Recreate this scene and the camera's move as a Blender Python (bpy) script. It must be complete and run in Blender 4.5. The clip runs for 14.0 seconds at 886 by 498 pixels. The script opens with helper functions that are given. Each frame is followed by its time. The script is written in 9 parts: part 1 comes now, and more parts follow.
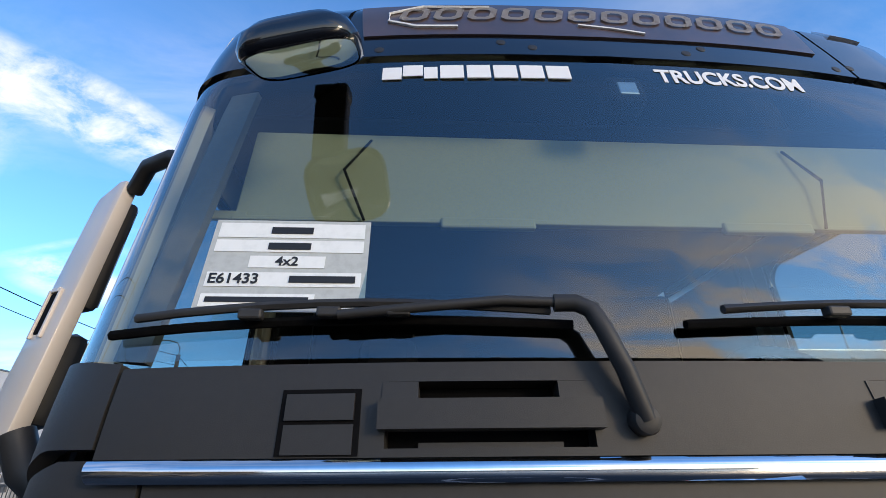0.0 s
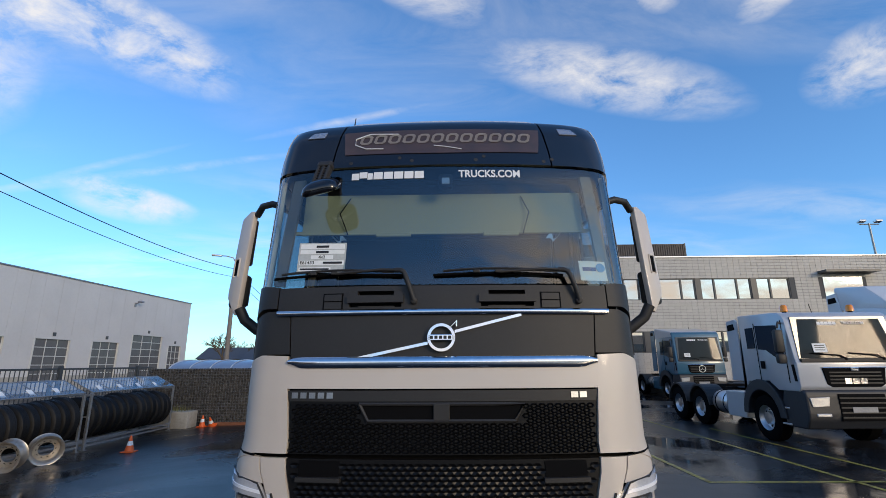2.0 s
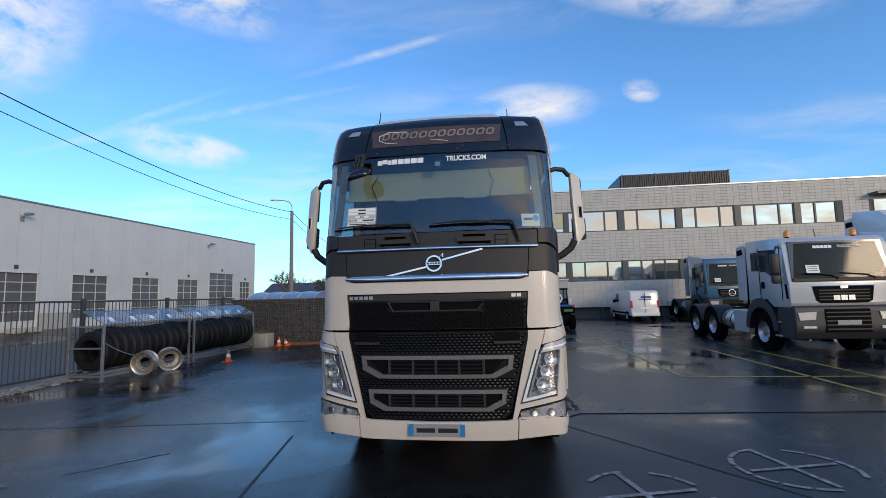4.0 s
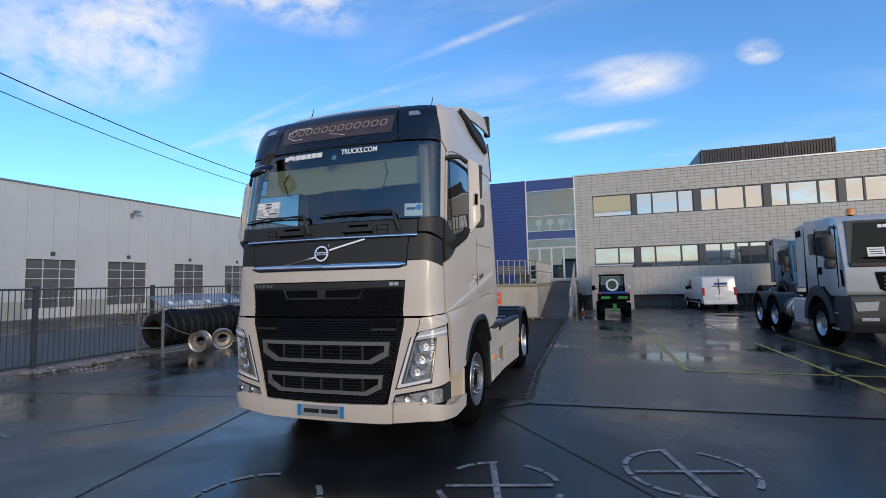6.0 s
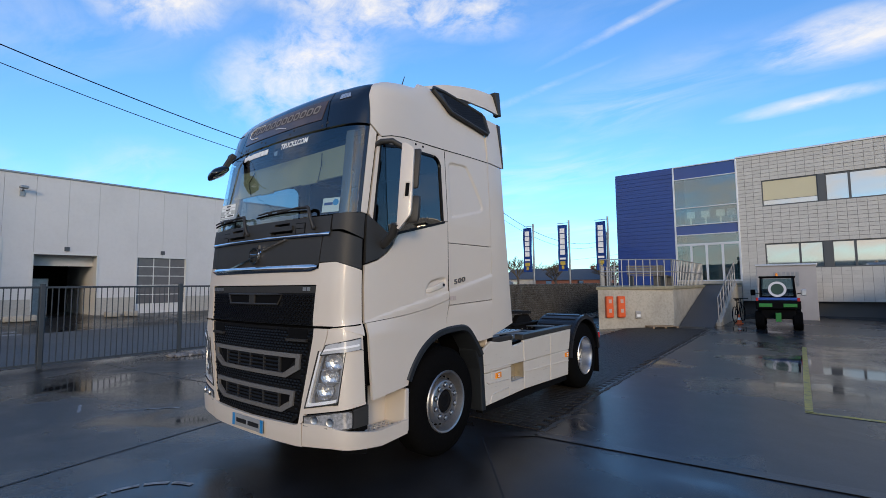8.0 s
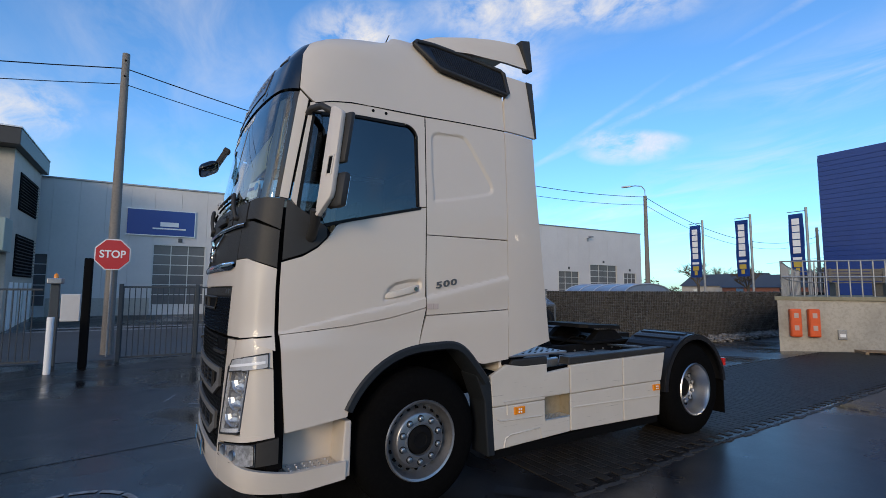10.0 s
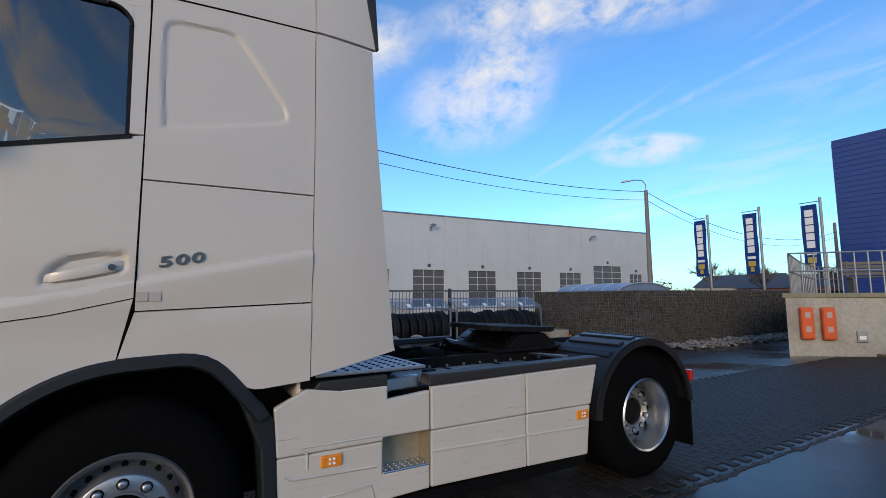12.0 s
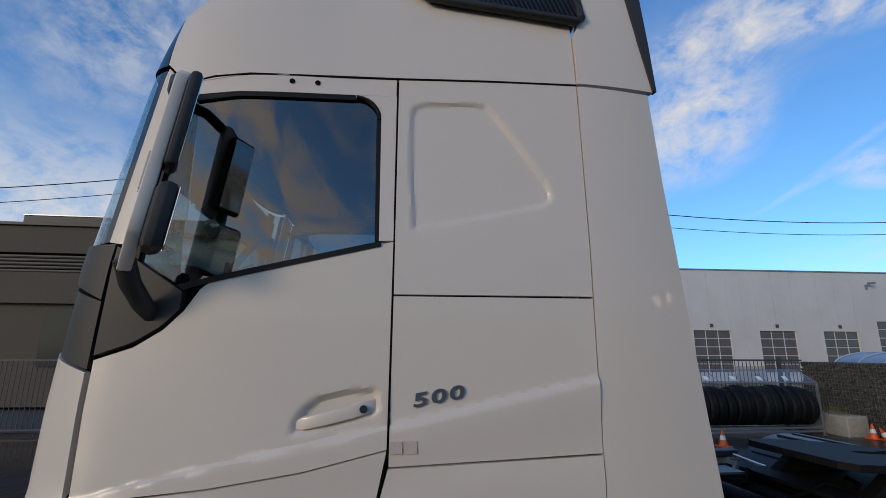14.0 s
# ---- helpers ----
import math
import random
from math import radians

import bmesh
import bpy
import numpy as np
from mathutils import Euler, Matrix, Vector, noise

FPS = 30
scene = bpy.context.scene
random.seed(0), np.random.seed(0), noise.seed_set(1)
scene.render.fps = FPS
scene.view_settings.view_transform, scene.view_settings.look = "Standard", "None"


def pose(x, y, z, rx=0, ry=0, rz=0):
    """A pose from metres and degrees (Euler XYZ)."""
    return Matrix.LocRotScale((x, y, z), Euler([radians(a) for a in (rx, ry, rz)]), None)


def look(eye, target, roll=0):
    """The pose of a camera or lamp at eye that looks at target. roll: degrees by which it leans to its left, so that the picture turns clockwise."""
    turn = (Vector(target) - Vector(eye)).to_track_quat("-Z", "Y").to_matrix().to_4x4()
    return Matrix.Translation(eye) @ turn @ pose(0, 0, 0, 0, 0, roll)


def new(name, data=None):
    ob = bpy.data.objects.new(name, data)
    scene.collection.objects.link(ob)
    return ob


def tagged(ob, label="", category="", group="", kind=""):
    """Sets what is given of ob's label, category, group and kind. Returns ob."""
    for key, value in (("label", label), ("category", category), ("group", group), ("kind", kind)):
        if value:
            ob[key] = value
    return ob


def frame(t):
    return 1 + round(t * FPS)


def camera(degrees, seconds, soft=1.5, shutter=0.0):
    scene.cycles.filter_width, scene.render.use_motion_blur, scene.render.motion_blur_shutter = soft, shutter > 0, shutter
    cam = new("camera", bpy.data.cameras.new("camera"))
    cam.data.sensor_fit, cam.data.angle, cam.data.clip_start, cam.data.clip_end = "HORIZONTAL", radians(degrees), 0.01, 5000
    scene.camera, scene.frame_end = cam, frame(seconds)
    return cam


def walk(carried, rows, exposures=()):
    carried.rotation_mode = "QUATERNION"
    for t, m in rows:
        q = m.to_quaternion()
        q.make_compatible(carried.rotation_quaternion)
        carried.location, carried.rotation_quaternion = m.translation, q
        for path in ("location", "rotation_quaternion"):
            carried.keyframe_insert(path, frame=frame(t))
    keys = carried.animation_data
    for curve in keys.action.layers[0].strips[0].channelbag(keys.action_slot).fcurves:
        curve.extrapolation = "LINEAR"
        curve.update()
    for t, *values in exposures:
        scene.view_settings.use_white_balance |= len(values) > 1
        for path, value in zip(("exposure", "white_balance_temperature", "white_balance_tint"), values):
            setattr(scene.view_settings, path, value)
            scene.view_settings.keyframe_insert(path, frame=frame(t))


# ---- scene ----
cam = camera(86.9, 14.0, 0.55)
PATH = [
    (0, (-0.504, -0.739, 2.168), (-0.4, 1.075, 3.003), -0.5),
    (0.5, (-0.314, -1.243, 2.057), (-0.271, 0.603, 2.825), -0.4),
    (1, (-0.171, -1.775, 1.955), (-0.158, 0.115, 2.608), -0.4),
    (1.5, (-0.084, -2.253, 1.885), (-0.109, -0.332, 2.44), -0.4),
    (2, (0.07, -2.768, 1.865), (0.03, -0.825, 2.338), -0.35),
    (2.5, (0.134, -3.37, 1.812), (0.024, -1.406, 2.173), -0.45),
    (3, (0.188, -3.889, 1.71), (0.021, -1.918, 2.0), -0.35),
    (3.2, (0.242, -4.118, 1.711), (0.07, -2.143, 1.978), -0.6),
    (5.3, (1.889, -4.615, 1.671), (1.416, -2.678, 1.82), -1.5),
    (5.5, (2.129, -4.511, 1.683), (1.62, -2.582, 1.829), -1.4),
    (6, (2.654, -4.147, 1.682), (2.029, -2.252, 1.828), -1.3),
    (6.5, (3.107, -3.793, 1.683), (2.305, -1.966, 1.824), -1.0),
    (7, (3.494, -3.403, 1.678), (2.535, -1.654, 1.825), -0.8),
    (7.5, (3.847, -2.952, 1.697), (2.739, -1.293, 1.846), -0.7),
    (8, (4.192, -2.456, 1.71), (2.966, -0.883, 1.864), -0.6),
    (8.5, (4.421, -1.934, 1.717), (3.059, -0.479, 1.879), -0.5),
    (8.7, (4.509, -1.748, 1.709), (3.095, -0.344, 1.87), -0.4),
    (10.8, (4.518, 0.355, 1.69), (2.753, 1.282, 1.849), -0.0),
    (11, (4.435, 0.553, 1.676), (2.678, 1.499, 1.8), -0.1),
    (11.5, (4.218, 1.15, 1.585), (2.507, 2.184, 1.659), -0.3),
    (12, (3.945, 1.549, 1.565), (2.223, 2.545, 1.766), -0.4),
    (12.5, (3.664, 1.583, 1.846), (1.864, 2.349, 2.264), -0.2),
    (13, (3.458, 1.53, 2.049), (1.608, 2.063, 2.591), 0.1),
    (13.5, (3.295, 1.477, 2.021), (1.403, 1.822, 2.572), 0.2),
    (14, (3.146, 1.394, 1.92), (1.206, 1.606, 2.355), 0.3),
]
walk(cam, [(t, look(eye, target, roll)) for t, eye, target, roll in PATH],
     [(t, ev, 6850, 10) for t, ev in ((0, .50), (.5, .42), (1, .12), (1.5, .0), (2, -.03), (3, .0), (5.5, .0), (8.5, .06), (11, -.20), (11.5, -.20), (12, -.10), (12.5, .0), (13.2, -.25), (14, -.38))])

# ---- world and sun ----
SUN_AZ, SUN_EL = 138.0, 14.0  # compass-like: degrees from +y towards +x


def node(nt, kind, **kw):
    n = nt.nodes.new(kind)
    for k, v in kw.items():
        if k == "ins":
            for i, val in v.items():
                n.inputs[i].default_value = val
        else:
            setattr(n, k, v)
    return n


def ramp(nt, stops):
    r = node(nt, "ShaderNodeValToRGB")
    while len(r.color_ramp.elements) < len(stops):
        r.color_ramp.elements.new(0.5)
    for e, (p, c) in zip(r.color_ramp.elements, stops):
        e.position = p
        e.color = (c, c, c, 1) if isinstance(c, (int, float)) else (*c, 1)
    return r


def build_world():
    w = bpy.data.worlds.new("sky")
    scene.world = w
    w.use_nodes = True
    nt = w.node_tree
    nt.nodes.clear()
    lk = nt.links.new
    sky = node(nt, "ShaderNodeTexSky", sky_type="NISHITA", sun_disc=False, sun_elevation=radians(SUN_EL), sun_rotation=radians(SUN_AZ), altitude=50, air_density=1.0, dust_density=0.6, ozone_density=2.0)
    tc = node(nt, "ShaderNodeTexCoord")
    sep = node(nt, "ShaderNodeSeparateXYZ")
    lk(tc.outputs["Generated"], sep.inputs[0])
    zc = node(nt, "ShaderNodeMath", operation="MAXIMUM", ins={1: 0.0})
    lk(sep.outputs["Z"], zc.inputs[0])
    za = node(nt, "ShaderNodeMath", operation="ADD", ins={1: 0.12})
    lk(zc.outputs[0], za.inputs[0])
    dx = node(nt, "ShaderNodeMath", operation="DIVIDE")
    dy = node(nt, "ShaderNodeMath", operation="DIVIDE")
    lk(sep.outputs["X"], dx.inputs[0]); lk(za.outputs[0], dx.inputs[1])
    lk(sep.outputs["Y"], dy.inputs[0]); lk(za.outputs[0], dy.inputs[1])
    com = node(nt, "ShaderNodeCombineXYZ")
    lk(dx.outputs[0], com.inputs[0]); lk(dy.outputs[0], com.inputs[1])
    mp = node(nt, "ShaderNodeMapping")
    mp.inputs["Rotation"].default_value = (0, 0, radians(-28))
    mp.inputs["Scale"].default_value = (0.55, 1.25, 1)
    mp.inputs["Location"].default_value = (3.1, 1.4, 0.0)
    lk(com.outputs[0], mp.inputs[0])
    n1 = node(nt, "ShaderNodeTexNoise", ins={"Scale": 0.9, "Detail": 3.0, "Roughness": 0.5, "Distortion": 0.3})
    n2 = node(nt, "ShaderNodeTexNoise", ins={"Scale": 3.2, "Detail": 9.0, "Roughness": 0.62, "Distortion": 0.5})
    lk(mp.outputs[0], n1.inputs["Vector"]); lk(mp.outputs[0], n2.inputs["Vector"])
    # thin haze of cirrus everywhere, and the separate clouds and vapour trails seen in the north and west
    r1 = ramp(nt, [(0.46, 0.0), (0.70, 1.0)])
    r2 = ramp(nt, [(0.38, 0.0), (0.72, 1.0)])
    lk(n1.outputs["Fac"], r1.inputs[0]); lk(n2.outputs["Fac"], r2.inputs[0])
    mu = node(nt, "ShaderNodeMath", operation="MULTIPLY")
    lk(r1.outputs[0], mu.inputs[0]); lk(r2.outputs[0], mu.inputs[1])
    haze = node(nt, "ShaderNodeMath", operation="MULTIPLY", use_clamp=True, ins={1: 0.45})
    lk(mu.outputs[0], haze.inputs[0])
    total = None

    def cloud(az, el, half_long, half_wide, turn, weight=1.0):
        """A soft elongated patch: bearing, height, half sizes and turn, all in degrees."""
        nonlocal total
        a, e, t = radians(az), radians(el), radians(turn)
        c = Vector((math.sin(a) * math.cos(e), math.cos(a) * math.cos(e), math.sin(e)))
        east = Vector((math.cos(a), -math.sin(a), 0))
        up = Vector((-math.sin(a) * math.sin(e), -math.cos(a) * math.sin(e), math.cos(e)))
        u, v = east * math.cos(t) + up * math.sin(t), up * math.cos(t) - east * math.sin(t)
        m = node(nt, "ShaderNodeMapping", vector_type="TEXTURE")
        m.inputs["Location"].default_value = c
        m.inputs["Rotation"].default_value = Matrix((u, v, u.cross(v))).transposed().to_euler()
        m.inputs["Scale"].default_value = (1.5 * radians(half_long), 1.5 * radians(half_wide), 1.0)
        lk(tc.outputs["Generated"], m.inputs[0])
        g = node(nt, "ShaderNodeTexGradient", gradient_type="SPHERICAL")
        lk(m.outputs[0], g.inputs[0])
        w = node(nt, "ShaderNodeMath", operation="MULTIPLY_ADD", ins={1: weight, 2: 0.0})
        lk(g.outputs["Fac"], w.inputs[0])
        if total is not None:
            lk(total, w.inputs[2])
        total = w.outputs[0]

    cloud(-39, 32, 8.0, 2.6, -9)
    cloud(-4, 43, 6.0, 2.3, -20, .8)
    cloud(27, 40, 2.8, 1.9, -61)
    cloud(39, 35, 2.8, 1.5, 25)
    cloud(45, 26, 3.6, 2.5, 9)
    cloud(20, 32, 10.6, 2.6, -22)
    cloud(-36, 16, 4.2, 1.3, -3)
    cloud(-56, 23, 7.0, 4.3, 8, .8)
    cloud(-51, 28, 4.5, 5.5, -30, .7)
    cloud(-70, 29, 5.0, 3.0, 13)
    cloud(4, 22, 5.7, 1.9, -2)
    cloud(17, 22, 1.5, .9, -21)
    cloud(-46, 33, 12.0, 2.4, 2, .8)
    cloud(-36, 17, 4.4, .9, -7)
    cloud(1, 17, 5.4, .6, 2, .7)
    cloud(-102, 16, 4.0, 2.5, 13)
    cloud(-121, 31, 9.0, 7.0, 37, .5)
    cloud(-13, 28.7, 9.0, .42, 16, .42)
    cloud(-34, 20, 13.6, .40, 20, .34)
    cloud(-40, 19, 7.0, .35, 30, .25)
    n3 = node(nt, "ShaderNodeTexNoise", ins={"Scale": 9.0, "Detail": 10.0, "Roughness": 0.64, "Distortion": 0.3})
    wm = node(nt, "ShaderNodeMapping")
    wm.inputs["Rotation"].default_value = (radians(12), radians(20), radians(35))
    wm.inputs["Scale"].default_value = (0.8, 1.7, 2.2)
    lk(tc.outputs["Generated"], wm.inputs[0])
    lk(wm.outputs[0], n3.inputs["Vector"])
    wisp = ramp(nt, [(0.34, 0.0), (0.72, 1.0)])
    lk(n3.outputs["Fac"], wisp.inputs[0])
    dense = ramp(nt, [(0.02, 0.0), (0.75, 1.0)])
    lk(total, dense.inputs[0])
    sm = node(nt, "ShaderNodeMath", operation="MULTIPLY")
    lk(dense.outputs[0], sm.inputs[0]); lk(wisp.outputs[0], sm.inputs[1])
    cl = ramp(nt, [(0.0, 0.0), (0.30, 0.38), (0.80, 0.86)])
    lk(sm.outputs[0], cl.inputs[0])
    mu2 = node(nt, "ShaderNodeMath", operation="MAXIMUM")
    lk(haze.outputs[0], mu2.inputs[0]); lk(cl.outputs[0], mu2.inputs[1])
    tint = node(nt, "ShaderNodeMix", data_type="RGBA", blend_type="MULTIPLY")
    tint.inputs["Factor"].default_value = 1.0
    tint.inputs["B"].default_value = (0.86, 1.48, 2.12, 1)
    lk(sky.outputs[0], tint.inputs["A"])
    mix = node(nt, "ShaderNodeMix", data_type="RGBA")
    # broken bank of cloud round the veiled sun, and a pale band low in the south
    dt = node(nt, "ShaderNodeVectorMath", operation="DOT_PRODUCT")
    dt.inputs[1].default_value = (0.70, -0.70, 0.12)
    lk(tc.outputs["Generated"], dt.inputs[0])
    bw = ramp(nt, [(0.60, 0.0), (0.90, 1.0)])
    lk(dt.outputs["Value"], bw.inputs[0])
    bh = ramp(nt, [(0.52, 1.0), (0.80, 0.0)])
    lk(sep.outputs["Z"], bh.inputs[0])
    br = node(nt, "ShaderNodeMath", operation="MULTIPLY")
    lk(bw.outputs[0], br.inputs[0]); lk(bh.outputs[0], br.inputs[1])
    wide = ramp(nt, [(0.42, 0.04), (0.58, 1.0)])
    lk(n2.outputs["Fac"], wide.inputs[0])
    bn = node(nt, "ShaderNodeMath", operation="MULTIPLY")
    lk(br.outputs[0], bn.inputs[0]); lk(wide.outputs[0], bn.inputs[1])
    sg = node(nt, "ShaderNodeMath", operation="MULTIPLY", ins={1: -1.0})
    lk(sep.outputs["Y"], sg.inputs[0])
    south = ramp(nt, [(0.10, 0.0), (0.45, 1.0)])
    lk(sg.outputs[0], south.inputs[0])
    low = ramp(nt, [(0.18, 0.95), (0.42, 0.0)])
    lk(sep.outputs["Z"], low.inputs[0])
    band = node(nt, "ShaderNodeMath", operation="MULTIPLY")
    lk(south.outputs[0], band.inputs[0]); lk(low.outputs[0], band.inputs[1])
    bands = node(nt, "ShaderNodeMath", operation="MULTIPLY")
    patchy = ramp(nt, [(0.36, 0.3), (0.56, 1.0)])
    lk(n3.outputs["Fac"], patchy.inputs[0])
    lk(band.outputs[0], bands.inputs[0]); lk(patchy.outputs[0], bands.inputs[1])
    bb = node(nt, "ShaderNodeMath", operation="MAXIMUM")
    lk(bn.outputs[0], bb.inputs[0]); lk(bands.outputs[0], bb.inputs[1])
    cov = node(nt, "ShaderNodeMath", operation="MAXIMUM")
    lk(mu2.outputs[0], cov.inputs[0]); lk(bb.outputs[0], cov.inputs[1])
    lk(cov.outputs[0], mix.inputs["Factor"])
    lk(tint.outputs["Result"], mix.inputs["A"])
    tone = node(nt, "ShaderNodeMix", data_type="RGBA")
    lk(br.outputs[0], tone.inputs["Factor"])
    tone.inputs["A"].default_value = (6.9, 6.8, 6.8, 1)
    tone.inputs["B"].default_value = (9.6, 8.3, 7.0, 1)
    lk(tone.outputs["Result"], mix.inputs["B"])
    bg = node(nt, "ShaderNodeBackground", ins={"Strength": 0.14})
    lk(mix.outputs["Result"], bg.inputs[0])
    out = node(nt, "ShaderNodeOutputWorld")
    lk(bg.outputs[0], out.inputs[0])


build_world()
sun = new("sun", bpy.data.lights.new("sun", "SUN"))
sun.data.energy, sun.data.angle, sun.data.color = 1.35, radians(14.0), (1.0, 0.79, 0.57)
az, el = radians(SUN_AZ), radians(SUN_EL)
sun.matrix_world = look((0, 0, 30), Vector((0, 0, 30)) - Vector((math.sin(az) * math.cos(el), math.cos(az) * math.cos(el), math.sin(el))))
scene.view_settings.exposure = 0.0

# ---- materials ----
def material(name, color, rough=0.5, metal=0.0, coat=0.0, grain=0.0, grain_scale=40.0, patch_=0.0, patch_scale=1.5, bump=0.0, bump_scale=200.0, spec=0.5, rand=0.0, rough_var=0.0, coord="Object", dark=None, emit=0.0, island=0.0):
    m = bpy.data.materials.new(name)
    m.use_nodes = True
    nt = m.node_tree
    lk = nt.links.new
    b = nt.nodes["Principled BSDF"]
    b.inputs["Roughness"].default_value = rough
    b.inputs["Metallic"].default_value = metal
    b.inputs["Coat Weight"].default_value = coat
    b.inputs["Coat Roughness"].default_value = 0.04
    b.inputs["Specular IOR Level"].default_value = spec
    b.inputs["Base Color"].default_value = (*color, 1)
    tc = node(nt, "ShaderNodeTexCoord")
    cur = None
    c2 = dark or tuple(v * 0.55 for v in color)

    def noise_mix(scale, amount, lo, hi, prev):
        n = node(nt, "ShaderNodeTexNoise", ins={"Scale": scale, "Detail": 6.0, "Roughness": 0.6})
        lk(tc.outputs[coord], n.inputs["Vector"])
        r = ramp(nt, [(lo, 0.0), (hi, amount)])
        lk(n.outputs["Fac"], r.inputs[0])
        mx = node(nt, "ShaderNodeMix", data_type="RGBA")
        lk(r.outputs[0], mx.inputs["Factor"])
        if prev is None:
            mx.inputs["A"].default_value = (*color, 1)
        else:
            lk(prev, mx.inputs["A"])
        mx.inputs["B"].default_value = (*c2, 1)
        return mx.outputs["Result"], n

    if patch_:
        cur, n = noise_mix(patch_scale, patch_, 0.42, 0.68, cur)
        if rough_var:
            rr = ramp(nt, [(0.35, max(rough - rough_var, 0.02)), (0.65, min(rough + rough_var, 1))])
            lk(n.outputs["Fac"], rr.inputs[0])
            lk(rr.outputs[0], b.inputs["Roughness"])
    if grain:
        cur, n = noise_mix(grain_scale, grain, 0.45, 0.7, cur)
    if rand or island:
        rand = rand or island
        r = ramp(nt, [(0.0, 1 - rand), (1.0, 1 + rand)])
        if island:
            gn = node(nt, "ShaderNodeNewGeometry")
            lk(gn.outputs["Random Per Island"], r.inputs[0])
        else:
            oi = node(nt, "ShaderNodeObjectInfo")
            lk(oi.outputs["Random"], r.inputs[0])
        mx = node(nt, "ShaderNodeMix", data_type="RGBA", blend_type="MULTIPLY")
        mx.inputs["Factor"].default_value = 1.0
        if cur is None:
            mx.inputs["A"].default_value = (*color, 1)
        else:
            lk(cur, mx.inputs["A"])
        lk(r.outputs[0], mx.inputs["B"])
        cur = mx.outputs["Result"]
    if cur is not None:
        lk(cur, b.inputs["Base Color"])
    if bump:
        n = node(nt, "ShaderNodeTexNoise", ins={"Scale": bump_scale, "Detail": 4.0, "Roughness": 0.6})
        lk(tc.outputs[coord], n.inputs["Vector"])
        bp = node(nt, "ShaderNodeBump", ins={"Strength": bump, "Distance": 0.01})
        lk(n.outputs["Fac"], bp.inputs["Height"])
        lk(bp.outputs[0], b.inputs["Normal"])
    if emit:
        b.inputs["Emission Color"].default_value = (*color, 1)
        b.inputs["Emission Strength"].default_value = emit
    return m


def glass_material(name, tint, ior=1.5, rough=0.0):
    m = bpy.data.materials.new(name)
    m.use_nodes = True
    nt = m.node_tree
    nt.nodes.clear()
    lk = nt.links.new
    tr = node(nt, "ShaderNodeBsdfTransparent", ins={0: (*tint, 1)})
    gl = node(nt, "ShaderNodeBsdfGlossy", ins={"Roughness": rough, 0: (1, 1, 1, 1)})
    lw = node(nt, "ShaderNodeLayerWeight", ins={0: 0.5})
    pw = node(nt, "ShaderNodeMath", operation="POWER", ins={1: 4.0})
    lk(lw.outputs["Facing"], pw.inputs[0])
    f0 = 2 * ((ior - 1) / (ior + 1)) ** 2
    fr = node(nt, "ShaderNodeMath", operation="MULTIPLY_ADD", ins={1: 1 - f0, 2: f0})
    lk(pw.outputs[0], fr.inputs[0])
    mx = node(nt, "ShaderNodeMixShader")
    lk(fr.outputs[0], mx.inputs[0]); lk(tr.outputs[0], mx.inputs[1]); lk(gl.outputs[0], mx.inputs[2])
    out = node(nt, "ShaderNodeOutputMaterial")
    lk(mx.outputs[0], out.inputs[0])
    return m


M_WHITE = material("cream_white_paint", (0.66, 0.585, 0.505), 0.40, coat=0.3, patch_=0.10, patch_scale=1.2, grain=0.06, grain_scale=9, dark=(0.55, 0.51, 0.45))
M_SKIRT = material("scuffed_white_panel", (0.64, 0.585, 0.51), 0.4, coat=0.3, patch_=0.12, patch_scale=2.5, grain=0.05, grain_scale=14, dark=(0.42, 0.38, 0.32))
M_PLASTIC = material("matt_black_plastic", (0.031, 0.030, 0.029), 0.5, spec=0.36, grain=0.3, grain_scale=60, dark=(0.042, 0.039, 0.036), patch_=0.3, patch_scale=3, bump=0.12, bump_scale=900)
# near-black: shade of gaps and hollows put into the colour; also plain black parts
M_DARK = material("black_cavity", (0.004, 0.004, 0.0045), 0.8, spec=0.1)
M_GREYPL = material("grey_moulded_plastic", (0.135, 0.13, 0.125), 0.5, grain=0.3, grain_scale=50, dark=(0.19, 0.185, 0.175), bump=0.1, bump_scale=600)
M_GLOSSBLK = material("gloss_black_paint", (0.007, 0.008, 0.012), 0.10, coat=0.4, grain=0.2, grain_scale=300, dark=(0.014, 0.014, 0.017))
M_CHROME = material("chrome", (0.82, 0.82, 0.84), 0.06, metal=1.0, patch_=0.3, patch_scale=30, dark=(0.6, 0.6, 0.62))
M_ALU = material("aluminium", (0.62, 0.62, 0.63), 0.32, metal=1.0, grain=0.5, grain_scale=80, dark=(0.4, 0.4, 0.4))
M_STEEL = material("grey_galvanised_steel", (0.36, 0.37, 0.38), 0.45, metal=0.7, grain=0.5, grain_scale=30, dark=(0.22, 0.22, 0.22), patch_=0.4, patch_scale=6)
M_RUBBER = material("tyre_rubber", (0.004, 0.004, 0.0042), 0.85, spec=0.04, grain=0.5, grain_scale=35, dark=(0.007, 0.0068, 0.0065), bump=0.2, bump_scale=150)
M_GRILLE = material("black_grille_plate", (0.007, 0.007, 0.0075), 0.5, spec=0.2, grain=0.3, grain_scale=60, dark=(0.012, 0.011, 0.010))
M_FENDER = material("black_mudguard_plastic", (0.012, 0.013, 0.016), 0.33, spec=0.45, grain=0.4, grain_scale=30, dark=(0.018, 0.017, 0.016), bump=0.1, bump_scale=300)
M_WETBLACK = material("wet_greasy_black", (0.010, 0.010, 0.011), 0.6, spec=0.1, grain=0.5, grain_scale=22, dark=(0.02, 0.019, 0.017), bump=0.15, bump_scale=120)
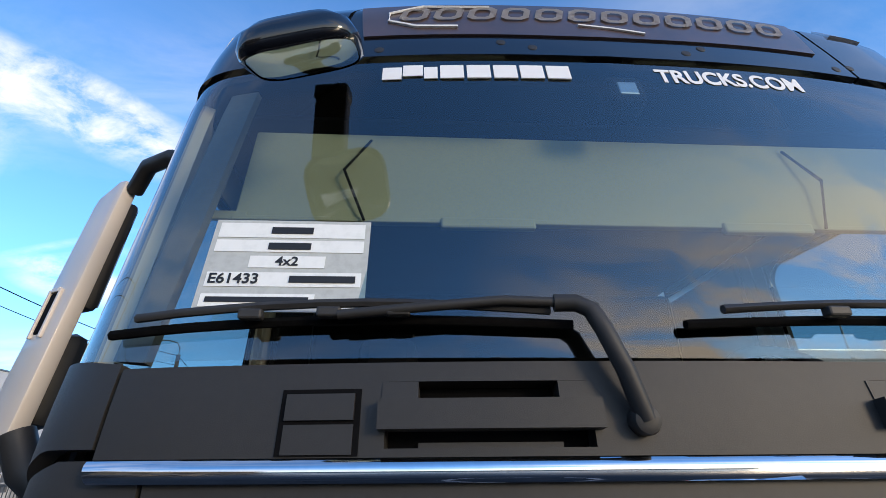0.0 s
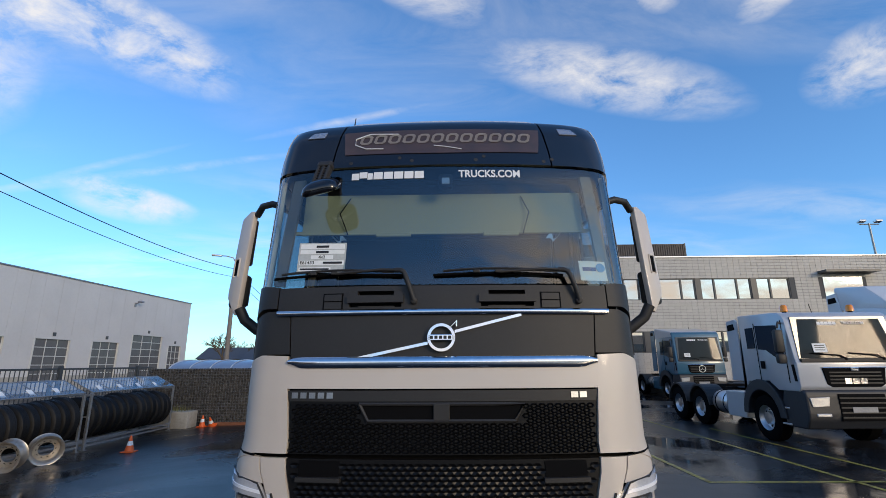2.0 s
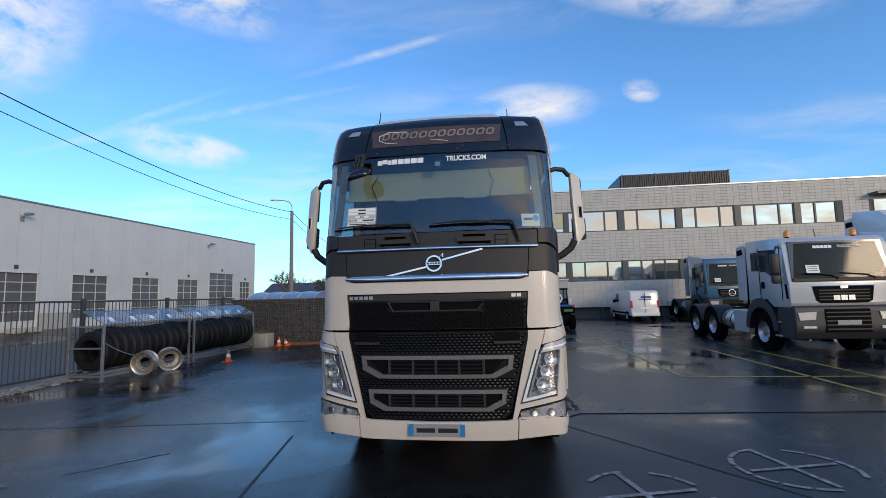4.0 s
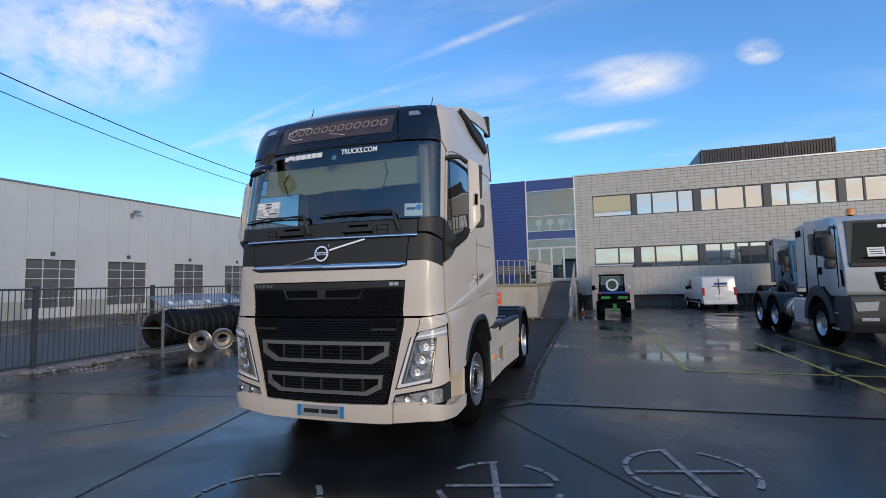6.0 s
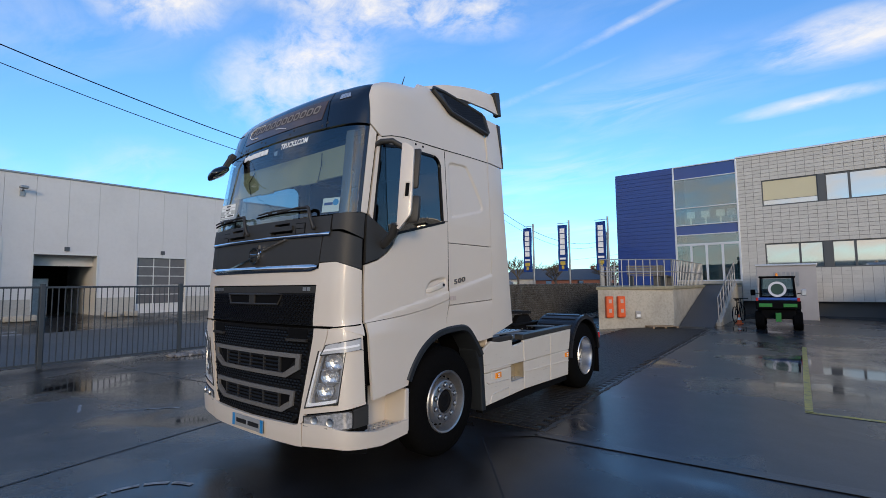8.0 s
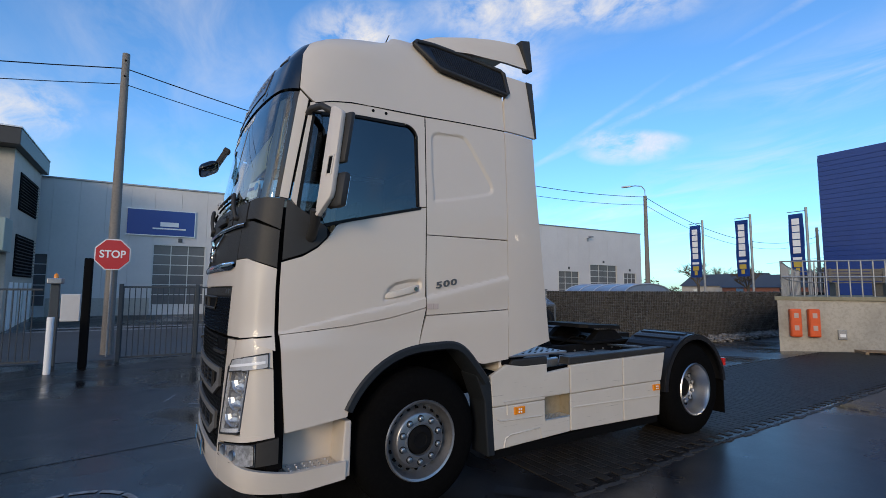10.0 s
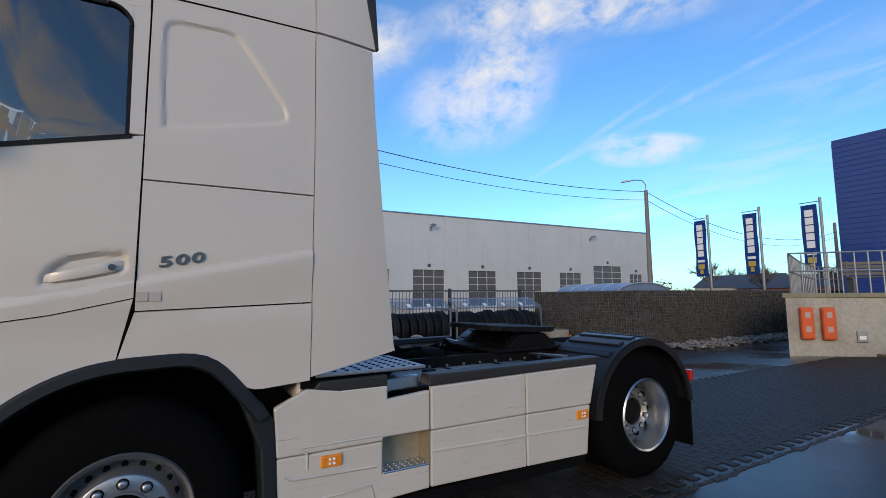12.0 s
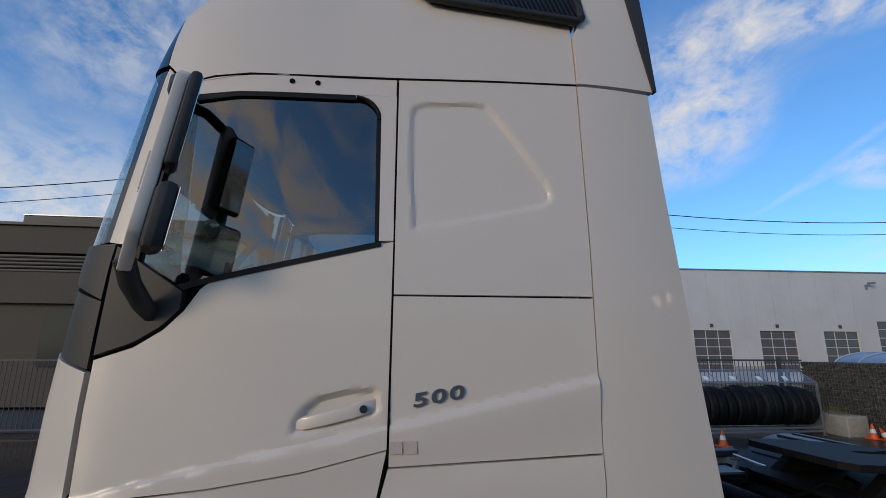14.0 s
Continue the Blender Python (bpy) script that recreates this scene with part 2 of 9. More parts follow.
M_TANK = material("pale_grey_tank", (0.20, 0.19, 0.175), 0.5, grain=0.4, grain_scale=14, dark=(0.22, 0.20, 0.18))
M_CHASSIS = material("dirty_chassis_black", (0.006, 0.006, 0.007), 0.7, spec=0.12, grain=0.6, grain_scale=18, dark=(0.014, 0.013, 0.011))
M_BEIGE = material("beige_fabric", (0.60, 0.55, 0.38), 0.9, grain=0.3, grain_scale=120, dark=(0.40, 0.36, 0.24))
M_TRIM = material("dark_interior_trim", (0.012, 0.012, 0.014), 0.7, spec=0.2, grain=0.3, grain_scale=60, dark=(0.024, 0.023, 0.022))
M_LINING = material("dark_grey_lining_fabric", (0.045, 0.044, 0.042), 0.9, spec=0.15, grain=0.3, grain_scale=120, dark=(0.03, 0.03, 0.028))
M_ORANGE = material("orange_lens", (0.9, 0.28, 0.01), 0.25, coat=0.6, grain=0.4, grain_scale=60, dark=(0.7, 0.15, 0.0))
M_RED = material("red_lens", (0.55, 0.02, 0.02), 0.25, coat=0.5)
M_LAMPCLEAR = material("lamp_reflector", (0.60, 0.61, 0.63), 0.2, metal=0.7, grain=0.4, grain_scale=30, dark=(0.36, 0.36, 0.38))
M_REFLECT = material("lamp_interior", (0.42, 0.43, 0.45), 0.24, metal=0.5, grain=0.4, grain_scale=45, dark=(0.28, 0.28, 0.30), patch_=0.3, patch_scale=12)
M_CLEARCAP = material("clear_lamp_cover", (0.52, 0.53, 0.55), 0.12, coat=1.0, grain=0.3, grain_scale=60, dark=(0.30, 0.30, 0.31))
M_ARCH = material("blue_grey_plastic", (0.015, 0.018, 0.022), 0.5, spec=0.35, grain=0.3, grain_scale=50, dark=(0.024, 0.026, 0.028), bump=0.1, bump_scale=700)
M_FOG = material("fog_lamp_glass", (0.20, 0.205, 0.21), 0.12, coat=0.8, grain=0.7, grain_scale=28, dark=(0.48, 0.48, 0.50), patch_=0.5, patch_scale=14)
M_DKCHROME = material("dark_chrome", (0.16, 0.16, 0.17), 0.15, metal=1.0)
M_DRL = material("daytime_light_strip", (0.92, 0.93, 0.95), 0.2, coat=0.5)
M_PRINT = material("white_print", (0.85, 0.85, 0.84), 0.5)
M_PLATE = material("grey_plate", (0.30, 0.31, 0.32), 0.35, grain=0.3, grain_scale=20)
M_BLUE_EU = material("blue_plate_band", (0.02, 0.22, 0.50), 0.35)
M_RIM = material("silver_painted_wheel", (0.36, 0.36, 0.37), 0.30, metal=0.8, grain=0.4, grain_scale=60, dark=(0.24, 0.24, 0.24), patch_=0.3, patch_scale=9)
M_BLIND = material("olive_beige_blind", (0.40, 0.37, 0.24), 0.9, grain=0.25, grain_scale=120, dark=(0.30, 0.27, 0.17))
M_INK = material("black_ink", (0.015, 0.015, 0.016), 0.5)
M_GLASS = glass_material("windscreen_glass", (0.66, 0.76, 0.75), 1.62)
M_SIDEGLASS = glass_material("side_window_glass", (0.26, 0.32, 0.34), 1.60)
M_LENS = glass_material("clear_lamp_lens", (0.95, 0.96, 0.97), 1.4)


def add_scratches(m, dark, scale, lo, hi):
    """Long thin scuffs along y over a material's colour."""
    nt = m.node_tree
    lk = nt.links.new
    b = nt.nodes["Principled BSDF"]
    old = b.inputs["Base Color"].links[0].from_socket
    tc = node(nt, "ShaderNodeTexCoord")
    mp = node(nt, "ShaderNodeMapping")
    mp.inputs["Scale"].default_value = scale
    mp.inputs["Rotation"].default_value = (radians(3), 0, 0)
    lk(tc.outputs["Object"], mp.inputs[0])
    n = node(nt, "ShaderNodeTexNoise", ins={"Scale": 1.0, "Detail": 4.0, "Roughness": 0.55})
    lk(mp.outputs[0], n.inputs["Vector"])
    r = ramp(nt, [(lo, 0.0), (hi, 0.75)])
    lk(n.outputs["Fac"], r.inputs[0])
    mx = node(nt, "ShaderNodeMix", data_type="RGBA")
    lk(r.outputs[0], mx.inputs["Factor"])
    lk(old, mx.inputs["A"])
    mx.inputs["B"].default_value = (*dark, 1)
    lk(mx.outputs["Result"], b.inputs["Base Color"])


add_scratches(M_SKIRT, (0.20, 0.17, 0.14), (4.0, 2.6, 75.0), 0.66, 0.72)


# ---- mesh helpers ----
def part(name, bm, mat, parent=None, label="", smooth=None):
    me = bpy.data.meshes.new(name)
    bm.to_mesh(me)
    bm.free()
    return part_mesh(name, me, mat, parent, label, smooth)


def part_mesh(name, me, mat, parent=None, label="", smooth=None):
    for m in (mat if isinstance(mat, (list, tuple)) else (mat,)):
        me.materials.append(m)
    if smooth is not None:
        for p in me.polygons:
            p.use_smooth = True
        me.set_sharp_from_angle(angle=radians(smooth))
    ob = new(name, me)
    if parent is not None:
        ob.parent = parent
    if label:
        ob["label"] = label
    return ob


def empty(name, label, category, group="", m=None, kind=""):
    e = new(name)
    e.empty_display_size = 0.2
    if m is not None:
        e.matrix_basis = m
    return tagged(e, label, category, group, kind)


def add_box(bm, x0, x1, y0, y1, z0, z1, m=None):
    vs = [bm.verts.new((x, y, z)) for z in (z0, z1) for y in (y0, y1) for x in (x0, x1)]
    if m is not None:
        for v in vs:
            v.co = m @ v.co
    for f in ((0, 2, 3, 1), (4, 5, 7, 6), (0, 1, 5, 4), (2, 6, 7, 3), (0, 4, 6, 2), (1, 3, 7, 5)):
        bm.faces.new([vs[i] for i in f])
    return vs


def box(x0, x1, y0, y1, z0, z1, bevel=0.0, m=None, segs=2):
    bm = bmesh.new()
    add_box(bm, x0, x1, y0, y1, z0, z1)
    if bevel:
        bmesh.ops.bevel(bm, geom=bm.edges[:], offset=bevel, segments=segs, affect="EDGES", profile=0.5, clamp_overlap=True)
    if m is not None:
        bm.transform(m)
    return bm


def cyl(r, h, m=None, n=24, r2=None, bevel=0.0):
    """A round bar along z from 0 to h."""
    bm = bmesh.new()
    bmesh.ops.create_cone(bm, cap_ends=True, segments=n, radius1=r, radius2=r if r2 is None else r2, depth=h)
    bmesh.ops.translate(bm, vec=(0, 0, h / 2), verts=bm.verts)
    if bevel:
        es = [e for e in bm.edges if abs(e.verts[0].co.z - e.verts[1].co.z) < 1e-6]
        bmesh.ops.bevel(bm, geom=es, offset=bevel, segments=2, affect="EDGES", profile=0.5)
    if m is not None:
        bm.transform(m)
    return bm


def between(a, b):
    """Pose of a bar whose z runs from a to b."""
    a, b = Vector(a), Vector(b)
    return Matrix.Translation(a) @ (b - a).to_track_quat("Z", "Y").to_matrix().to_4x4()


def bar(a, b, r, n=10):
    return cyl(r, (Vector(b) - Vector(a)).length, between(a, b), n)


def join(*bms):
    out = bmesh.new()
    for b in bms:
        me = bpy.data.meshes.new("t")
        b.to_mesh(me)
        b.free()
        out.from_mesh(me)
        bpy.data.meshes.remove(me)
    return out


def revolve(profile, n=40, m=None, axis="X", closed=False):
    """Turns (along, radius) round an axis."""
    bm = bmesh.new()
    rings = []
    for a, r in profile:
        ring = []
        for i in range(n):
            t = 2 * math.pi * i / n
            c, s = r * math.cos(t), r * math.sin(t)
            ring.append(bm.verts.new((a, c, s) if axis == "X" else (c, s, a)))
        rings.append(ring)
    pairs = list(zip(rings, rings[1:])) + ([(rings[-1], rings[0])] if closed else [])
    for p, q in pairs:
        for i in range(n):
            bm.faces.new((p[i], p[(i + 1) % n], q[(i + 1) % n], q[i]))
    if m is not None:
        bm.transform(m)
    bmesh.ops.recalc_face_normals(bm, faces=bm.faces)
    return bm


def prism(outline, d0, d1, plane="yz", bevel=0.0):
    """A flat shape pushed from d0 to d1 along the axis that the plane leaves out."""
    bm = bmesh.new()

    def at(p, d):
        a, b = p
        return {"yz": (d, a, b), "xz": (a, d, b), "xy": (a, b, d)}[plane]

    lo = [bm.verts.new(at(p, d0)) for p in outline]
    hi = [bm.verts.new(at(p, d1)) for p in outline]
    bm.faces.new(lo)
    bm.faces.new(hi[::-1])
    n = len(outline)
    for i in range(n):
        bm.faces.new((lo[i], hi[i], hi[(i + 1) % n], lo[(i + 1) % n]))
    bmesh.ops.recalc_face_normals(bm, faces=bm.faces)
    if bevel:
        bmesh.ops.bevel(bm, geom=bm.edges[:], offset=bevel, segments=2, affect="EDGES", profile=0.5, clamp_overlap=True)
    return bm


def tube(points, r, n=8):
    """A bent round bar through points."""
    bm = bmesh.new()
    pts = [Vector(p) for p in points]
    rings = []
    for i, p in enumerate(pts):
        d = (pts[min(i + 1, len(pts) - 1)] - pts[max(i - 1, 0)]).normalized()
        q = d.to_track_quat("Z", "Y").to_matrix()
        rings.append([bm.verts.new(p + q @ Vector((r * math.cos(2 * math.pi * k / n), r * math.sin(2 * math.pi * k / n), 0))) for k in range(n)])
    for a, b in zip(rings, rings[1:]):
        for k in range(n):
            bm.faces.new((a[k], a[(k + 1) % n], b[(k + 1) % n], b[k]))
    bm.faces.new(rings[0][::-1])
    bm.faces.new(rings[-1])
    bmesh.ops.recalc_face_normals(bm, faces=bm.faces)
    return bm


def words(text, size, mat, m, name="lettering", parent=None, depth=0.002, squeeze=1.0, align="CENTER", shear=0.0, bold=0.0):
    c = bpy.data.curves.new(name, "FONT")
    c.body, c.size, c.extrude, c.align_x, c.align_y, c.shear = text, size, depth, align, "CENTER", shear
    c.offset = bold
    ob = new(name, c)
    dg = bpy.context.evaluated_depsgraph_get()
    me = bpy.data.meshes.new_from_object(ob.evaluated_get(dg))
    bpy.data.objects.remove(ob)
    bpy.data.curves.remove(c)
    me.name = name
    me.transform(Matrix.Diagonal((squeeze, 1, 1, 1)))
    me.transform(m)
    me.materials.clear()
    return part_mesh(name, me, mat, parent)


def mark_rects(n, gap=.16):
    """Plain letter-sized blocks in a unit field."""
    return [(i / n, (i + 1 - gap) / n) for i in range(n)]


def flat_marks(n, wide, high, mat, m, name="brand_block", parent=None, depth=.004, gap=.16):
    """Plain blocks in the x-y plane round the origin, then placed by m."""
    for u0, u1 in mark_rects(n, gap):
        part(name, box((u0 - .5) * wide, (u1 - .5) * wide, -.5 * high, .5 * high, 0, depth, 0, m), mat, parent)


def smooth_line(pts, n=5, closed=False):
    """Points run through by a soft curve."""
    p = [Vector(q) for q in pts]
    k = len(p)
    out = []
    for i in range(k if closed else k - 1):
        a, b, c, d = (p[(i + j) % k] if closed else p[min(max(i + j, 0), k - 1)] for j in (-1, 0, 1, 2))
        for t in (np.arange(n) / n):
            out.append(.5 * (2 * b + (c - a) * t + (2 * a - 5 * b + 4 * c - d) * t**2 + (3 * b - a - 3 * c + d) * t**3))
    if not closed:
        out.append(p[-1])
    return out

# ---- the cream tractor truck ----
OUT = np.array([(0, 0), (.32, .007), (.6, .026), (.885, .062), (1.0, .086), (1.06, .103), (1.108, .128), (1.144, .162), (1.172, .212), (1.194, .285), (1.212, .39), (1.230, .6), (1.245, .9), (1.25, 1.4), (1.25, 1.9), (1.245, 2.25)])
_k = np.arange(len(OUT))
_d = np.linspace(0, len(OUT) - 1, 400)


def _spline(col):
    p = OUT[:, col]
    g = np.gradient(p)
    i = np.minimum(_d.astype(int), len(OUT) - 2)
    t = _d - i
    return (2 * t**3 - 3 * t**2 + 1) * p[i] + (t**3 - 2 * t**2 + t) * g[i] + (-2 * t**3 + 3 * t**2) * p[i + 1] + (t**3 - t**2) * g[i + 1]


_ox, _oy = _spline(0), _spline(1)
_os = np.r_[0, np.cumsum(np.hypot(np.diff(_ox), np.diff(_oy)))]
FZ = np.array([(.25, .0), (.36, -.03), (.45, -.042), (.55, -.045), (1.4, -.045), (1.7, -.035), (2.0, -.012), (2.25, .01), (2.35, .025), (3.09, .155), (3.23, .192), (3.45, .256), (3.56, .333), (3.66, .475), (3.75, .685), (3.84, .98), (3.90, 1.3), (3.92, 1.5)])
KF = np.array([(.25, 1.0), (.5, 1.03), (1.30, 1.03), (1.42, 1.0), (2.3, 1.0), (2.36, 1.0), (3.15, .995), (3.3, .995), (3.55, .975), (3.66, .93), (3.76, .85), (3.85, .72), (3.92, .5)])
KS = np.array([(.25, 1.0), (2.36, 1.0), (3.15, .972), (3.35, .957), (3.55, .937), (3.7, .905), (3.8, .865), (3.88, .80), (3.92, .66)])


# relief of the cab's sides: a sweeping shoulder, and soft-edged recesses given as (outline, depth, soft edge)
SHOULDER = np.array([(.28, 1.405), (.41, 1.443), (.816, 1.535), (1.40, 1.652), (2.23, 1.828), (2.6, 1.905)])
STAMP = [(1.468, 2.416), (1.452, 2.70), (1.448, 2.96), (1.468, 3.01), (1.52, 3.03), (1.74, 3.045), (1.80, 3.035), (1.845, 2.99), (1.96, 2.83), (2.07, 2.67), (2.092, 2.61), (2.085, 2.57), (2.05, 2.545), (1.8, 2.485), (1.6, 2.44)]
CUP = [(1.03, 1.615), (1.035, 1.67), (1.07, 1.725), (1.13, 1.765), (1.22, 1.787), (1.34, 1.795), (1.365, 1.77), (1.36, 1.70), (1.33, 1.675), (1.2, 1.64)]


def _edges(poly):
    a = np.array(poly)
    return a, np.roll(a, -1, axis=0) - a


RELIEF = [(*_edges(STAMP), .014, .020), (*_edges(CUP), .026, .026)]
RBOX = [(a[:, 0].min(), a[:, 0].max(), a[:, 1].min(), a[:, 1].max()) for a, e, d, w in RELIEF]


def relief(y, z):
    """How far the side stands out at (y, z)."""
    d = np.interp(y, SHOULDER[:, 0], SHOULDER[:, 1]) - z
    out = 0.0
    if 0 < d < .30:
        u = min(d / .014, 1)
        v = min(max((d - .02) / .24, 0), 1)
        out = .016 * u * u * (3 - 2 * u) * (1 - v * v * (3 - 2 * v))
    d2 = 1.462 + .02 * (y - 1.4) - z
    if y > 1.41 and 0 < d2 < .16:
        u = min(d2 / .012, 1) * min((y - 1.41) / .08, 1)
        out = max(out, .009 * u * (1 - d2 / .16))
    for (a, e, depth, w), (y0, y1, z0, z1) in zip(RELIEF, RBOX):
        if y0 < y < y1 and z0 < z < z1:
            q = np.array((y, z)) - a
            t = np.clip((q * e).sum(1) / (e * e).sum(1), 0, 1)
            dist = np.hypot(*(q - e * t[:, None]).T).min()
            b = a + e
            inside = (((a[:, 1] > z) != (b[:, 1] > z)) & (y < e[:, 0] * (z - a[:, 1]) / np.where(e[:, 1] == 0, 1e-9, e[:, 1]) + a[:, 0])).sum() % 2
            if inside:
                u = min(dist / w, 1)
                out -= depth * u * u * (3 - 2 * u)
    return out


def skin(s, z, off=0.0):
    """A point of the cab's outer skin, s metres along its outline from the middle of the front, at height z."""
    sg, s = (1 if s >= 0 else -1), abs(s)

    def at(s, z):
        x, dy = np.interp(s, _os, _ox), np.interp(s, _os, _oy)
        b = min(max((dy - .2) / 1.1, 0), 1)
        b = b * b * (3 - 2 * b)
        k = np.interp(z, KF[:, 0], KF[:, 1]) * (1 - b) + np.interp(z, KS[:, 0], KS[:, 1]) * b
        y = dy + np.interp(z, FZ[:, 0], FZ[:, 1]) * (1 - b) - .01 * b
        r = relief(y, z) * min(b * 4, 1) if b > .005 and 1.05 < z < 3.1 else 0.0
        return Vector((x * k + r, y, z))

    p = at(s, z)
    if off:
        ds = at(min(s + .004, _os[-1]), z) - at(max(s - .004, 0), z)
        dz = at(s, z + .02) - at(s, z - .02)
        p = p + ds.cross(dz).normalized() * off
    return Vector((p.x * sg, p.y, p.z))


def s_x(x, z):
    """Outline length of the front point at x."""
    k = np.interp(z, KF[:, 0], KF[:, 1])
    return math.copysign(np.interp(abs(x) / k, _ox[:300], _os[:300]), x)


def s_y(y, z):
    """Outline length of the side point at y."""
    ys = [skin(s, z).y for s in _os[::3]]
    return float(np.interp(y, ys, _os[::3]))


def sz(pts, z_first=False):
    """Points given as ('x', x, z) or ('y', y, z) turned into (s, z)."""
    return [((s_x(a, z) if k == "x" else s_y(a, z)), z) for k, a, z in pts]


def along(poly, n):
    p = np.array(poly, float)
    d = np.r_[0, np.cumsum(np.hypot(*np.diff(p, axis=0).T))]
    t = np.linspace(0, d[-1], n)
    return np.c_[np.interp(t, d, p[:, 0]), np.interp(t, d, p[:, 1])]


def sheet(bottom, top, off=0.0, cols=16, rows=8, flip=1):
    """A single curved pane of the cab's skin."""
    bo, to = along(bottom, cols), along(top, cols)
    bm = bmesh.new()
    g = [[bm.verts.new(skin(flip * s, z, off)) for s, z in bo * (1 - r / (rows - 1)) + to * r / (rows - 1)] for r in range(rows)]
    for r in range(rows - 1):
        for c in range(cols - 1):
            f = (g[r][c], g[r][c + 1], g[r + 1][c + 1], g[r + 1][c])
            bm.faces.new(f if flip > 0 else f[::-1])
    return bm


def panel(bottom, top, off=0.0, thick=0.012, cols=16, rows=8, flip=1):
    """A solid piece of the cab's skin between two lines of (s, z)."""
    bo, to = along(bottom, cols), along(top, cols)
    bm = bmesh.new()
    grid = []
    for o in (off, off - thick):
        g = []
        for r in range(rows):
            f = r / (rows - 1)
            q = bo * (1 - f) + to * f
            g.append([bm.verts.new(skin(flip * s, z, o)) for s, z in q])
        grid.append(g)
    a, b = grid
    for r in range(rows - 1):
        for c in range(cols - 1):
            bm.faces.new((a[r][c], a[r][c + 1], a[r + 1][c + 1], a[r + 1][c]))
            bm.faces.new((b[r][c], b[r + 1][c], b[r + 1][c + 1], b[r][c + 1]))
    for r in range(rows - 1):
        for c in (0, cols - 1):
            bm.faces.new((a[r][c], a[r + 1][c], b[r + 1][c], b[r][c]))
    for c in range(cols - 1):
        for r in (0, rows - 1):
            bm.faces.new((a[r][c], b[r][c], b[r][c + 1], a[r][c + 1]))
    bmesh.ops.recalc_face_normals(bm, faces=bm.faces)
    return bm


truck = empty("tractor_truck", "cream-white tractor truck with black front band on wet tarmac", "truck")


def skin_part(name, bottom, top, mat, off=0.0, thick=0.012, cols=16, rows=8, both=False, label="", parent=None):
    made = []
    for flip in ((1, -1) if both else (1,)):
        made.append(part(name, panel(bottom, top, off, thick, cols, rows, flip), mat, parent or truck, label, smooth=35))
    return made


def X(*pts):
    return sz([("x", a, z) for a, z in pts])


def Y(*pts):
    return sz([("y", a, z) for a, z in pts])


def mirror_x(pts):
    return [(-s, z) for s, z in pts[::-1]]


def sym(pts):
    """A line given from the middle outwards, continued to the other side."""
    return mirror_x(pts) + pts[1:] if abs(pts[0][0]) < 1e-6 else mirror_x(pts) + pts


# dark shell behind the panels, so that joints read dark
for bo, to in ((X((0.000, 0.364), (0.965, 0.364)) + Y((0.351, 0.280)), X((0.000, 1.608), (0.965, 1.608)) + Y((0.287, 1.517))), (X((0.000, 1.608), (0.965, 1.608)) + Y((0.287, 1.517)), X((0.000, 2.273), (0.965, 2.273)) + Y((0.330, 2.193)))):
    part("front_shell", panel(sym(bo), sym(to), -.066, .015, 49, 10), M_DARK, truck, smooth=40)
part("roof_shell", panel(sym(X((0, 3.175), (.9, 3.17)) + Y((1.2, 3.17), (2.2, 3.18))), sym(X((0, 3.88), (.3, 3.87)) + Y((1.3, 3.79), (1.6, 3.80), (2.2, 3.83))), -.02, .015, 65, 20), M_DARK, truck, smooth=40)
part("headliner", prism([(-.75, .50), (.75, .50), (.98, .70), (1.06, 1.1), (1.06, 2.2), (-1.06, 2.2), (-1.06, 1.1), (-.98, .70)], 3.38, 3.41, "xy"), M_DARK, truck)
part("roof_cap", prism([(-.70, 1.35), (.70, 1.35), (.80, 1.7), (.80, 2.2), (-.80, 2.2), (-.80, 1.7)], 3.84, 3.895, "xy"), M_WHITE, truck)

# --- front, from the bottom up
LIP_T = X((0.000, 0.525), (0.665, 0.536), (0.750, 0.557))
skin_part("bumper_lip", sym(X((0.000, 0.359), (0.665, 0.359), (0.740, 0.364))), sym(LIP_T), M_WHITE, .008, .03, 33, 6)
skin_part("bumper_corner", X((0.750, 0.370), (1.072, 0.397)) + Y((0.459, 0.350), (0.760, 0.380)), X((0.759, 0.563), (1.018, 0.574)) + Y((0.373, 0.486), (0.760, 0.502)), M_WHITE, .008, .03, 22, 6, both=True)
# headlight surround: white strips beside, above and below the lamp
skin_part("lamp_inner_panel", X((0.702, 0.541), (0.750, 0.563)), X((0.874, 1.356), (1.024, 1.356)), M_WHITE, 0, .03, 8, 12, both=True)
skin_part("lamp_outer_panel", X((1.124, 0.735)) + Y((0.272, 0.745)), X((1.178, 1.215)) + Y((0.252, 1.172)), M_WHITE, -.004, .03, 8, 8, both=True)
skin_part("lamp_brow_panel", X((0.997, 1.222), (1.147, 1.254)) + Y((0.250, 1.178)), X((1.029, 1.356), (1.147, 1.378)) + Y((0.238, 1.36)), M_WHITE, .0, .03, 12, 6, both=True)
skin_part("lamp_lower_panel", X((0.756, 0.632), (1.072, 0.692)) + Y((0.276, 0.732)), X((0.766, 0.700), (1.072, 0.738)) + Y((0.274, 0.750)), M_WHITE, .0, .03, 12, 3, both=True)
# lower grille
skin_part("lower_grille", sym(X((0.000, 0.536), (0.622, 0.547), (0.691, 0.600))), sym(X((0.000, 1.353), (0.870, 1.353))), M_GRILLE, -.012, .02, 41, 16)
# upper grille with its mesh face
skin_part("upper_grille", sym(X((0.000, 1.378), (0.858, 1.378))), sym(X((0.000, 1.656), (0.874, 1.656))), M_GRILLE, -.004, .02, 41, 8)
skin_part("grille_name_strip", sym(X((0.000, 1.656), (0.874, 1.656))), sym(X((0.000, 1.715), (0.888, 1.715))), M_PLASTIC, .0, .02, 41, 3)
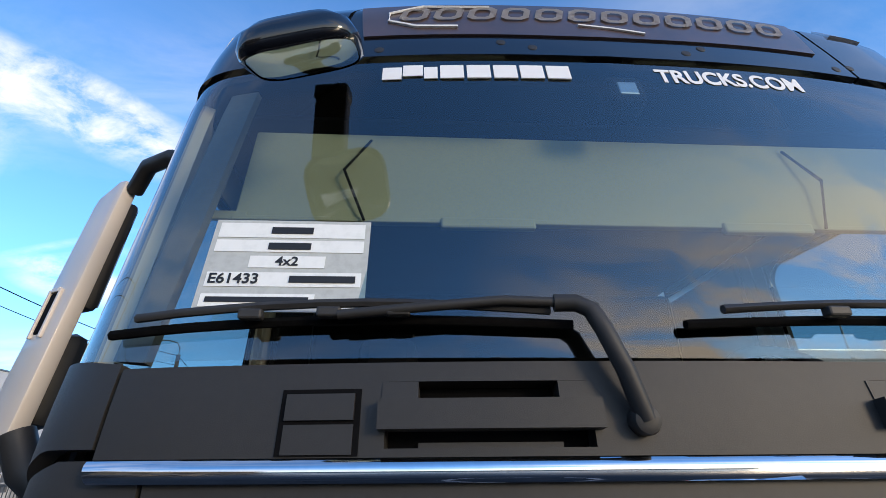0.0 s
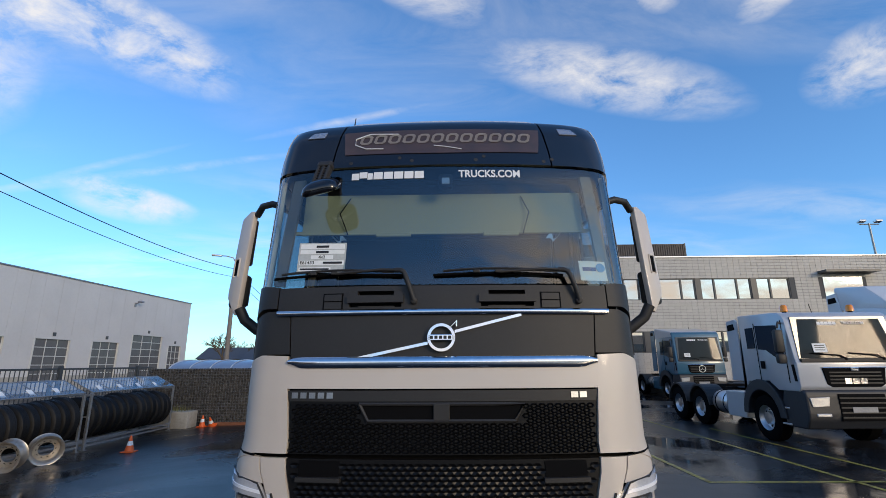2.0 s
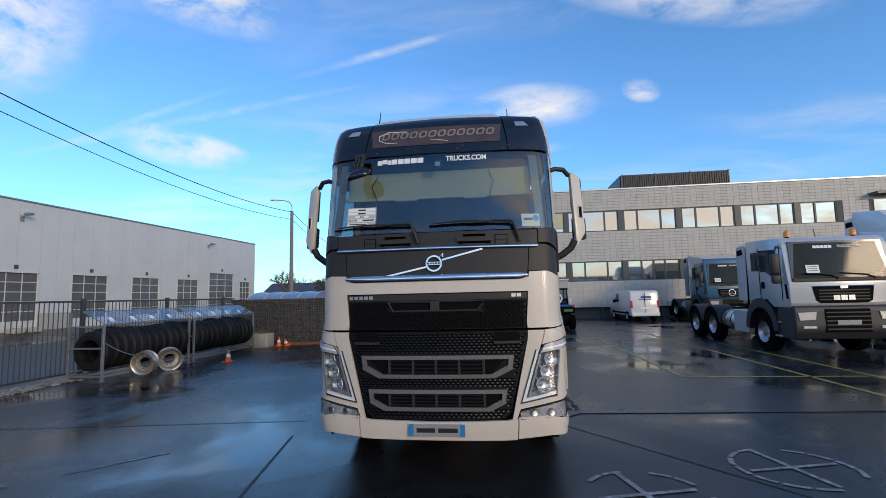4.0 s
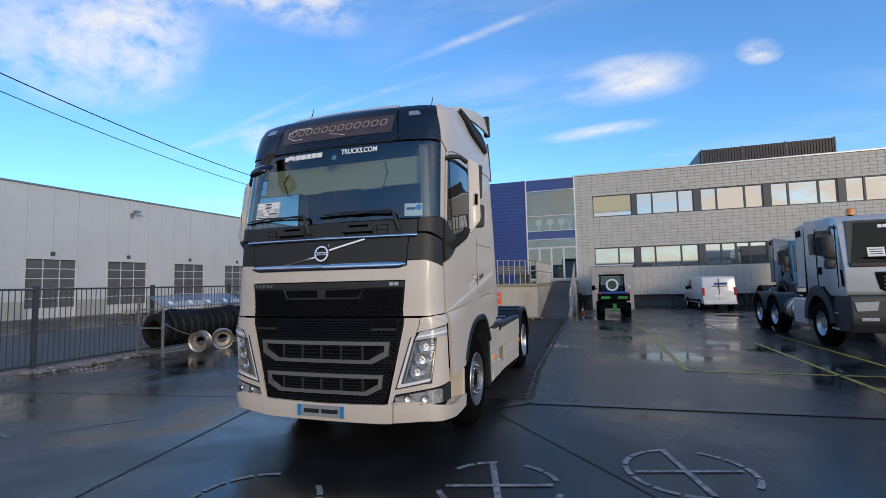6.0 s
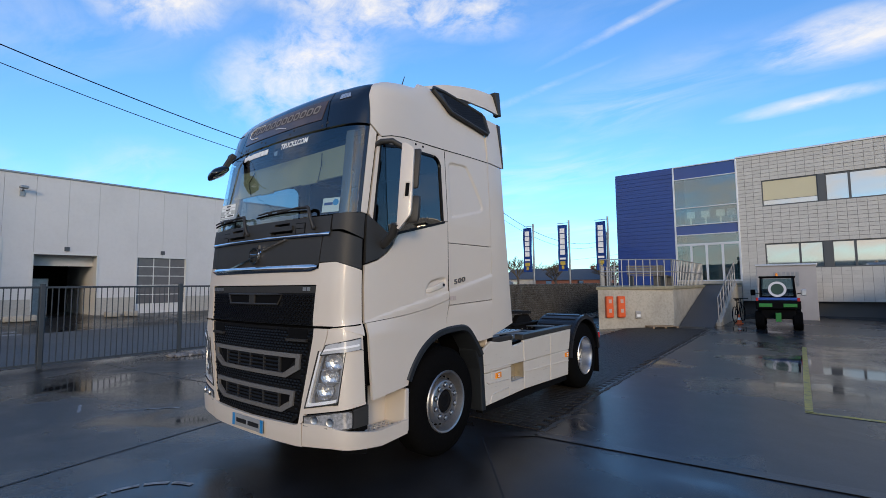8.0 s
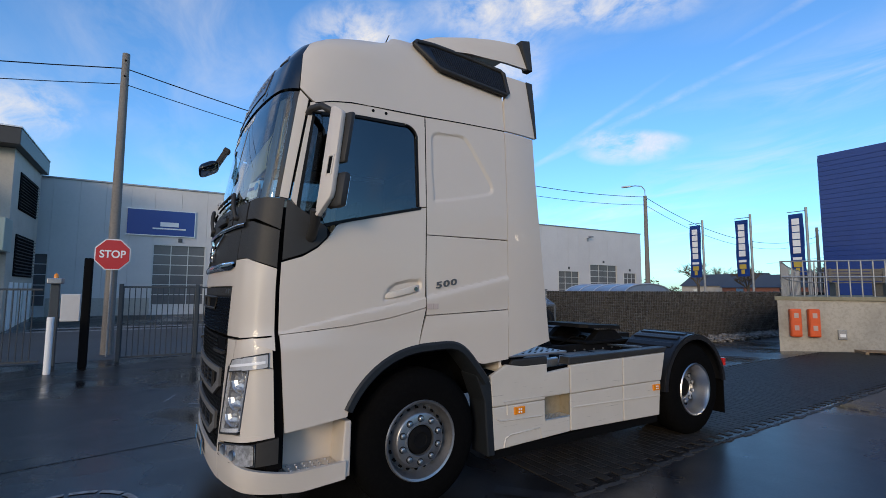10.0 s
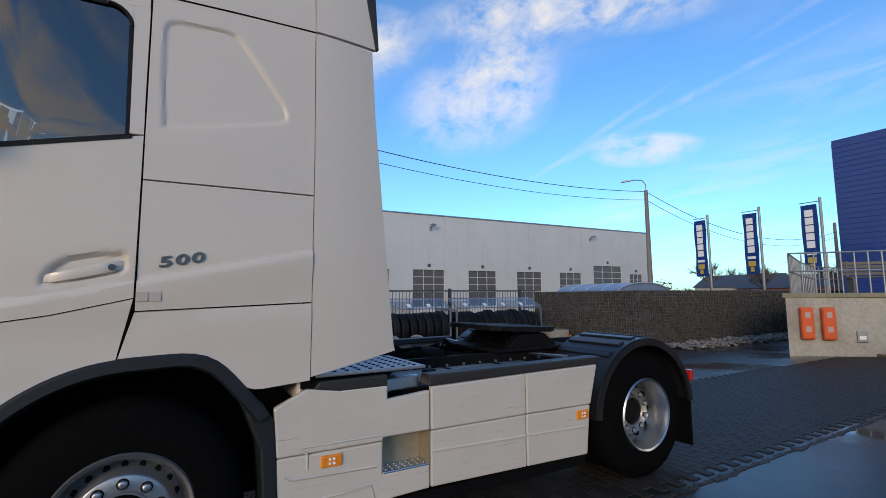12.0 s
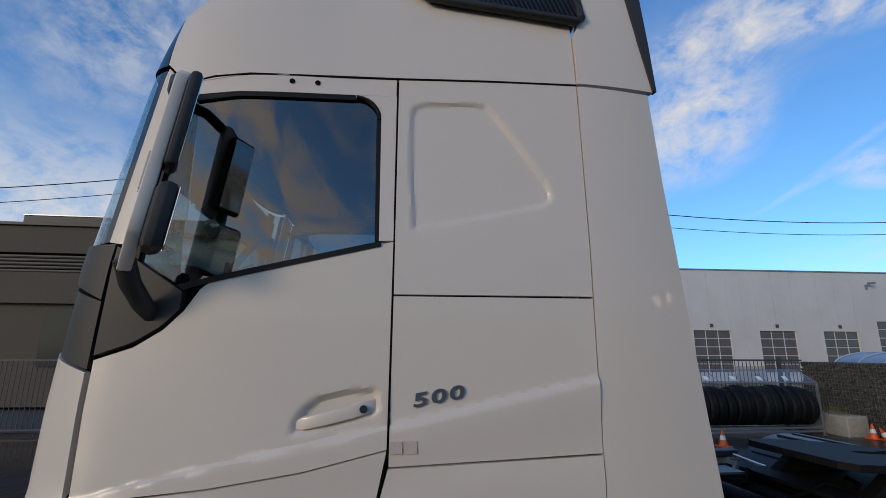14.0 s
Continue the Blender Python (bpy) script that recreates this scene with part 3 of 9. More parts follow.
# white front panel
skin_part("front_panel_side", X((0.870, 1.378), (1.072, 1.378)) + Y((0.260, 1.293)), X((0.906, 1.908), (1.072, 1.914)) + Y((0.260, 1.843)), M_WHITE, .006, .03, 20, 10, both=True)
skin_part("front_panel_top", sym(X((0.000, 1.724), (0.898, 1.724))), sym(X((0.000, 1.860), (0.904, 1.860))), M_WHITE, .006, .03, 41, 6)
# matt black band
skin_part("black_band_middle", sym(X((0.000, 1.892), (0.890, 1.897))), sym(X((0.000, 2.144), (0.911, 2.144))), M_PLASTIC, .0, .03, 41, 6)
skin_part("black_band_corner", X((0.900, 1.919), (1.072, 1.919)) + Y((0.260, 1.854)), X((0.922, 2.176), (1.072, 2.176)) + Y((0.271, 2.110)), M_PLASTIC, .0, .03, 18, 6, both=True)
cowl = [panel(sym(X((0, 2.176), (.997, 2.176))), sym(X((0, 2.188), (.997, 2.188))), .012, .04, 49, 3), panel(sym(X((0, 2.285), (.997, 2.285))), sym(X((0, 2.316), (.997, 2.316))), .012, .04, 49, 3)]
for xa, xb in ((-.997, -.55), (-.235, .235), (.55, .997)):
    cowl.append(panel(X((xa, 2.188), (xb, 2.188)), X((xa, 2.285), (xb, 2.285)), .012, .04, 17, 4))
for bm in cowl:
    part("wiper_cowl", bm, M_PLASTIC, truck, smooth=35)
part("cowl_back", panel(sym(X((0, 2.18), (.99, 2.18))), sym(X((0, 2.318), (.99, 2.318))), -.034, .01, 49, 3), M_DARK, truck)
skin_part("cowl_corner", X((1.008, 2.192), (1.104, 2.192)) + Y((0.276, 2.116)), X((1.008, 2.326), (1.104, 2.337)) + Y((0.298, 2.338)), M_PLASTIC, .008, .03, 14, 6, both=True)
# chrome strips
def convex(bottom, top, off, bulge, cols, rows=7):
    """A rounded strip lying on the cab's skin."""
    bo, to = along(bottom, cols), along(top, cols)
    bm = bmesh.new()
    g = []
    for r in range(rows):
        f = r / (rows - 1)
        o = off + bulge * math.sin(math.pi * f) ** .7
        g.append([bm.verts.new(skin(s, z, o)) for s, z in bo * (1 - f) + to * f])
    for r in range(rows - 1):
        for c in range(cols - 1):
            bm.faces.new((g[r][c], g[r][c + 1], g[r + 1][c + 1], g[r + 1][c]))
    return bm


part("chrome_strip", convex(sym(X((0.000, 2.142), (0.992, 2.142))), sym(X((0.000, 2.174), (1.002, 2.174))), .016, .008, 49), M_CHROME, truck, "slim chrome strip", smooth=50)
part("chrome_strip", convex(sym(X((0.000, 1.838), (0.815, 1.838), (0.895, 1.860))), sym(X((0.000, 1.900), (0.858, 1.900), (0.895, 1.887))), .014, .014, 49, 9), M_CHROME, truck, "broad chrome strip", smooth=50)

# windscreen and its black edge
WS_B = X((0.000, 2.326), (0.965, 2.332)) + [(1.235, 2.348)]
WS_T = X((0.000, 3.157), (0.922, 3.150)) + [(1.205, 3.140)]
screen = part("windscreen", sheet(sym(WS_B), sym(WS_T), -.004, 141, 20), M_GLASS, truck, "tinted laminated windscreen", smooth=40)
skin_part("screen_edge", [(1.224, 2.346), (1.254, 2.35)], [(1.194, 3.140), (1.228, 3.140)], M_GLOSSBLK, -.002, .02, 4, 14, both=True)

# sun visor panel over the screen
skin_part("visor_panel", sym(X((0, 3.168), (.75, 3.168))), sym(X((0, 3.62), (.68, 3.59))), M_GLOSSBLK, .006, .02, 49, 14)
skin_part("visor_corner", X((.76, 3.168), (1.0, 3.165)) + Y((.377, 3.16)), X((.69, 3.595), (.85, 3.595)) + Y((.515, 3.595)), M_GLOSSBLK, .006, .02, 18, 12, both=True)

# roof, sides
skin_part("roof_front", sym(X((0, 3.63), (.68, 3.60))), sym(X((0, 3.89), (.35, 3.89))), M_WHITE, .004, .02, 41, 10)
skin_part("roof_side", Y((.384, 3.165), (.487, 3.06), (.75, 3.115), (1.4, 3.135), (2.24, 3.17)), Y((.523, 3.60), (.9, 3.745), (1.3, 3.838), (2.24, 3.875)), M_WHITE, .008, .025, 44, 18, both=True)

# A pillar
skin_part("a_pillar", [(1.256, 2.348)] + Y((0.318, 2.338)), [(1.231, 3.150)] + Y((0.440, 3.087)), M_WHITE, .0, .05, 8, 16, both=True)
skin_part("pillar_seal", Y((0.320, 2.338), (0.332, 2.349)), Y((0.442, 3.087), (0.453, 3.087)), M_DARK, -.012, .02, 3, 12, both=True)

# door: below the belt, with the arch cut out of it
ARC_C, ARC_R = (1.405, .545), .735


def arch(a0, a1, n=14, r=ARC_R):
    out = []
    for a in np.linspace(a0, a1, n):
        q = r + .052 * math.exp(-((a - 66) / 14) ** 2)
        out.append((ARC_C[0] + q * math.cos(radians(a)), ARC_C[1] + q * math.sin(radians(a))))
    return out


door_low = Y((0.335, 0.753), (0.760, 0.807), *arch(147, 95.5, 10))
door_mid = Y((0.287, 1.391), (0.760, 1.440), (1.083, 1.489), (1.390, 1.562))
skin_part("door_lower_skin", door_low, door_mid, M_WHITE, .012, .03, 36, 28, both=True)
skin_part("door_upper_skin", Y((0.282, 1.396), (0.760, 1.446), (1.083, 1.495), (1.391, 1.568)), Y((0.287, 1.887), (0.43, 1.935), (0.53, 2.0), (0.60, 2.075), (0.652, 2.159), (0.706, 2.204), (1.394, 2.368)), M_WHITE, .006, .03, 80, 60, both=True)
skin_part("door_mirror_base", Y((0.292, 1.905), (0.43, 1.953), (0.53, 2.018), (0.588, 2.082)), Y((0.314, 2.327), (0.588, 2.148)), M_PLASTIC, .016, .04, 12, 8, both=True, label="matt black mirror base at the door's front")
skin_part("door_rear_pillar", Y((1.335, 2.370), (1.394, 2.373)), Y((1.324, 3.044), (1.392, 3.050)), M_WHITE, .006, .03, 5, 10, both=True)
skin_part("door_front_frame", Y((0.336, 2.338), (0.372, 2.288)), Y((0.449, 3.031), (0.470, 2.986)), M_WHITE, .006, .03, 5, 12, both=True)
skin_part("door_top_frame", Y((0.452, 2.996), (0.706, 3.029), (1.389, 3.048)), Y((0.452, 3.062), (0.674, 3.115), (1.389, 3.137)), M_WHITE, .006, .03, 24, 5, both=True)
for flip in (1, -1):
    part("door_window", sheet(Y((0.567, 2.176), (1.330, 2.358)), Y((0.545, 2.992), (0.706, 3.022), (1.324, 3.040)), -.01, 20, 12, flip), M_SIDEGLASS, truck, "tinted door window", smooth=40)
skin_part("window_seal", Y((0.372, 2.284), (0.396, 2.268)), Y((0.470, 2.985), (0.490, 2.985)), M_GRILLE, .004, .02, 3, 12, both=True)
skin_part("window_seal", Y((0.588, 2.154), (0.706, 2.190), (1.345, 2.347)), Y((0.567, 2.176), (0.706, 2.213), (1.345, 2.369)), M_GRILLE, .012, .02, 24, 3, both=True)
skin_part("window_seal", Y((1.317, 2.372), (1.336, 2.372)), Y((1.305, 2.935), (1.326, 2.935)), M_GRILLE, .004, .02, 3, 10, both=True)
skin_part("window_seal", Y((0.534, 2.977), (0.706, 3.007), (1.215, 3.0195)), Y((0.529, 3.000), (0.706, 3.029), (1.215, 3.0425)), M_GRILLE, .004, .02, 20, 3, both=True)
for flip in (1, -1):
    pane = bmesh.new()
    pane.faces.new([pane.verts.new(skin(flip * s_y(y, z), z, -.014)) for y, z in ((.372, 2.282), (.562, 2.176), (.542, 2.992), (.466, 2.985))][::flip])
    bmesh.ops.solidify(pane, geom=pane.faces[:], thickness=.004)
    part("quarter_window", pane, M_SIDEGLASS, truck)

# sleeper side behind the door: three stacked panels
skin_part("side_panel_lower", Y(*arch(95, 48, 10, ARC_R), (1.96, 1.080), (2.24, 1.102)), Y((1.398, 1.498), (2.24, 1.530)), M_WHITE, .008, .03, 24, 6, both=True)
skin_part("side_panel_locker", Y((1.400, 1.506), (2.24, 1.538)), Y((1.402, 2.143), (2.24, 2.148)), M_WHITE, .006, .03, 30, 40, both=True)
skin_part("side_panel_upper", Y((1.402, 2.151), (2.24, 2.157)), Y((1.400, 3.140), (2.24, 3.170)), M_WHITE, .006, .03, 70, 80, both=True)

# rounded upper and lower corners of the door window's frame
def corner_fill(y, z, dy, dz, r, n=7):
    """A small frame corner on the cab's side: the corner point and an inner arc of radius r."""
    pts = [(y, z)] + [(y + dy * r * (1 - math.sin(a)), z + dz * r * (1 - math.cos(a))) for a in np.linspace(0, math.pi / 2, n)]
    for side in (1, -1):
        bm = bmesh.new()
        o = [bm.verts.new(skin(side * s_y(a, b), b, .007)) for a, b in pts]
        i_ = [bm.verts.new(skin(side * s_y(a, b), b, -.012)) for a, b in pts]
        bm.faces.new(o)
        bm.faces.new(i_[::-1])
        for k in range(len(pts)):
            bm.faces.new((o[k], i_[k], i_[(k + 1) % len(pts)], o[(k + 1) % len(pts)]))
        bmesh.ops.recalc_face_normals(bm, faces=bm.faces)
        part("frame_corner", bm, M_WHITE, truck)
        part("window_seal", tube([skin(side * s_y(a, b), b, .002) for a, b in pts[1:]], .010, 6), M_GRILLE, truck, smooth=60)


skin_part("frame_corner", Y((1.310, 2.93), (1.338, 2.93)), Y((1.312, 3.05), (1.338, 3.05)), M_WHITE, .005, .02, 4, 6, both=True)
skin_part("frame_corner", Y((1.21, 3.030), (1.316, 3.032)), Y((1.21, 3.052), (1.316, 3.052)), M_WHITE, .005, .02, 6, 3, both=True)
corner_fill(1.318, 3.034, -1, -1, .105)

for side in (1, -1):
    part("roof_seam", tube([skin(side * s_y(y, z), z, .006) for y, z in ((.487, 3.062), (.60, 3.095), (.75, 3.116), (1.1, 3.128), (1.4, 3.138), (1.8, 3.156), (2.24, 3.172))], .006, 5), M_DARK, truck)
    part("door_seam", tube([skin(side * s_y(y, z), z, .004) for y, z in ((1.338, 1.30), (1.372, 1.44), (1.395, 1.55), (1.396, 1.85), (1.397, 2.15), (1.396, 2.5), (1.395, 3.12))], .005, 5), M_DARK, truck)


# rear wall of the cab, floor and lining
part("cab_back_wall", box(-1.2, 1.2, 2.18, 2.22, .98, 3.15, .03), M_WHITE, truck)
part("roof_back_wall", box(-.98, .98, 2.17, 2.21, 3.12, 3.86, .03), M_WHITE, truck)
part("cab_floor", box(-1.14, 1.14, .36, 2.18, 1.28, 1.34, .02), M_DARK, truck)
part("roof_lining", box(-1.08, 1.08, .46, 2.15, 3.165, 3.18, .005), M_LINING, truck, "dark grey roof lining")
part("front_shelf", box(-.95, .95, .50, .90, 3.06, 3.16, .03), M_TRIM, truck, "dark overhead shelf")
part("rear_lining", box(-1.14, 1.14, 2.08, 2.16, 1.36, 3.16, .03), M_TRIM, truck)
for side in (1, -1):
    part("side_lining", box(*sorted((side * 1.15, side * 1.18)), 1.45, 2.12, 1.36, 3.12, .01), M_TRIM, truck)
    part("door_lining", box(*sorted((side * 1.12, side * 1.15)), .42, 1.42, 1.36, 2.13, .02), M_TRIM, truck)
    part("pillar_lining", panel(X((1.02, 2.35), (1.12, 2.36)), X((.97, 3.13), (1.055, 3.13)), -.05, .02, 6, 10, side), M_GREYPL, truck)
dash = part("dashboard", prism([(.27, 1.38), (.20, 2.24), (.30, 2.30), (.56, 2.28), (.66, 2.15), (.64, 1.38)], -1.08, 1.08, "yz", .02), M_TRIM, truck, "dark moulded dashboard")
part("sun_blind", box(-.96, .96, 0, .012, 0, .30, .004, pose(0, .30, 2.722, -8)), M_BLIND, truck, "beige fabric sun blind behind the windscreen")
for bx in (-.33, .40):
    part("blind_grip", box(bx - .12, bx + .12, 0, .02, -.022, .010, .006, pose(0, .288, 2.722, -8)), M_BLIND, truck)
for bx, lean in ((-.64, -.06), (.55, .045)):
    part("blind_arm", tube([(bx, .33, 2.99), (bx + lean, .29, 2.865), (bx, .285, 2.715)], .004, 6), M_TRIM, truck)
part("blind_rail", box(-.965, .965, -.004, .016, -.006, .008, .003, pose(0, .30, 2.722, -8)), M_BLIND, truck)
for bx in (-.98, .98):
    part("blind_tab", box(bx - .05, bx + .05, -.002, .010, -.004, .022, .003, pose(0, .30, 2.722, -8)), M_BLIND, truck)
part("steering_wheel", revolve([(-.018 * math.cos(a), .225 + .018 * math.sin(a)) for a in np.linspace(0, 2 * math.pi, 9)[:-1]], 36, pose(.64, .64, 2.30, 0, 0, 0) @ pose(0, 0, 0, -28) @ pose(0, 0, 0, 0, 0, 90), closed=True), M_TRIM, truck, smooth=60)
part("steering_hub", cyl(.09, .05, pose(.64, .66, 2.27, -62), 20), M_TRIM, truck)
for sx in (.64, -.64):
    part("seat_back", box(-.25, .25, -.07, .07, 0, .74, .06, pose(sx, 1.38, 1.82, -8)), M_TRIM, truck)
    part("headrest", box(-.14, .14, -.05, .05, 0, .2, .05, pose(sx, 1.49, 2.52, -8)), M_TRIM, truck)
    part("seat_base", box(-.26, .26, -.28, .28, 0, .16, .05, pose(sx, 1.15, 1.70)), M_TRIM, truck)
part("sensor_box", box(-.05, .05, 0, .06, -.10, 0, .015, pose(.03, .172, 3.105, -10)), M_DARK, truck, "black sensor box at the top of the windscreen")
part("sensor_lens", box(-.026, .026, -.006, .002, -.085, -.035, .006, pose(.03, .172, 3.105, -10)), M_LAMPCLEAR, truck)

# outer mirrors: a white cover turned forwards, two black housings behind it
for side in (1, -1):
    fr_ = Matrix(((.89, -.45, 0, 1.40), (.45, .89, 0, .55), (0, 0, 1, 0), (0, 0, 0, 1)))
    flipm = Matrix.Diagonal((side, 1, 1, 1))

    lean_m = Matrix(((1, 0, 0, 0), (0, 1, .14, -.14 * 2.95), (0, 0, 1, 0), (0, 0, 0, 1)))

    def mpart(name, bm, mat, label="", smooth=None):
        bm.transform(flipm @ lean_m @ fr_)
        if side < 0:
            bmesh.ops.reverse_faces(bm, faces=bm.faces)
        return part(name, bm, mat, truck, label, smooth)
    sh = [(.0, 2.975), (.035, 2.982), (.11, 2.93), (.118, 2.90), (.142, 2.36), (.136, 2.315), (.045, 2.19), (.022, 2.20)]
    mpart("mirror_cover", prism(sh, -.018, .026, "xz", .008), M_WHITE, "white outer mirror cover", 40)
    mpart("mirror_slot", box(.072, .108, -.022, .030, 2.48, 2.60, .006), M_DARK)
    mpart("slot_frame", join(box(.062, .072, -.026, -.014, 2.47, 2.61, .003), box(.108, .118, -.026, -.014, 2.47, 2.61, .003), box(.072, .108, -.026, -.014, 2.60, 2.615, .003)), M_WHITE)
    mpart("mirror_housing", box(.03, .17, .028, .070, 2.56, 2.93, .018), M_PLASTIC, "", 40)
    mpart("mirror_housing", box(.04, .20, .028, .10, 2.25, 2.50, .034), M_PLASTIC, "", 40)
    mpart("mirror_glass", box(.042, .158, .068, .0725, 2.575, 2.915, .004), M_CHROME)
    mpart("mirror_glass", box(.058, .182, .098, .1025, 2.27, 2.48, .004), M_CHROME)
    part("mirror_arm", tube([(side * 1.15, .44, 2.97), (side * 1.24, .45, 3.0), (side * 1.33, .50, 3.0), (side * 1.39, .56, 2.95)], .025, 10), M_PLASTIC, truck, smooth=60)
    part("mirror_arm", tube([(side * 1.19, .48, 2.05), (side * 1.28, .47, 2.09), (side * 1.37, .46, 2.16), (side * 1.41, .45, 2.24)], .036, 10), M_PLASTIC, truck, smooth=60)

# front close-range mirror on its ribbed arm
mirror_arm = part("front_mirror_arm", join(box(-.045, .045, .012, .02, 0, .22, .004), box(-.05, .05, -.035, .03, .18, .23, .012)), M_PLASTIC, truck, "ribbed black mirror arm")
mirror_arm.matrix_local = pose(-.785, .035, 2.965, -28, 0, -8)
for x_ in (-.036, 0, .036):
    part("arm_rail", box(x_ - .009, x_ + .009, -.03, .012, .0, .21, .006), M_PLASTIC, mirror_arm)
for k in range(6):
    part("arm_rib", box(-.046, .046, -.026, .012, .04 + .024 * k, .050 + .024 * k, .003), M_PLASTIC, mirror_arm)
fm_m = pose(-.742, -.035, 2.925, 30, -12, -6)


def mirror_bowl(profile):
    """A shallow rounded-rectangular bowl opening downwards."""
    bm = revolve(profile, 40, axis="Z")
    for v in bm.verts:
        r = math.hypot(v.co.x, v.co.y)
        if r > 1e-6:
            c, sn = abs(v.co.x) / r, abs(v.co.y) / r
            q = (c ** 4 + sn ** 4) ** -.25
            v.co.x, v.co.y = v.co.x * q * 1.0, v.co.y * q * .85
    bm.transform(fm_m)
    return bm


front_mirror = part("front_mirror", mirror_bowl([(-.020, .108), (-.014, .117), (.0, .119), (.026, .108), (.046, .082), (.058, .045), (.060, 0)]), M_GLOSSBLK, truck, "black bowl-shaped front mirror facing down", smooth=50)
part("front_mirror_glass", mirror_bowl([(-.018, .106), (-.026, .07), (-.030, .03), (-.031, 0)]), M_CHROME, front_mirror, smooth=60)

# wipers
for hx, tip in ((-.162, -1.045), (.82, -.047)):
    def F(x, z, off):
        return skin(s_x(x, z), z, off)
    hub = F(hx, 2.222, .03)
    elbow = F(hx - .08, 2.400, .050)
    part("wiper_hub", cyl(.022, .04, between(hub - Vector((0, -.03, 0)), hub + Vector((0, -.012, 0))), 16, bevel=.008), M_PLASTIC, truck, smooth=40)
    part("wiper_arm", tube([hub, F(hx - .022, 2.29, .048), F(hx - .044, 2.352, .054), F(hx - .058, 2.386, .054), elbow, F(hx - .115, 2.402, .046)], .0155, 8), M_PLASTIC, truck, smooth=60)
    part("wiper_arm", tube([elbow, F(hx - .2, 2.406, .048), F(hx - .36, 2.395, .044), F(hx - .47, 2.388, .04)], .009, 8), M_PLASTIC, truck, smooth=60)
    part("wiper_rail", tube([F(x, 2.392 + .02 * math.sin(math.pi * (x - tip) / (hx - tip - .1)), .035) for x in np.linspace(tip + .06, hx - .12, 10)], .008, 6), M_PLASTIC, truck, smooth=60)
    part("wiper_blade", tube([F(x, 2.378 + .012 * math.sin(math.pi * (x - tip) / (hx - tip - .1)), .014) for x in np.linspace(tip, hx - .08, 12)], .009, 6), M_RUBBER, truck, smooth=60)
    for t in (.3, .45, .58):
        q = F(tip + (hx - tip) * t, 2.40, .04)
        part("wiper_clip", box(-.02, .02, -.010, .010, -.016, .002, .004, Matrix.Translation(q)), M_PLASTIC, truck)

# grab handles and hatches on the cowl
for sg in (-1, 1):
    for a, b, kind in ((.222, .560, "handle"), (.588, .712, "hatch")):
        a, b = (sg * a, sg * b) if sg > 0 else (sg * b, sg * a)
        if kind == "handle":
            part("grab_bar", panel(X((a + .001, 2.212), (b - .001, 2.212)), X((a + .001, 2.254), (b - .001, 2.254)), .034, .03, 12, 4), M_PLASTIC, truck, "matt black grab bar", smooth=40)
            for c in (a + .032, b - .032):
                part("grab_post", panel(X((c - .028, 2.255), (c + .028, 2.255)), X((c - .028, 2.284), (c + .028, 2.284)), .014, .04, 4, 4), M_PLASTIC, truck, smooth=40)
            part("grab_sill", panel(X((a + .06, 2.189), (b - .06, 2.189)), X((a + .06, 2.197), (b - .06, 2.197)), .0, .03, 8, 3), M_PLASTIC, truck)
        else:
            part("hatch_gap", panel(X((a, 2.178), (b, 2.178)), X((a, 2.274), (b, 2.274)), .0142, .004, 6, 4), M_DARK, truck)
            part("hatch_lid", panel(X((a + .009, 2.228), (b - .009, 2.228)), X((a + .009, 2.266), (b - .009, 2.266)), .019, .02, 6, 4), M_PLASTIC, truck, smooth=40)
            part("hatch_lid", panel(X((a + .009, 2.180), (b - .009, 2.180)), X((a + .009, 2.222), (b - .009, 2.222)), .016, .02, 6, 4), M_PLASTIC, truck, smooth=40)


# lettering on visor, screen, grille, plate
def on_front(x, z, off, tilt):
    p = skin(s_x(x, z) if x else 0.0, z, off)
    q = skin(s_x(x + .02, z), z, off)
    a = math.degrees(math.atan2(q.y - p.y, q.x - p.x))
    return Matrix.Translation(p) @ pose(0, 0, 0, 0, 0, a) @ pose(0, 0, 0, 90 - tilt)


def bent_words(text, size, mat, x0, x1, z, off, tilt, name, shear=0.0, bold=0.0, parent=None):
    """One run of lettering, fitted between two x and bent to the bowed front."""
    c = bpy.data.curves.new(name, "FONT")
    c.body, c.size, c.extrude, c.align_x, c.align_y, c.shear, c.offset = text, size, .0004, "LEFT", "CENTER", shear, bold
    ob = new(name, c)
    me = bpy.data.meshes.new_from_object(ob.evaluated_get(bpy.context.evaluated_depsgraph_get()))
    bpy.data.objects.remove(ob)
    bpy.data.curves.remove(c)
    xs = [v.co.x for v in me.vertices]
    lo, hi = min(xs), max(xs)
    for v in me.vertices:
        x = x0 + (v.co.x - lo) / (hi - lo) * (x1 - x0)
        zz = z + v.co.y * math.cos(radians(tilt))
        v.co = skin(s_x(x, zz) if abs(x) > 1e-5 else 0.0, zz, off + v.co.z)
    me.materials.clear()
    me.name = name
    return part_mesh(name, me, mat, parent or truck)


M_SIGNPALE = material("pale_sign_letters", (.50, .44, .38), .4, metal=.2)


def bent_marks(n, mat, x0, x1, z0, z1, off, name, lean=0.0, parent=None, gap=.16):
    """Plain blocks lying on the bowed front between two x and two heights."""
    for u0, u1 in mark_rects(n, gap):
        a, b = x0 + (x1 - x0) * u0, x0 + (x1 - x0) * u1
        part(name, panel(X((a, z0), (b, z0)), X((a + lean, z1), (b + lean, z1)), off + .002, .003, 4, 2), mat, parent or truck)


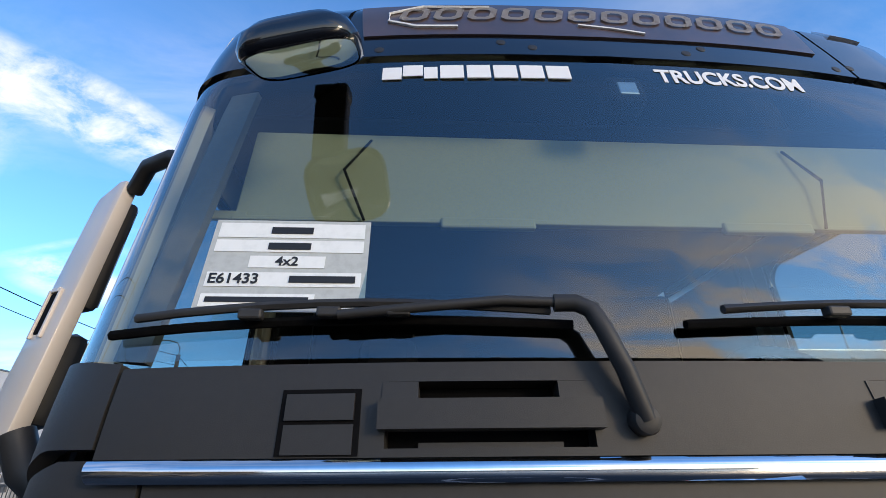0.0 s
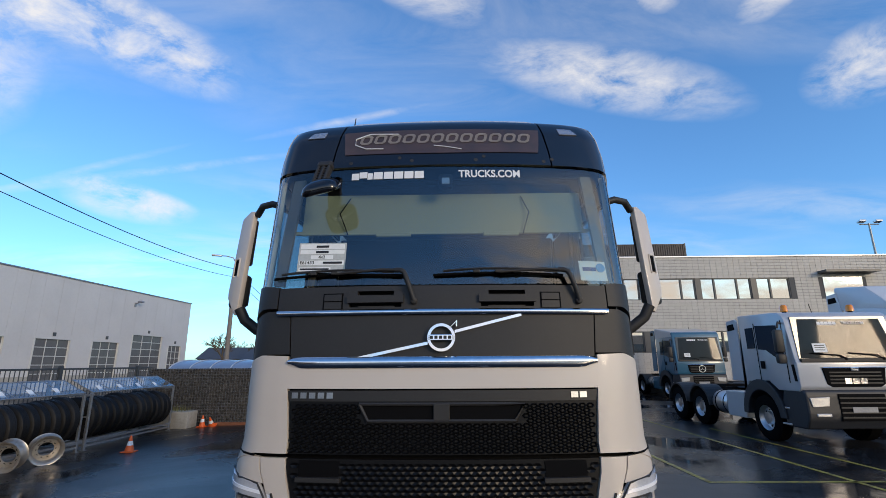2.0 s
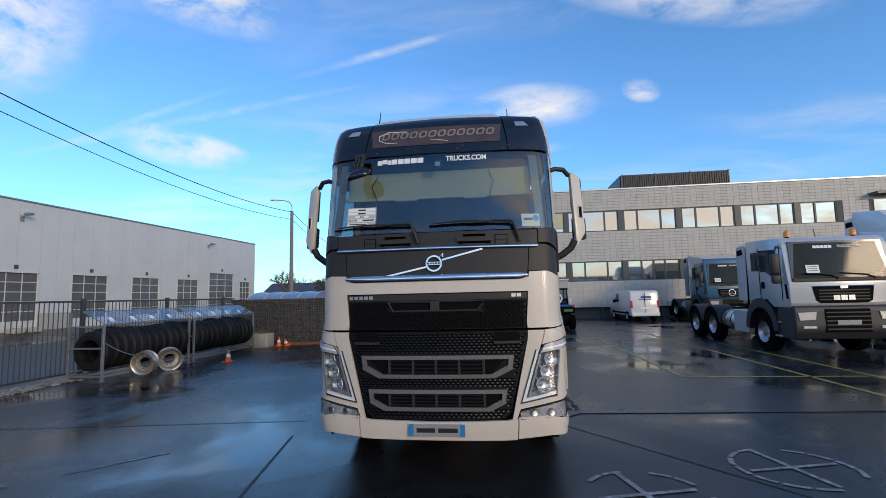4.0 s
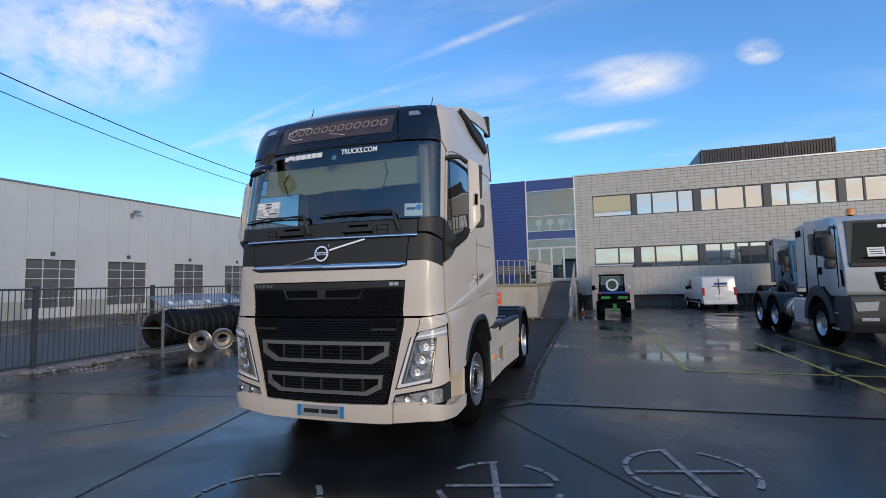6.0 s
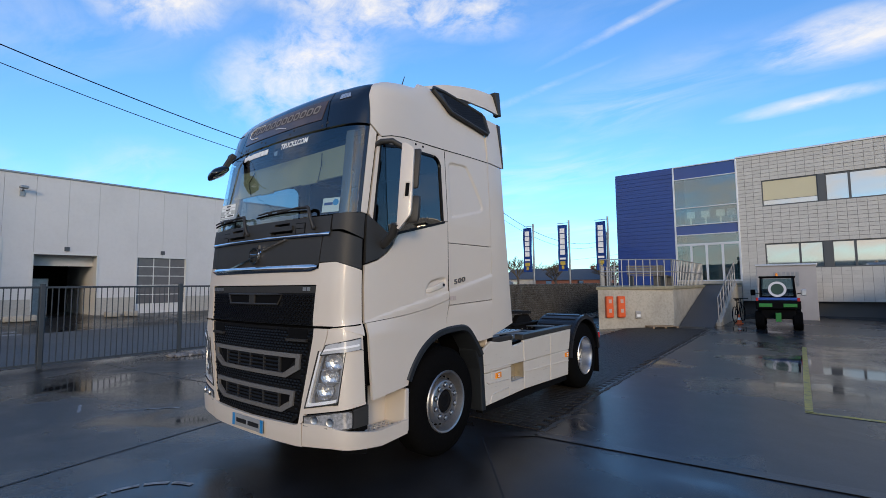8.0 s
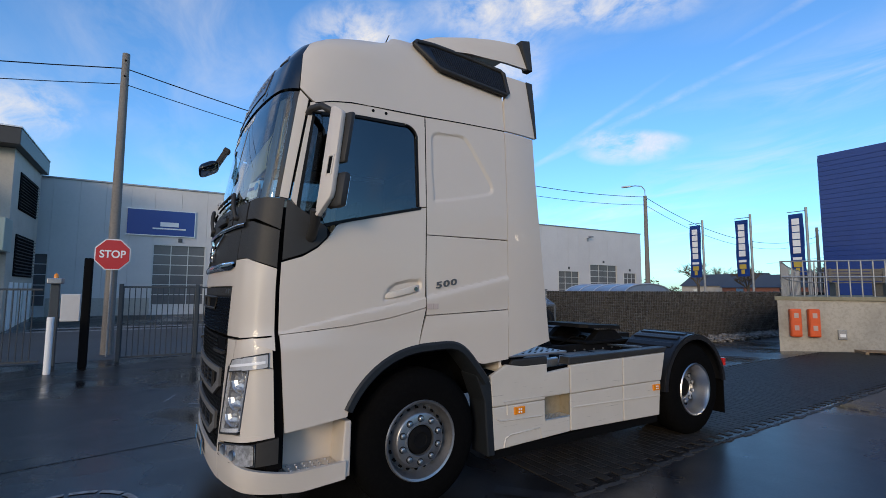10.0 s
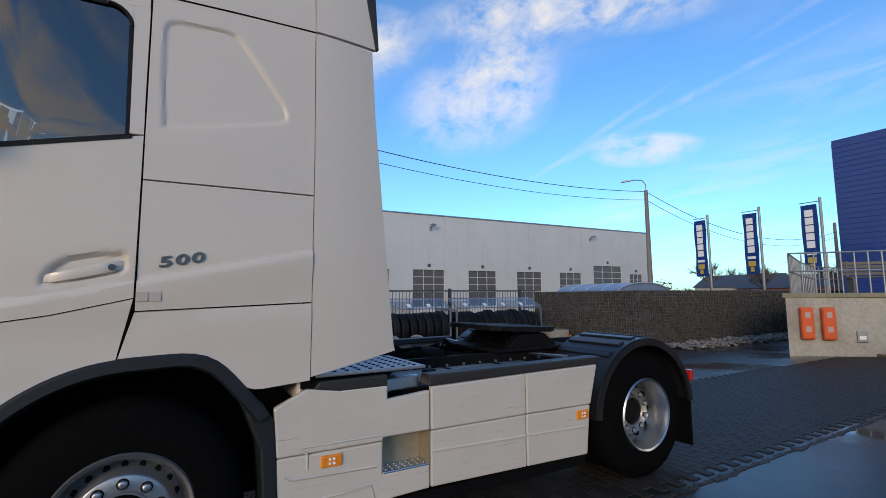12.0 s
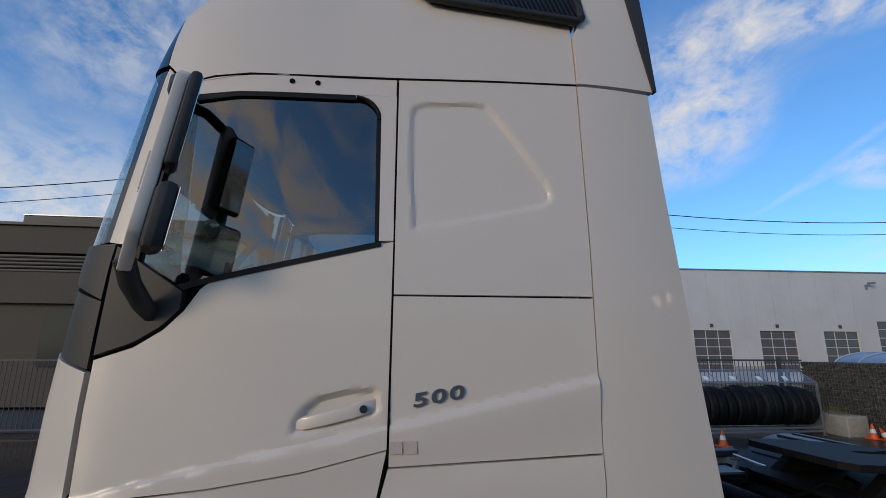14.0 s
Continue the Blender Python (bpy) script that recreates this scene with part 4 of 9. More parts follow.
sign = skin_part("roof_sign", sym(X((0, 3.262), (.668, 3.268))), sym(X((0, 3.472), (.69, 3.468))), material("brown_sign_film", (0.085, 0.052, 0.042), .32, coat=.5, patch_=.7, patch_scale=5, dark=(.03, .025, .024)), .012, .01, 41, 5, label="brown backlit name sign over the windscreen")[0]
def sign_outline(a, b, z0, z1, w, lean):
    """A hollow rounded block, standing for one character of the sign."""
    out = [(a + w, z0), (b - w, z0), (b, z0 + w * .8), (b, z1 - w * .8), (b - w, z1), (a + w, z1), (a, z1 - w * .8), (a, z0 + w * .8)]
    m_, q = (a + b) / 2, (z0 + z1) / 2
    inn = [(m_ + (x - m_) * (1 - 2 * w / (b - a)), q + (z - q) * (1 - 1.7 * w / (z1 - z0))) for x, z in out]
    bm = bmesh.new()
    o, i_ = ([bm.verts.new(skin(s_x(x + lean * (z - z0), z), z, .0165)) for x, z in L] for L in (out, inn))
    for k in range(8):
        bm.faces.new((o[k], o[(k + 1) % 8], i_[(k + 1) % 8], i_[k]))
    bmesh.ops.solidify(bm, geom=bm.faces[:], thickness=.003)
    return bm


for u0, u1 in mark_rects(12, .17):
    part("sign_block", sign_outline(-.575 + 1.20 * u0, -.575 + 1.20 * u1, 3.348, 3.428, .019, .25), M_SIGNPALE, sign)
part("sign_swoosh", tube([skin(s_x(x, z), z, .015) for x, z in ((-.30, 3.43), (-.5, 3.438), (-.60, 3.40), (-.60, 3.35), (-.52, 3.31), (-.40, 3.305))], .005, 5), M_PRINT, sign)
part("sign_swoosh", tube([skin(s_x(x, z), z, .015) for x, z in ((-.05, 3.325), (.05, 3.31), (.14, 3.29))], .004, 5), M_PRINT, sign)
bent_marks(5, M_PRINT, -.455, -.108, 3.066, 3.122, -.001, "screen_block", 0, None, .12)
bent_words("TRUCKS.COM", .080, M_PRINT, .117, .529, 3.095, -.0026, 10, "screen_lettering", .0, .0022)
for x0, x1, z0, z1 in ((-.605, -.555, 3.066, 3.118), (-.552, -.50, 3.078, 3.126), (-.497, -.462, 3.066, 3.116)):
    part("screen_emblem", panel(X((x0, z0), (x1, z0)), X((x0, z1), (x1, z1)), .0, .002, 4, 3), M_PRINT, truck)
for bx, bz in ((-.76, 3.215), (-.62, 3.20), (-.285, 3.23), (-.20, 3.205), (.29, 3.235), (.235, 3.205), (.70, 3.20), (.76, 3.22)):
    part("visor_bolt", cyl(.014, .010, between(skin(s_x(bx, bz), bz, -.002), skin(s_x(bx, bz), bz, .005)), 14, bevel=.003), M_PLASTIC, truck)
for sg in (1, -1):
    part("position_lamp", panel(X((.84, 3.44), (.97, 3.445)), X((.83, 3.50), (.93, 3.50)), .012, .01, 6, 3, sg), M_LAMPCLEAR, truck, "clear roof position lamp", smooth=40)
bent_marks(5, M_ALU, -.86, -.60, 1.672, 1.704, .003, "badge_block", 0, None, .3)
bent_marks(2, M_ALU, .73, .83, 1.672, 1.704, .003, "badge_block", 0, None, .2)
PY = skin(0, .46, .02).y
plate = part("number_plate", box(-.26, .26, -.008, .0, -.055, .055, .003, pose(0, PY, .455)), M_PLATE, truck, "grey plate with black lettering and blue ends")
part("plate_band", box(-.262, -.218, -.010, -.006, -.056, .056, .002, pose(0, PY, .455)), M_BLUE_EU, plate)
part("plate_band", box(.218, .262, -.010, -.006, -.056, .056, .002, pose(0, PY, .455)), M_BLUE_EU, plate)
for bx0, bx1 in ((-.19, -.015), (.012, .195)):
    part("plate_bar", box(bx0, bx1, -.0095, -.0078, -.020, .020, 0, pose(0, PY, .455)), M_INK, plate)

# round emblem with its slanting bar
ep = skin(0, 2.005, .02)
part("emblem_ring", revolve([(-.012, .064), (.012, .064), (.014, .08), (-.012, .08)], 36, Matrix.Translation(ep) @ pose(0, 0, 0, -5) @ pose(0, 0, 0, 0, 0, 90), closed=True), M_CHROME, truck, "chrome ring emblem", smooth=40)
part("emblem_arrow", prism([(ep.x + a, ep.z + b) for a, b in ((.045, .052), (.092, .100), (.092, .062), (.085, .062), (.085, .088), (.056, .060))], ep.y - .012, ep.y + .012, "xz", .0), M_CHROME, truck)
part("emblem_bar", box(-.08, .08, -.012, .012, -.018, .018, .004, Matrix.Translation(ep) @ pose(0, 0, 0, -5)), M_CHROME, truck)
flat_marks(5, .13, .018, M_INK, Matrix.Translation(ep) @ pose(0, -.0122, .001, 85), "emblem_block", truck, .002, .3)
for a, b in (((.078, 2.04), (.47, 2.138)), ((-.078, 1.975), (-.50, 1.888))):
    (xa, za), (xb, zb) = sorted((a, b))
    part("slanting_bar", panel(X((xa, za - .0085), (xb, zb - .0085)), X((xa, za + .0085), (xb, zb + .0085)), .014, .014, 10, 4), M_CHROME, truck, smooth=40)



# grille mesh: small hexagon cells standing proud of the dark plate
def hex_mesh(name, inside, x_max, z0, z1, off, pitch=.046):
    bm = bmesh.new()
    row = 0
    z = z0 + .012
    while z < z1 - .008:
        x = -x_max + (pitch / 2 if row % 2 else 0)
        while x < x_max:
            if inside(x, z):
                ring_o, ring_i = [], []
                for k in range(6):
                    a = radians(60 * k)
                    for lst, r, o in ((ring_o, .56, -.004), (ring_i, .40, off)):
                        px, pz = x + pitch * r * math.cos(a), z + pitch * r * .62 * math.sin(a)
                        lst.append(bm.verts.new(skin(s_x(px, pz) if abs(px) > 1e-5 else 0.0, pz, o)))
                mid = bm.verts.new(skin(s_x(x, z) if abs(x) > 1e-5 else 0.0, z, -.012))
                for k in range(6):
                    bm.faces.new((ring_o[k], ring_o[(k + 1) % 6], ring_i[(k + 1) % 6], ring_i[k]))
                    bm.faces.new((ring_i[k], ring_i[(k + 1) % 6], mid))
            x += pitch
        z += pitch * .56
        row += 1
    ob = part(name, bm, M_MESH, truck, "glossy black honeycomb grille")
    ob["kind"] = "stuff"
    return ob


M_MESH = material("gloss_black_honeycomb", (.004, .004, .0045), .3, spec=.16, grain=.3, grain_scale=70, dark=(.012, .011, .010))
hex_mesh("upper_honeycomb", lambda x, z: not (abs(x) < .47 and z > 1.545), .84, 1.385, 1.645, .003)


def lower_in(x, z):
    lim = np.interp(z, [.56, .62, 1.34], [.60, .68, .845])
    in1 = .92 < z < 1.14 and abs(x) < .73
    in2 = .63 < z < .83 and abs(x) < .66
    return abs(x) < lim and not in1 and not in2 and not (z > 1.24 and .55 < abs(x) < .80)


hex_mesh("lower_honeycomb", lower_in, .84, .56, 1.345, -.006)


# grille frames and slats
def loop_bar(pts, r, off, mat, name):
    c = [skin(s_x(x, z) if abs(x) > 1e-5 else 0.0, z, off) for x, z in pts]
    return part(name, tube(c + [c[0]], r, 6), mat, truck, smooth=50)


for pts in ([(-.715, 1.115), (.715, 1.115), (.70, 1.02), (.54, .94), (-.54, .94), (-.70, 1.02)], [(-.645, .80), (.645, .80), (.63, .71), (.49, .64), (-.49, .64), (-.63, .71)]):
    dense = []
    for a, b in zip(pts, pts[1:] + pts[:1]):
        for t in np.linspace(0, 1, 10)[:-1]:
            dense.append((a[0] + (b[0] - a[0]) * t, a[1] + (b[1] - a[1]) * t))
    mid = sum(z for x, z in dense) / len(dense)
    o_, i_ = [(x * 1.025, z + (.018 if z > mid else -.018)) for x, z in dense], [(x * .955, z - (.018 if z > mid else -.018)) for x, z in dense]
    bm = bmesh.new()
    rings = [[bm.verts.new(skin(s_x(x, z) if abs(x) > 1e-5 else 0.0, z, off)) for x, z in L] for L, off in ((o_, -.006), (o_, .012), (i_, .016), (i_, -.006))]
    for a, b in zip(rings, rings[1:]):
        for k in range(len(a)):
            bm.faces.new((a[k], a[(k + 1) % len(a)], b[(k + 1) % len(a)], b[k]))
    bmesh.ops.recalc_face_normals(bm, faces=bm.faces)
    part("grille_frame", bm, M_GREYPL, truck, "flat grey grille frame", smooth=30)
    for z in np.linspace(pts[3][1] + .035, pts[0][1] - .035, 4):
        part("grille_slat", tube([skin(s_x(x, z) if abs(x) > 1e-5 else 0.0, z, -.004) for x in np.linspace(-.45, .45, 9)], .011, 6), M_GRILLE, truck)
    for x in (-.45, -.22, 0.0, .22, .45):
        p = skin(s_x(x, pts[0][1]) if x else 0.0, (pts[0][1] + pts[3][1]) / 2, -.004)
        part("grille_upright", box(-.012, .012, -.01, .01, -(pts[0][1] - pts[3][1]) / 2, (pts[0][1] - pts[3][1]) / 2, 0, Matrix.Translation(p)), M_PLASTIC, truck)
    skin_part("grille_opening", sym(X((0, pts[3][1] + .01), (.52, pts[3][1] + .01))), sym(X((0, pts[0][1] - .012), (.66, pts[0][1] - .012))), M_DARK, -.0105, .004, 33, 3)
for sg in (1, -1):
    part("grille_step", panel(X((.56, 1.245), (.79, 1.245)), X((.56, 1.345), (.79, 1.345)), -.006, .01, 8, 3, sg), M_DARK, truck)
    part("grille_step_tread", panel(X((.55, 1.24), (.80, 1.24)), X((.55, 1.262), (.80, 1.262)), .02, .03, 8, 3, sg), M_PLASTIC, truck)

# upper air slot
skin_part("air_slot", sym(X((0, 1.558), (.41, 1.558))), sym(X((0, 1.642), (.46, 1.642))), M_DARK, -.0025, .004, 25, 3)
loop_bar([(x, 1.642) for x in np.linspace(-.46, .46, 12)] + [(x, 1.553) for x in np.linspace(.41, -.41, 12)], .010, .004, M_PLASTIC, "slot_frame")
part("slot_divider", box(-.045, .045, -.01, .01, -.045, .045, .004, Matrix.Translation(skin(0, 1.60, .004))), M_PLASTIC, truck)

# headlights
for side in (1, -1):
    lamp = part("headlight_unit", panel(X((.79, .70), (1.118, .77)), X((.955, 1.185), (1.172, 1.205)), -.052, .006, 12, 14, side), M_REFLECT, truck, "clear headlight unit with light strip", smooth=40)
    part("headlight_strip", panel(X((.794, .702), (.824, .710)), X((.944, 1.165), (.966, 1.17)), .002, .03, 4, 14, side), M_DRL, lamp, smooth=40)
    part("headlight_strip", panel(X((.806, .700), (1.108, .764)), X((.814, .728), (1.113, .790)), .002, .03, 12, 3, side), M_DRL, lamp, smooth=40)
    part("strip_edge", panel(X((.778, .684), (.790, .690)), X((.934, 1.175), (.944, 1.175)), .008, .03, 3, 12, side), M_PLASTIC, lamp)
    part("strip_edge", panel(X((.780, .684), (1.118, .752)), X((.784, .696), (1.119, .762)), .008, .03, 12, 3, side), M_PLASTIC, lamp)
    part("lamp_wall", panel(X((.852, .735), (.872, .738)), X((.982, 1.165), (.998, 1.166)), -.006, .03, 3, 12, side), M_REFLECT, lamp)
    part("lamp_wall", panel(X((1.112, .772), (1.120, .774)), X((1.166, 1.195), (1.173, 1.197)), .0, .05, 3, 12, side), M_REFLECT, lamp)
    for lx, lz, r in ((1.085, 1.085, .076), (1.045, .968, .080), (1.00, .850, .076)):
        p = skin(side * s_x(lx, lz), lz, -.012)
        m_ = Matrix.Translation(p) @ pose(0, 0, 0, 0, 0, -90 + side * 32)
        part("lamp_reflector", revolve([(-.034, .0), (-.033, r * .30), (-.026, r * .60), (-.014, r * .85), (.0, r), (-.006, r * 1.06)], 10, m_), M_LAMPCLEAR, lamp)
        part("lamp_bulb", revolve([(-.032, r * .16), (-.014, r * .16), (-.006, r * .09), (-.005, 0)], 14, m_), M_CLEARCAP, lamp, smooth=50)
    for (x0, z0), (x1, z1) in (((.90, .785), (1.115, .825)), ((.925, .900), (1.135, .925)), ((.96, 1.015), (1.15, 1.035))):
        part("lamp_bezel", panel(X((x0, z0), (x1, z1)), X((x0 + .004, z0 + .009), (x1 + .003, z1 + .009)), -.006, .03, 6, 3, side), M_REFLECT, lamp)
    lens = part("headlight_lens", sheet(X((.785, .69), (1.118, .765)), X((.95, 1.19), (1.172, 1.21)), .010, 10, 12, side), M_LENS, lamp, smooth=40)
    lens.visible_shadow = False
    part("indicator_brow", panel(X((.965, 1.140), (1.13, 1.165)) + Y((.22, 1.187)), X((1.02, 1.225), (1.14, 1.250)) + Y((.22, 1.272)), .014, .03, 14, 4, side), M_CLEARCAP, truck, "clear indicator brow over the headlight", smooth=40)
    part("brow_light_bar", panel(X((.995, 1.172), (1.13, 1.194)) + Y((.205, 1.214)), X((1.005, 1.190), (1.135, 1.212)) + Y((.205, 1.232)), .018, .012, 12, 3, side), M_DRL, truck, smooth=40)
    part("brow_rim", tube([skin(side * f_(a, z), z, .014) for f_, a, z in ((s_x, .965, 1.140), (s_x, 1.06, 1.154), (s_x, 1.13, 1.165), (s_y, .22, 1.187), (s_y, .22, 1.280), (s_x, 1.14, 1.250), (s_x, 1.02, 1.225), (s_x, .965, 1.140))], .005, 6), M_PLASTIC, truck, smooth=60)
    part("cheek_seam", tube([skin(side * f_(a, z), z, .007) for f_, a, z in ((s_x, 1.06, 1.368), (s_x, 1.13, 1.374), (s_y, .16, 1.380), (s_y, .20, 1.383), (s_y, .24, 1.386))], .0065, 6), M_DARK, truck)
    fog = part("fog_lamp", panel(X((.775, .545), (1.03, .553)) + Y((.16, .556)), X((.77, .618), (1.05, .674)) + Y((.16, .692)), -.002, .02, 12, 5, side), M_FOG, truck, "clear rectangular fog lamp", smooth=40)
    part("fog_rim", tube([skin(side * f_(a, z), z, .004) for f_, a, z in ((s_x, .775, .545), (s_x, 1.03, .553), (s_y, .155, .557), (s_y, .155, .690), (s_x, 1.05, .674), (s_x, .772, .618), (s_x, .775, .545))], .006, 6), M_PLASTIC, fog, smooth=60)
    for fx in (.90, 1.06):
        p = skin(side * s_x(fx, .605), .605, .002)
        part("fog_reflector", revolve([(.006, .0), (.004, .015), (.01, .032), (-.004, .036)], 16, Matrix.Translation(p) @ pose(0, 0, 0, 0, 0, -90 + side * 25)), M_ALU, fog, smooth=60)
    part("fog_surround", panel(Y((.166, .550), (.302, .560)), Y((.166, .700), (.302, .722)), -.004, .03, 8, 4, side), M_PLASTIC, truck, smooth=40)

# channel between bumper and door, its shade put in as a near-black block; entry step box
for side in (1, -1):
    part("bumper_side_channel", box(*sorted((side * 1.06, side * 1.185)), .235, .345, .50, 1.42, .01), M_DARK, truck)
    step = part("entry_step", prism([(.36, .37), (.80, .385), (.805, .77), (.755, .77), (.735, .45), (.36, .45)], *sorted((side * .98, side * 1.24)), "yz", .012), M_WHITE, truck, "white moulded entry step")
    part("step_back", box(*sorted((side * .96, side * .985)), .36, .78, .45, .80), M_WHITE, truck)
    part("step_tread", box(*sorted((side * 1.0, side * 1.232)), .375, .73, .45, .464, .004), M_ALU, truck, "pierced aluminium step tread")
    for i in range(4):
        for j in range(6):
            part("tread_stud", cyl(.013, .006, pose(side * (1.03 + .053 * i), .41 + .055 * j, .464), 8), M_ALU, truck)

# wheel arch moulding
for side in (1, -1):
    bm = bmesh.new()
    rings = []
    for y, z in arch(155, 33, 30, ARC_R):
        cy, cz = ARC_C
        d = Vector((0, y - cy, z - cz)).normalized()
        x = skin(side * s_y(max(y, .5), max(z, .8)), max(z, .8)).x
        ring = [Vector((x + side * .010, y, z)) + d * .005, Vector((x + side * .028, y, z)) - d * .012, Vector((x + side * .028, y, z)) - d * .055, Vector((x + side * .005, y, z)) - d * .07, Vector((x - side * .25, y, z)) - d * .06, Vector((x - side * .25, y, z)) - d * .02]
        rings.append([bm.verts.new(p) for p in ring])
    for a, b in zip(rings, rings[1:]):
        for k in range(6):
            bm.faces.new((a[k], a[(k + 1) % 6], b[(k + 1) % 6], b[k]))
    bmesh.ops.recalc_face_normals(bm, faces=bm.faces)
    part("wheel_arch", bm, M_ARCH, truck, "black plastic wheel arch", smooth=40)
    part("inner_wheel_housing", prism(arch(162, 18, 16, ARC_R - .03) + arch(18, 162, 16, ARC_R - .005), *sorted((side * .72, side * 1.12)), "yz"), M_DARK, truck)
    part("arch_tail", prism([(1.985, 1.02), (2.06, .90), (2.10, .30), (2.02, .30), (1.99, .76), (1.90, .99)], *sorted((side * 1.0, side * 1.24)), "yz", .012), M_ARCH, truck)
M_BANNERBLUE = material("print_blue", (.02, .05, .25), .6)


# wheels
def wheel_parts(dual):
    """A truck wheel round the x axis at the origin, outer side towards +x."""
    w = .155
    tyre = [(-w, .30), (-w - .005, .36), (-w, .46), (-w + .035, .515), (-w + .07, .54), (w - .07, .54), (w - .035, .515), (w, .46), (w + .005, .36), (w, .30)]
    out = [("tyre", revolve(tyre, 56), M_RUBBER)]
    for gx in (-.07, -.02, .03, .075):
        out.append(("tread_groove", revolve([(gx - .006, .541), (gx - .005, .536), (gx + .005, .536), (gx + .006, .541)], 56), M_DARK))
    if dual:
        rim = [(w, .31), (w + .012, .302), (w + .005, .285), (.12, .272), (-.02, .262), (-.055, .25)]
    else:
        rim = [(w, .31), (w + .012, .302), (w + .005, .285), (.11, .272), (.060, .262), (.050, .252), (.072, .232), (.118, .214), (.138, .205), (.142, .198), (.142, .132), (.148, .128), (.148, .118), (.12, .114)]
    out.append(("rim", revolve(rim, 48), M_ALU if dual else M_RIM))
    if dual:
        out.append(("wheel_disc", revolve([(-.054, .251), (-.040, .225), (.012, .19), (.016, .18), (.016, .12), (.0, .11)], 48), M_RIM))
    hubx = .03 if dual else .15
    out.append(("hub", revolve([(hubx - .05, .116), (hubx - .03, .112), (hubx - .012, .10), (hubx - .008, .085), (hubx - .006, .06), (hubx - .012, .055), (hubx - .014, 0)], 32), M_CHASSIS))
    for i in range(10):
        a = 2 * math.pi * (i + .5) / 10
        px = .016 if dual else .142
        c, s_ = math.cos(a), math.sin(a)
        out.append(("nut_seat", cyl(.0265, .004, pose(px - .002, .165 * c, .165 * s_, 0, 90), 16), M_DARK))
        out.append(("wheel_nut", cyl(.0225, .022, pose(px, .165 * c, .165 * s_, 0, 90), 12, .017, .004), M_ALU if not dual else M_STEEL))
    for i in range(20 if not dual else 10):
        a = 2 * math.pi * i / (20 if not dual else 10)
        r, hr, px = (.2345, .0145, .048) if not dual else (.212, .025, -.034)
        out.append(("rim_hole", cyl(hr, .03, pose(px, r * math.cos(a), r * math.sin(a), 0, 90), 12), M_DARK))
    return out


def put_wheel(x, y, z, side, dual, name="wheel"):
    m = pose(x, y, z, 0, 0, 0 if side > 0 else 180)
    kids = None
    for nm, bm, mat in wheel_parts(dual):
        bm.transform(m)
        ob = part(nm, bm, mat, kids or truck, smooth=40)
        if kids is None:
            kids = ob
            ob.name = name


for side in (1, -1):
    put_wheel(side * 1.06, 1.39, .532, side, False)
    put_wheel(side * 1.05, 5.165, .532, side, True)
    put_wheel(side * .71, 5.165, .532, side, True)
    # rear fender: front and top boards with ribs
    for nm, a0, a1 in (("rear_fender", 178, 4),):
        R = .63
        arc = [(5.165 + R * math.cos(radians(a)), .545 + R * math.sin(radians(a))) for a in np.linspace(a0, a1, 26)]
        arc2 = [(5.165 + (R + .014) * math.cos(radians(a)), .545 + (R + .014) * math.sin(radians(a))) for a in np.linspace(a1, a0, 26)]
        x0, x1 = sorted((side * .55, side * 1.225))
        part(nm, prism(arc + arc2, x0, x1, "yz"), M_FENDER, truck, "ribbed black rear mudguard", smooth=30)
        rimi = [(5.165 + (R - .05) * math.cos(radians(a)), .545 + (R - .05) * math.sin(radians(a))) for a in np.linspace(a1, a0, 26)]
        x0, x1 = sorted((side * 1.205, side * 1.235))
        part("fender_edge", prism(arc + rimi, x0, x1, "yz", .0), M_FENDER, truck, smooth=30)
        for a in range(56, 140, 14):
            c, s_ = math.cos(radians(a)), math.sin(radians(a))
            bm = box(.57, 1.17, -.040, .040, -.004, .016, .012)
            bm.transform(pose(0, 5.165 + (R + .012) * c, .545 + (R + .012) * s_, a - 90))
            if side < 0:
                bm.transform(Matrix.Diagonal((-1, 1, 1, 1)))
                bmesh.ops.reverse_faces(bm, faces=bm.faces)
            part("fender_rib", bm, M_FENDER, truck)
    x0, x1 = sorted((side * .62, side * 1.2))
    part("mud_flap", box(x0, x1, 5.80, 5.815, .17, .60, .004, pose(0, 0, 0)), M_RUBBER, truck)
    part("tail_light", box(*sorted((side * 1.10, side * 1.225)), 5.80, 5.84, .76, .86, .01), M_RED, truck)

# chassis
for side in (1, -1):
    x0, x1 = sorted((side * .36, side * .43))
    part("chassis_rail", box(x0, x1, .5, 6.05, .80, 1.05, .008), M_CHASSIS, truck)
for y in (2.6, 3.3, 4.1, 4.9, 5.7):
    part("cross_member", cyl(.06, .72, between((-.36, y, .94), (.36, y, .94)), 12), M_CHASSIS, truck)
part("tail_beam", box(-.9, .9, 5.92, 6.0, .68, .90, .02), M_CHASSIS, truck)
part("rear_axle", cyl(.10, 1.5, between((-.75, 5.165, .54), (.75, 5.165, .54)), 16), M_CHASSIS, truck)
part("front_axle", cyl(.07, 1.9, between((-.95, 1.39, .50), (.95, 1.39, .50)), 12), M_CHASSIS, truck)
# dark tray added unseen under the cab to keep the ground below it dark
part("under_tray", box(-.80, .80, .30, 2.15, .40, .44, .01), M_DARK, truck)
part("engine_block", box(-.42, .42, .6, 2.3, .5, 1.2, .05), M_CHASSIS, truck)
part("diff", revolve([(-.22, 0), (-.2, .12), (-.08, .21), (.08, .21), (.2, .12), (.22, 0)], 20, pose(0, 5.165, .54)), M_CHASSIS, truck, smooth=50)
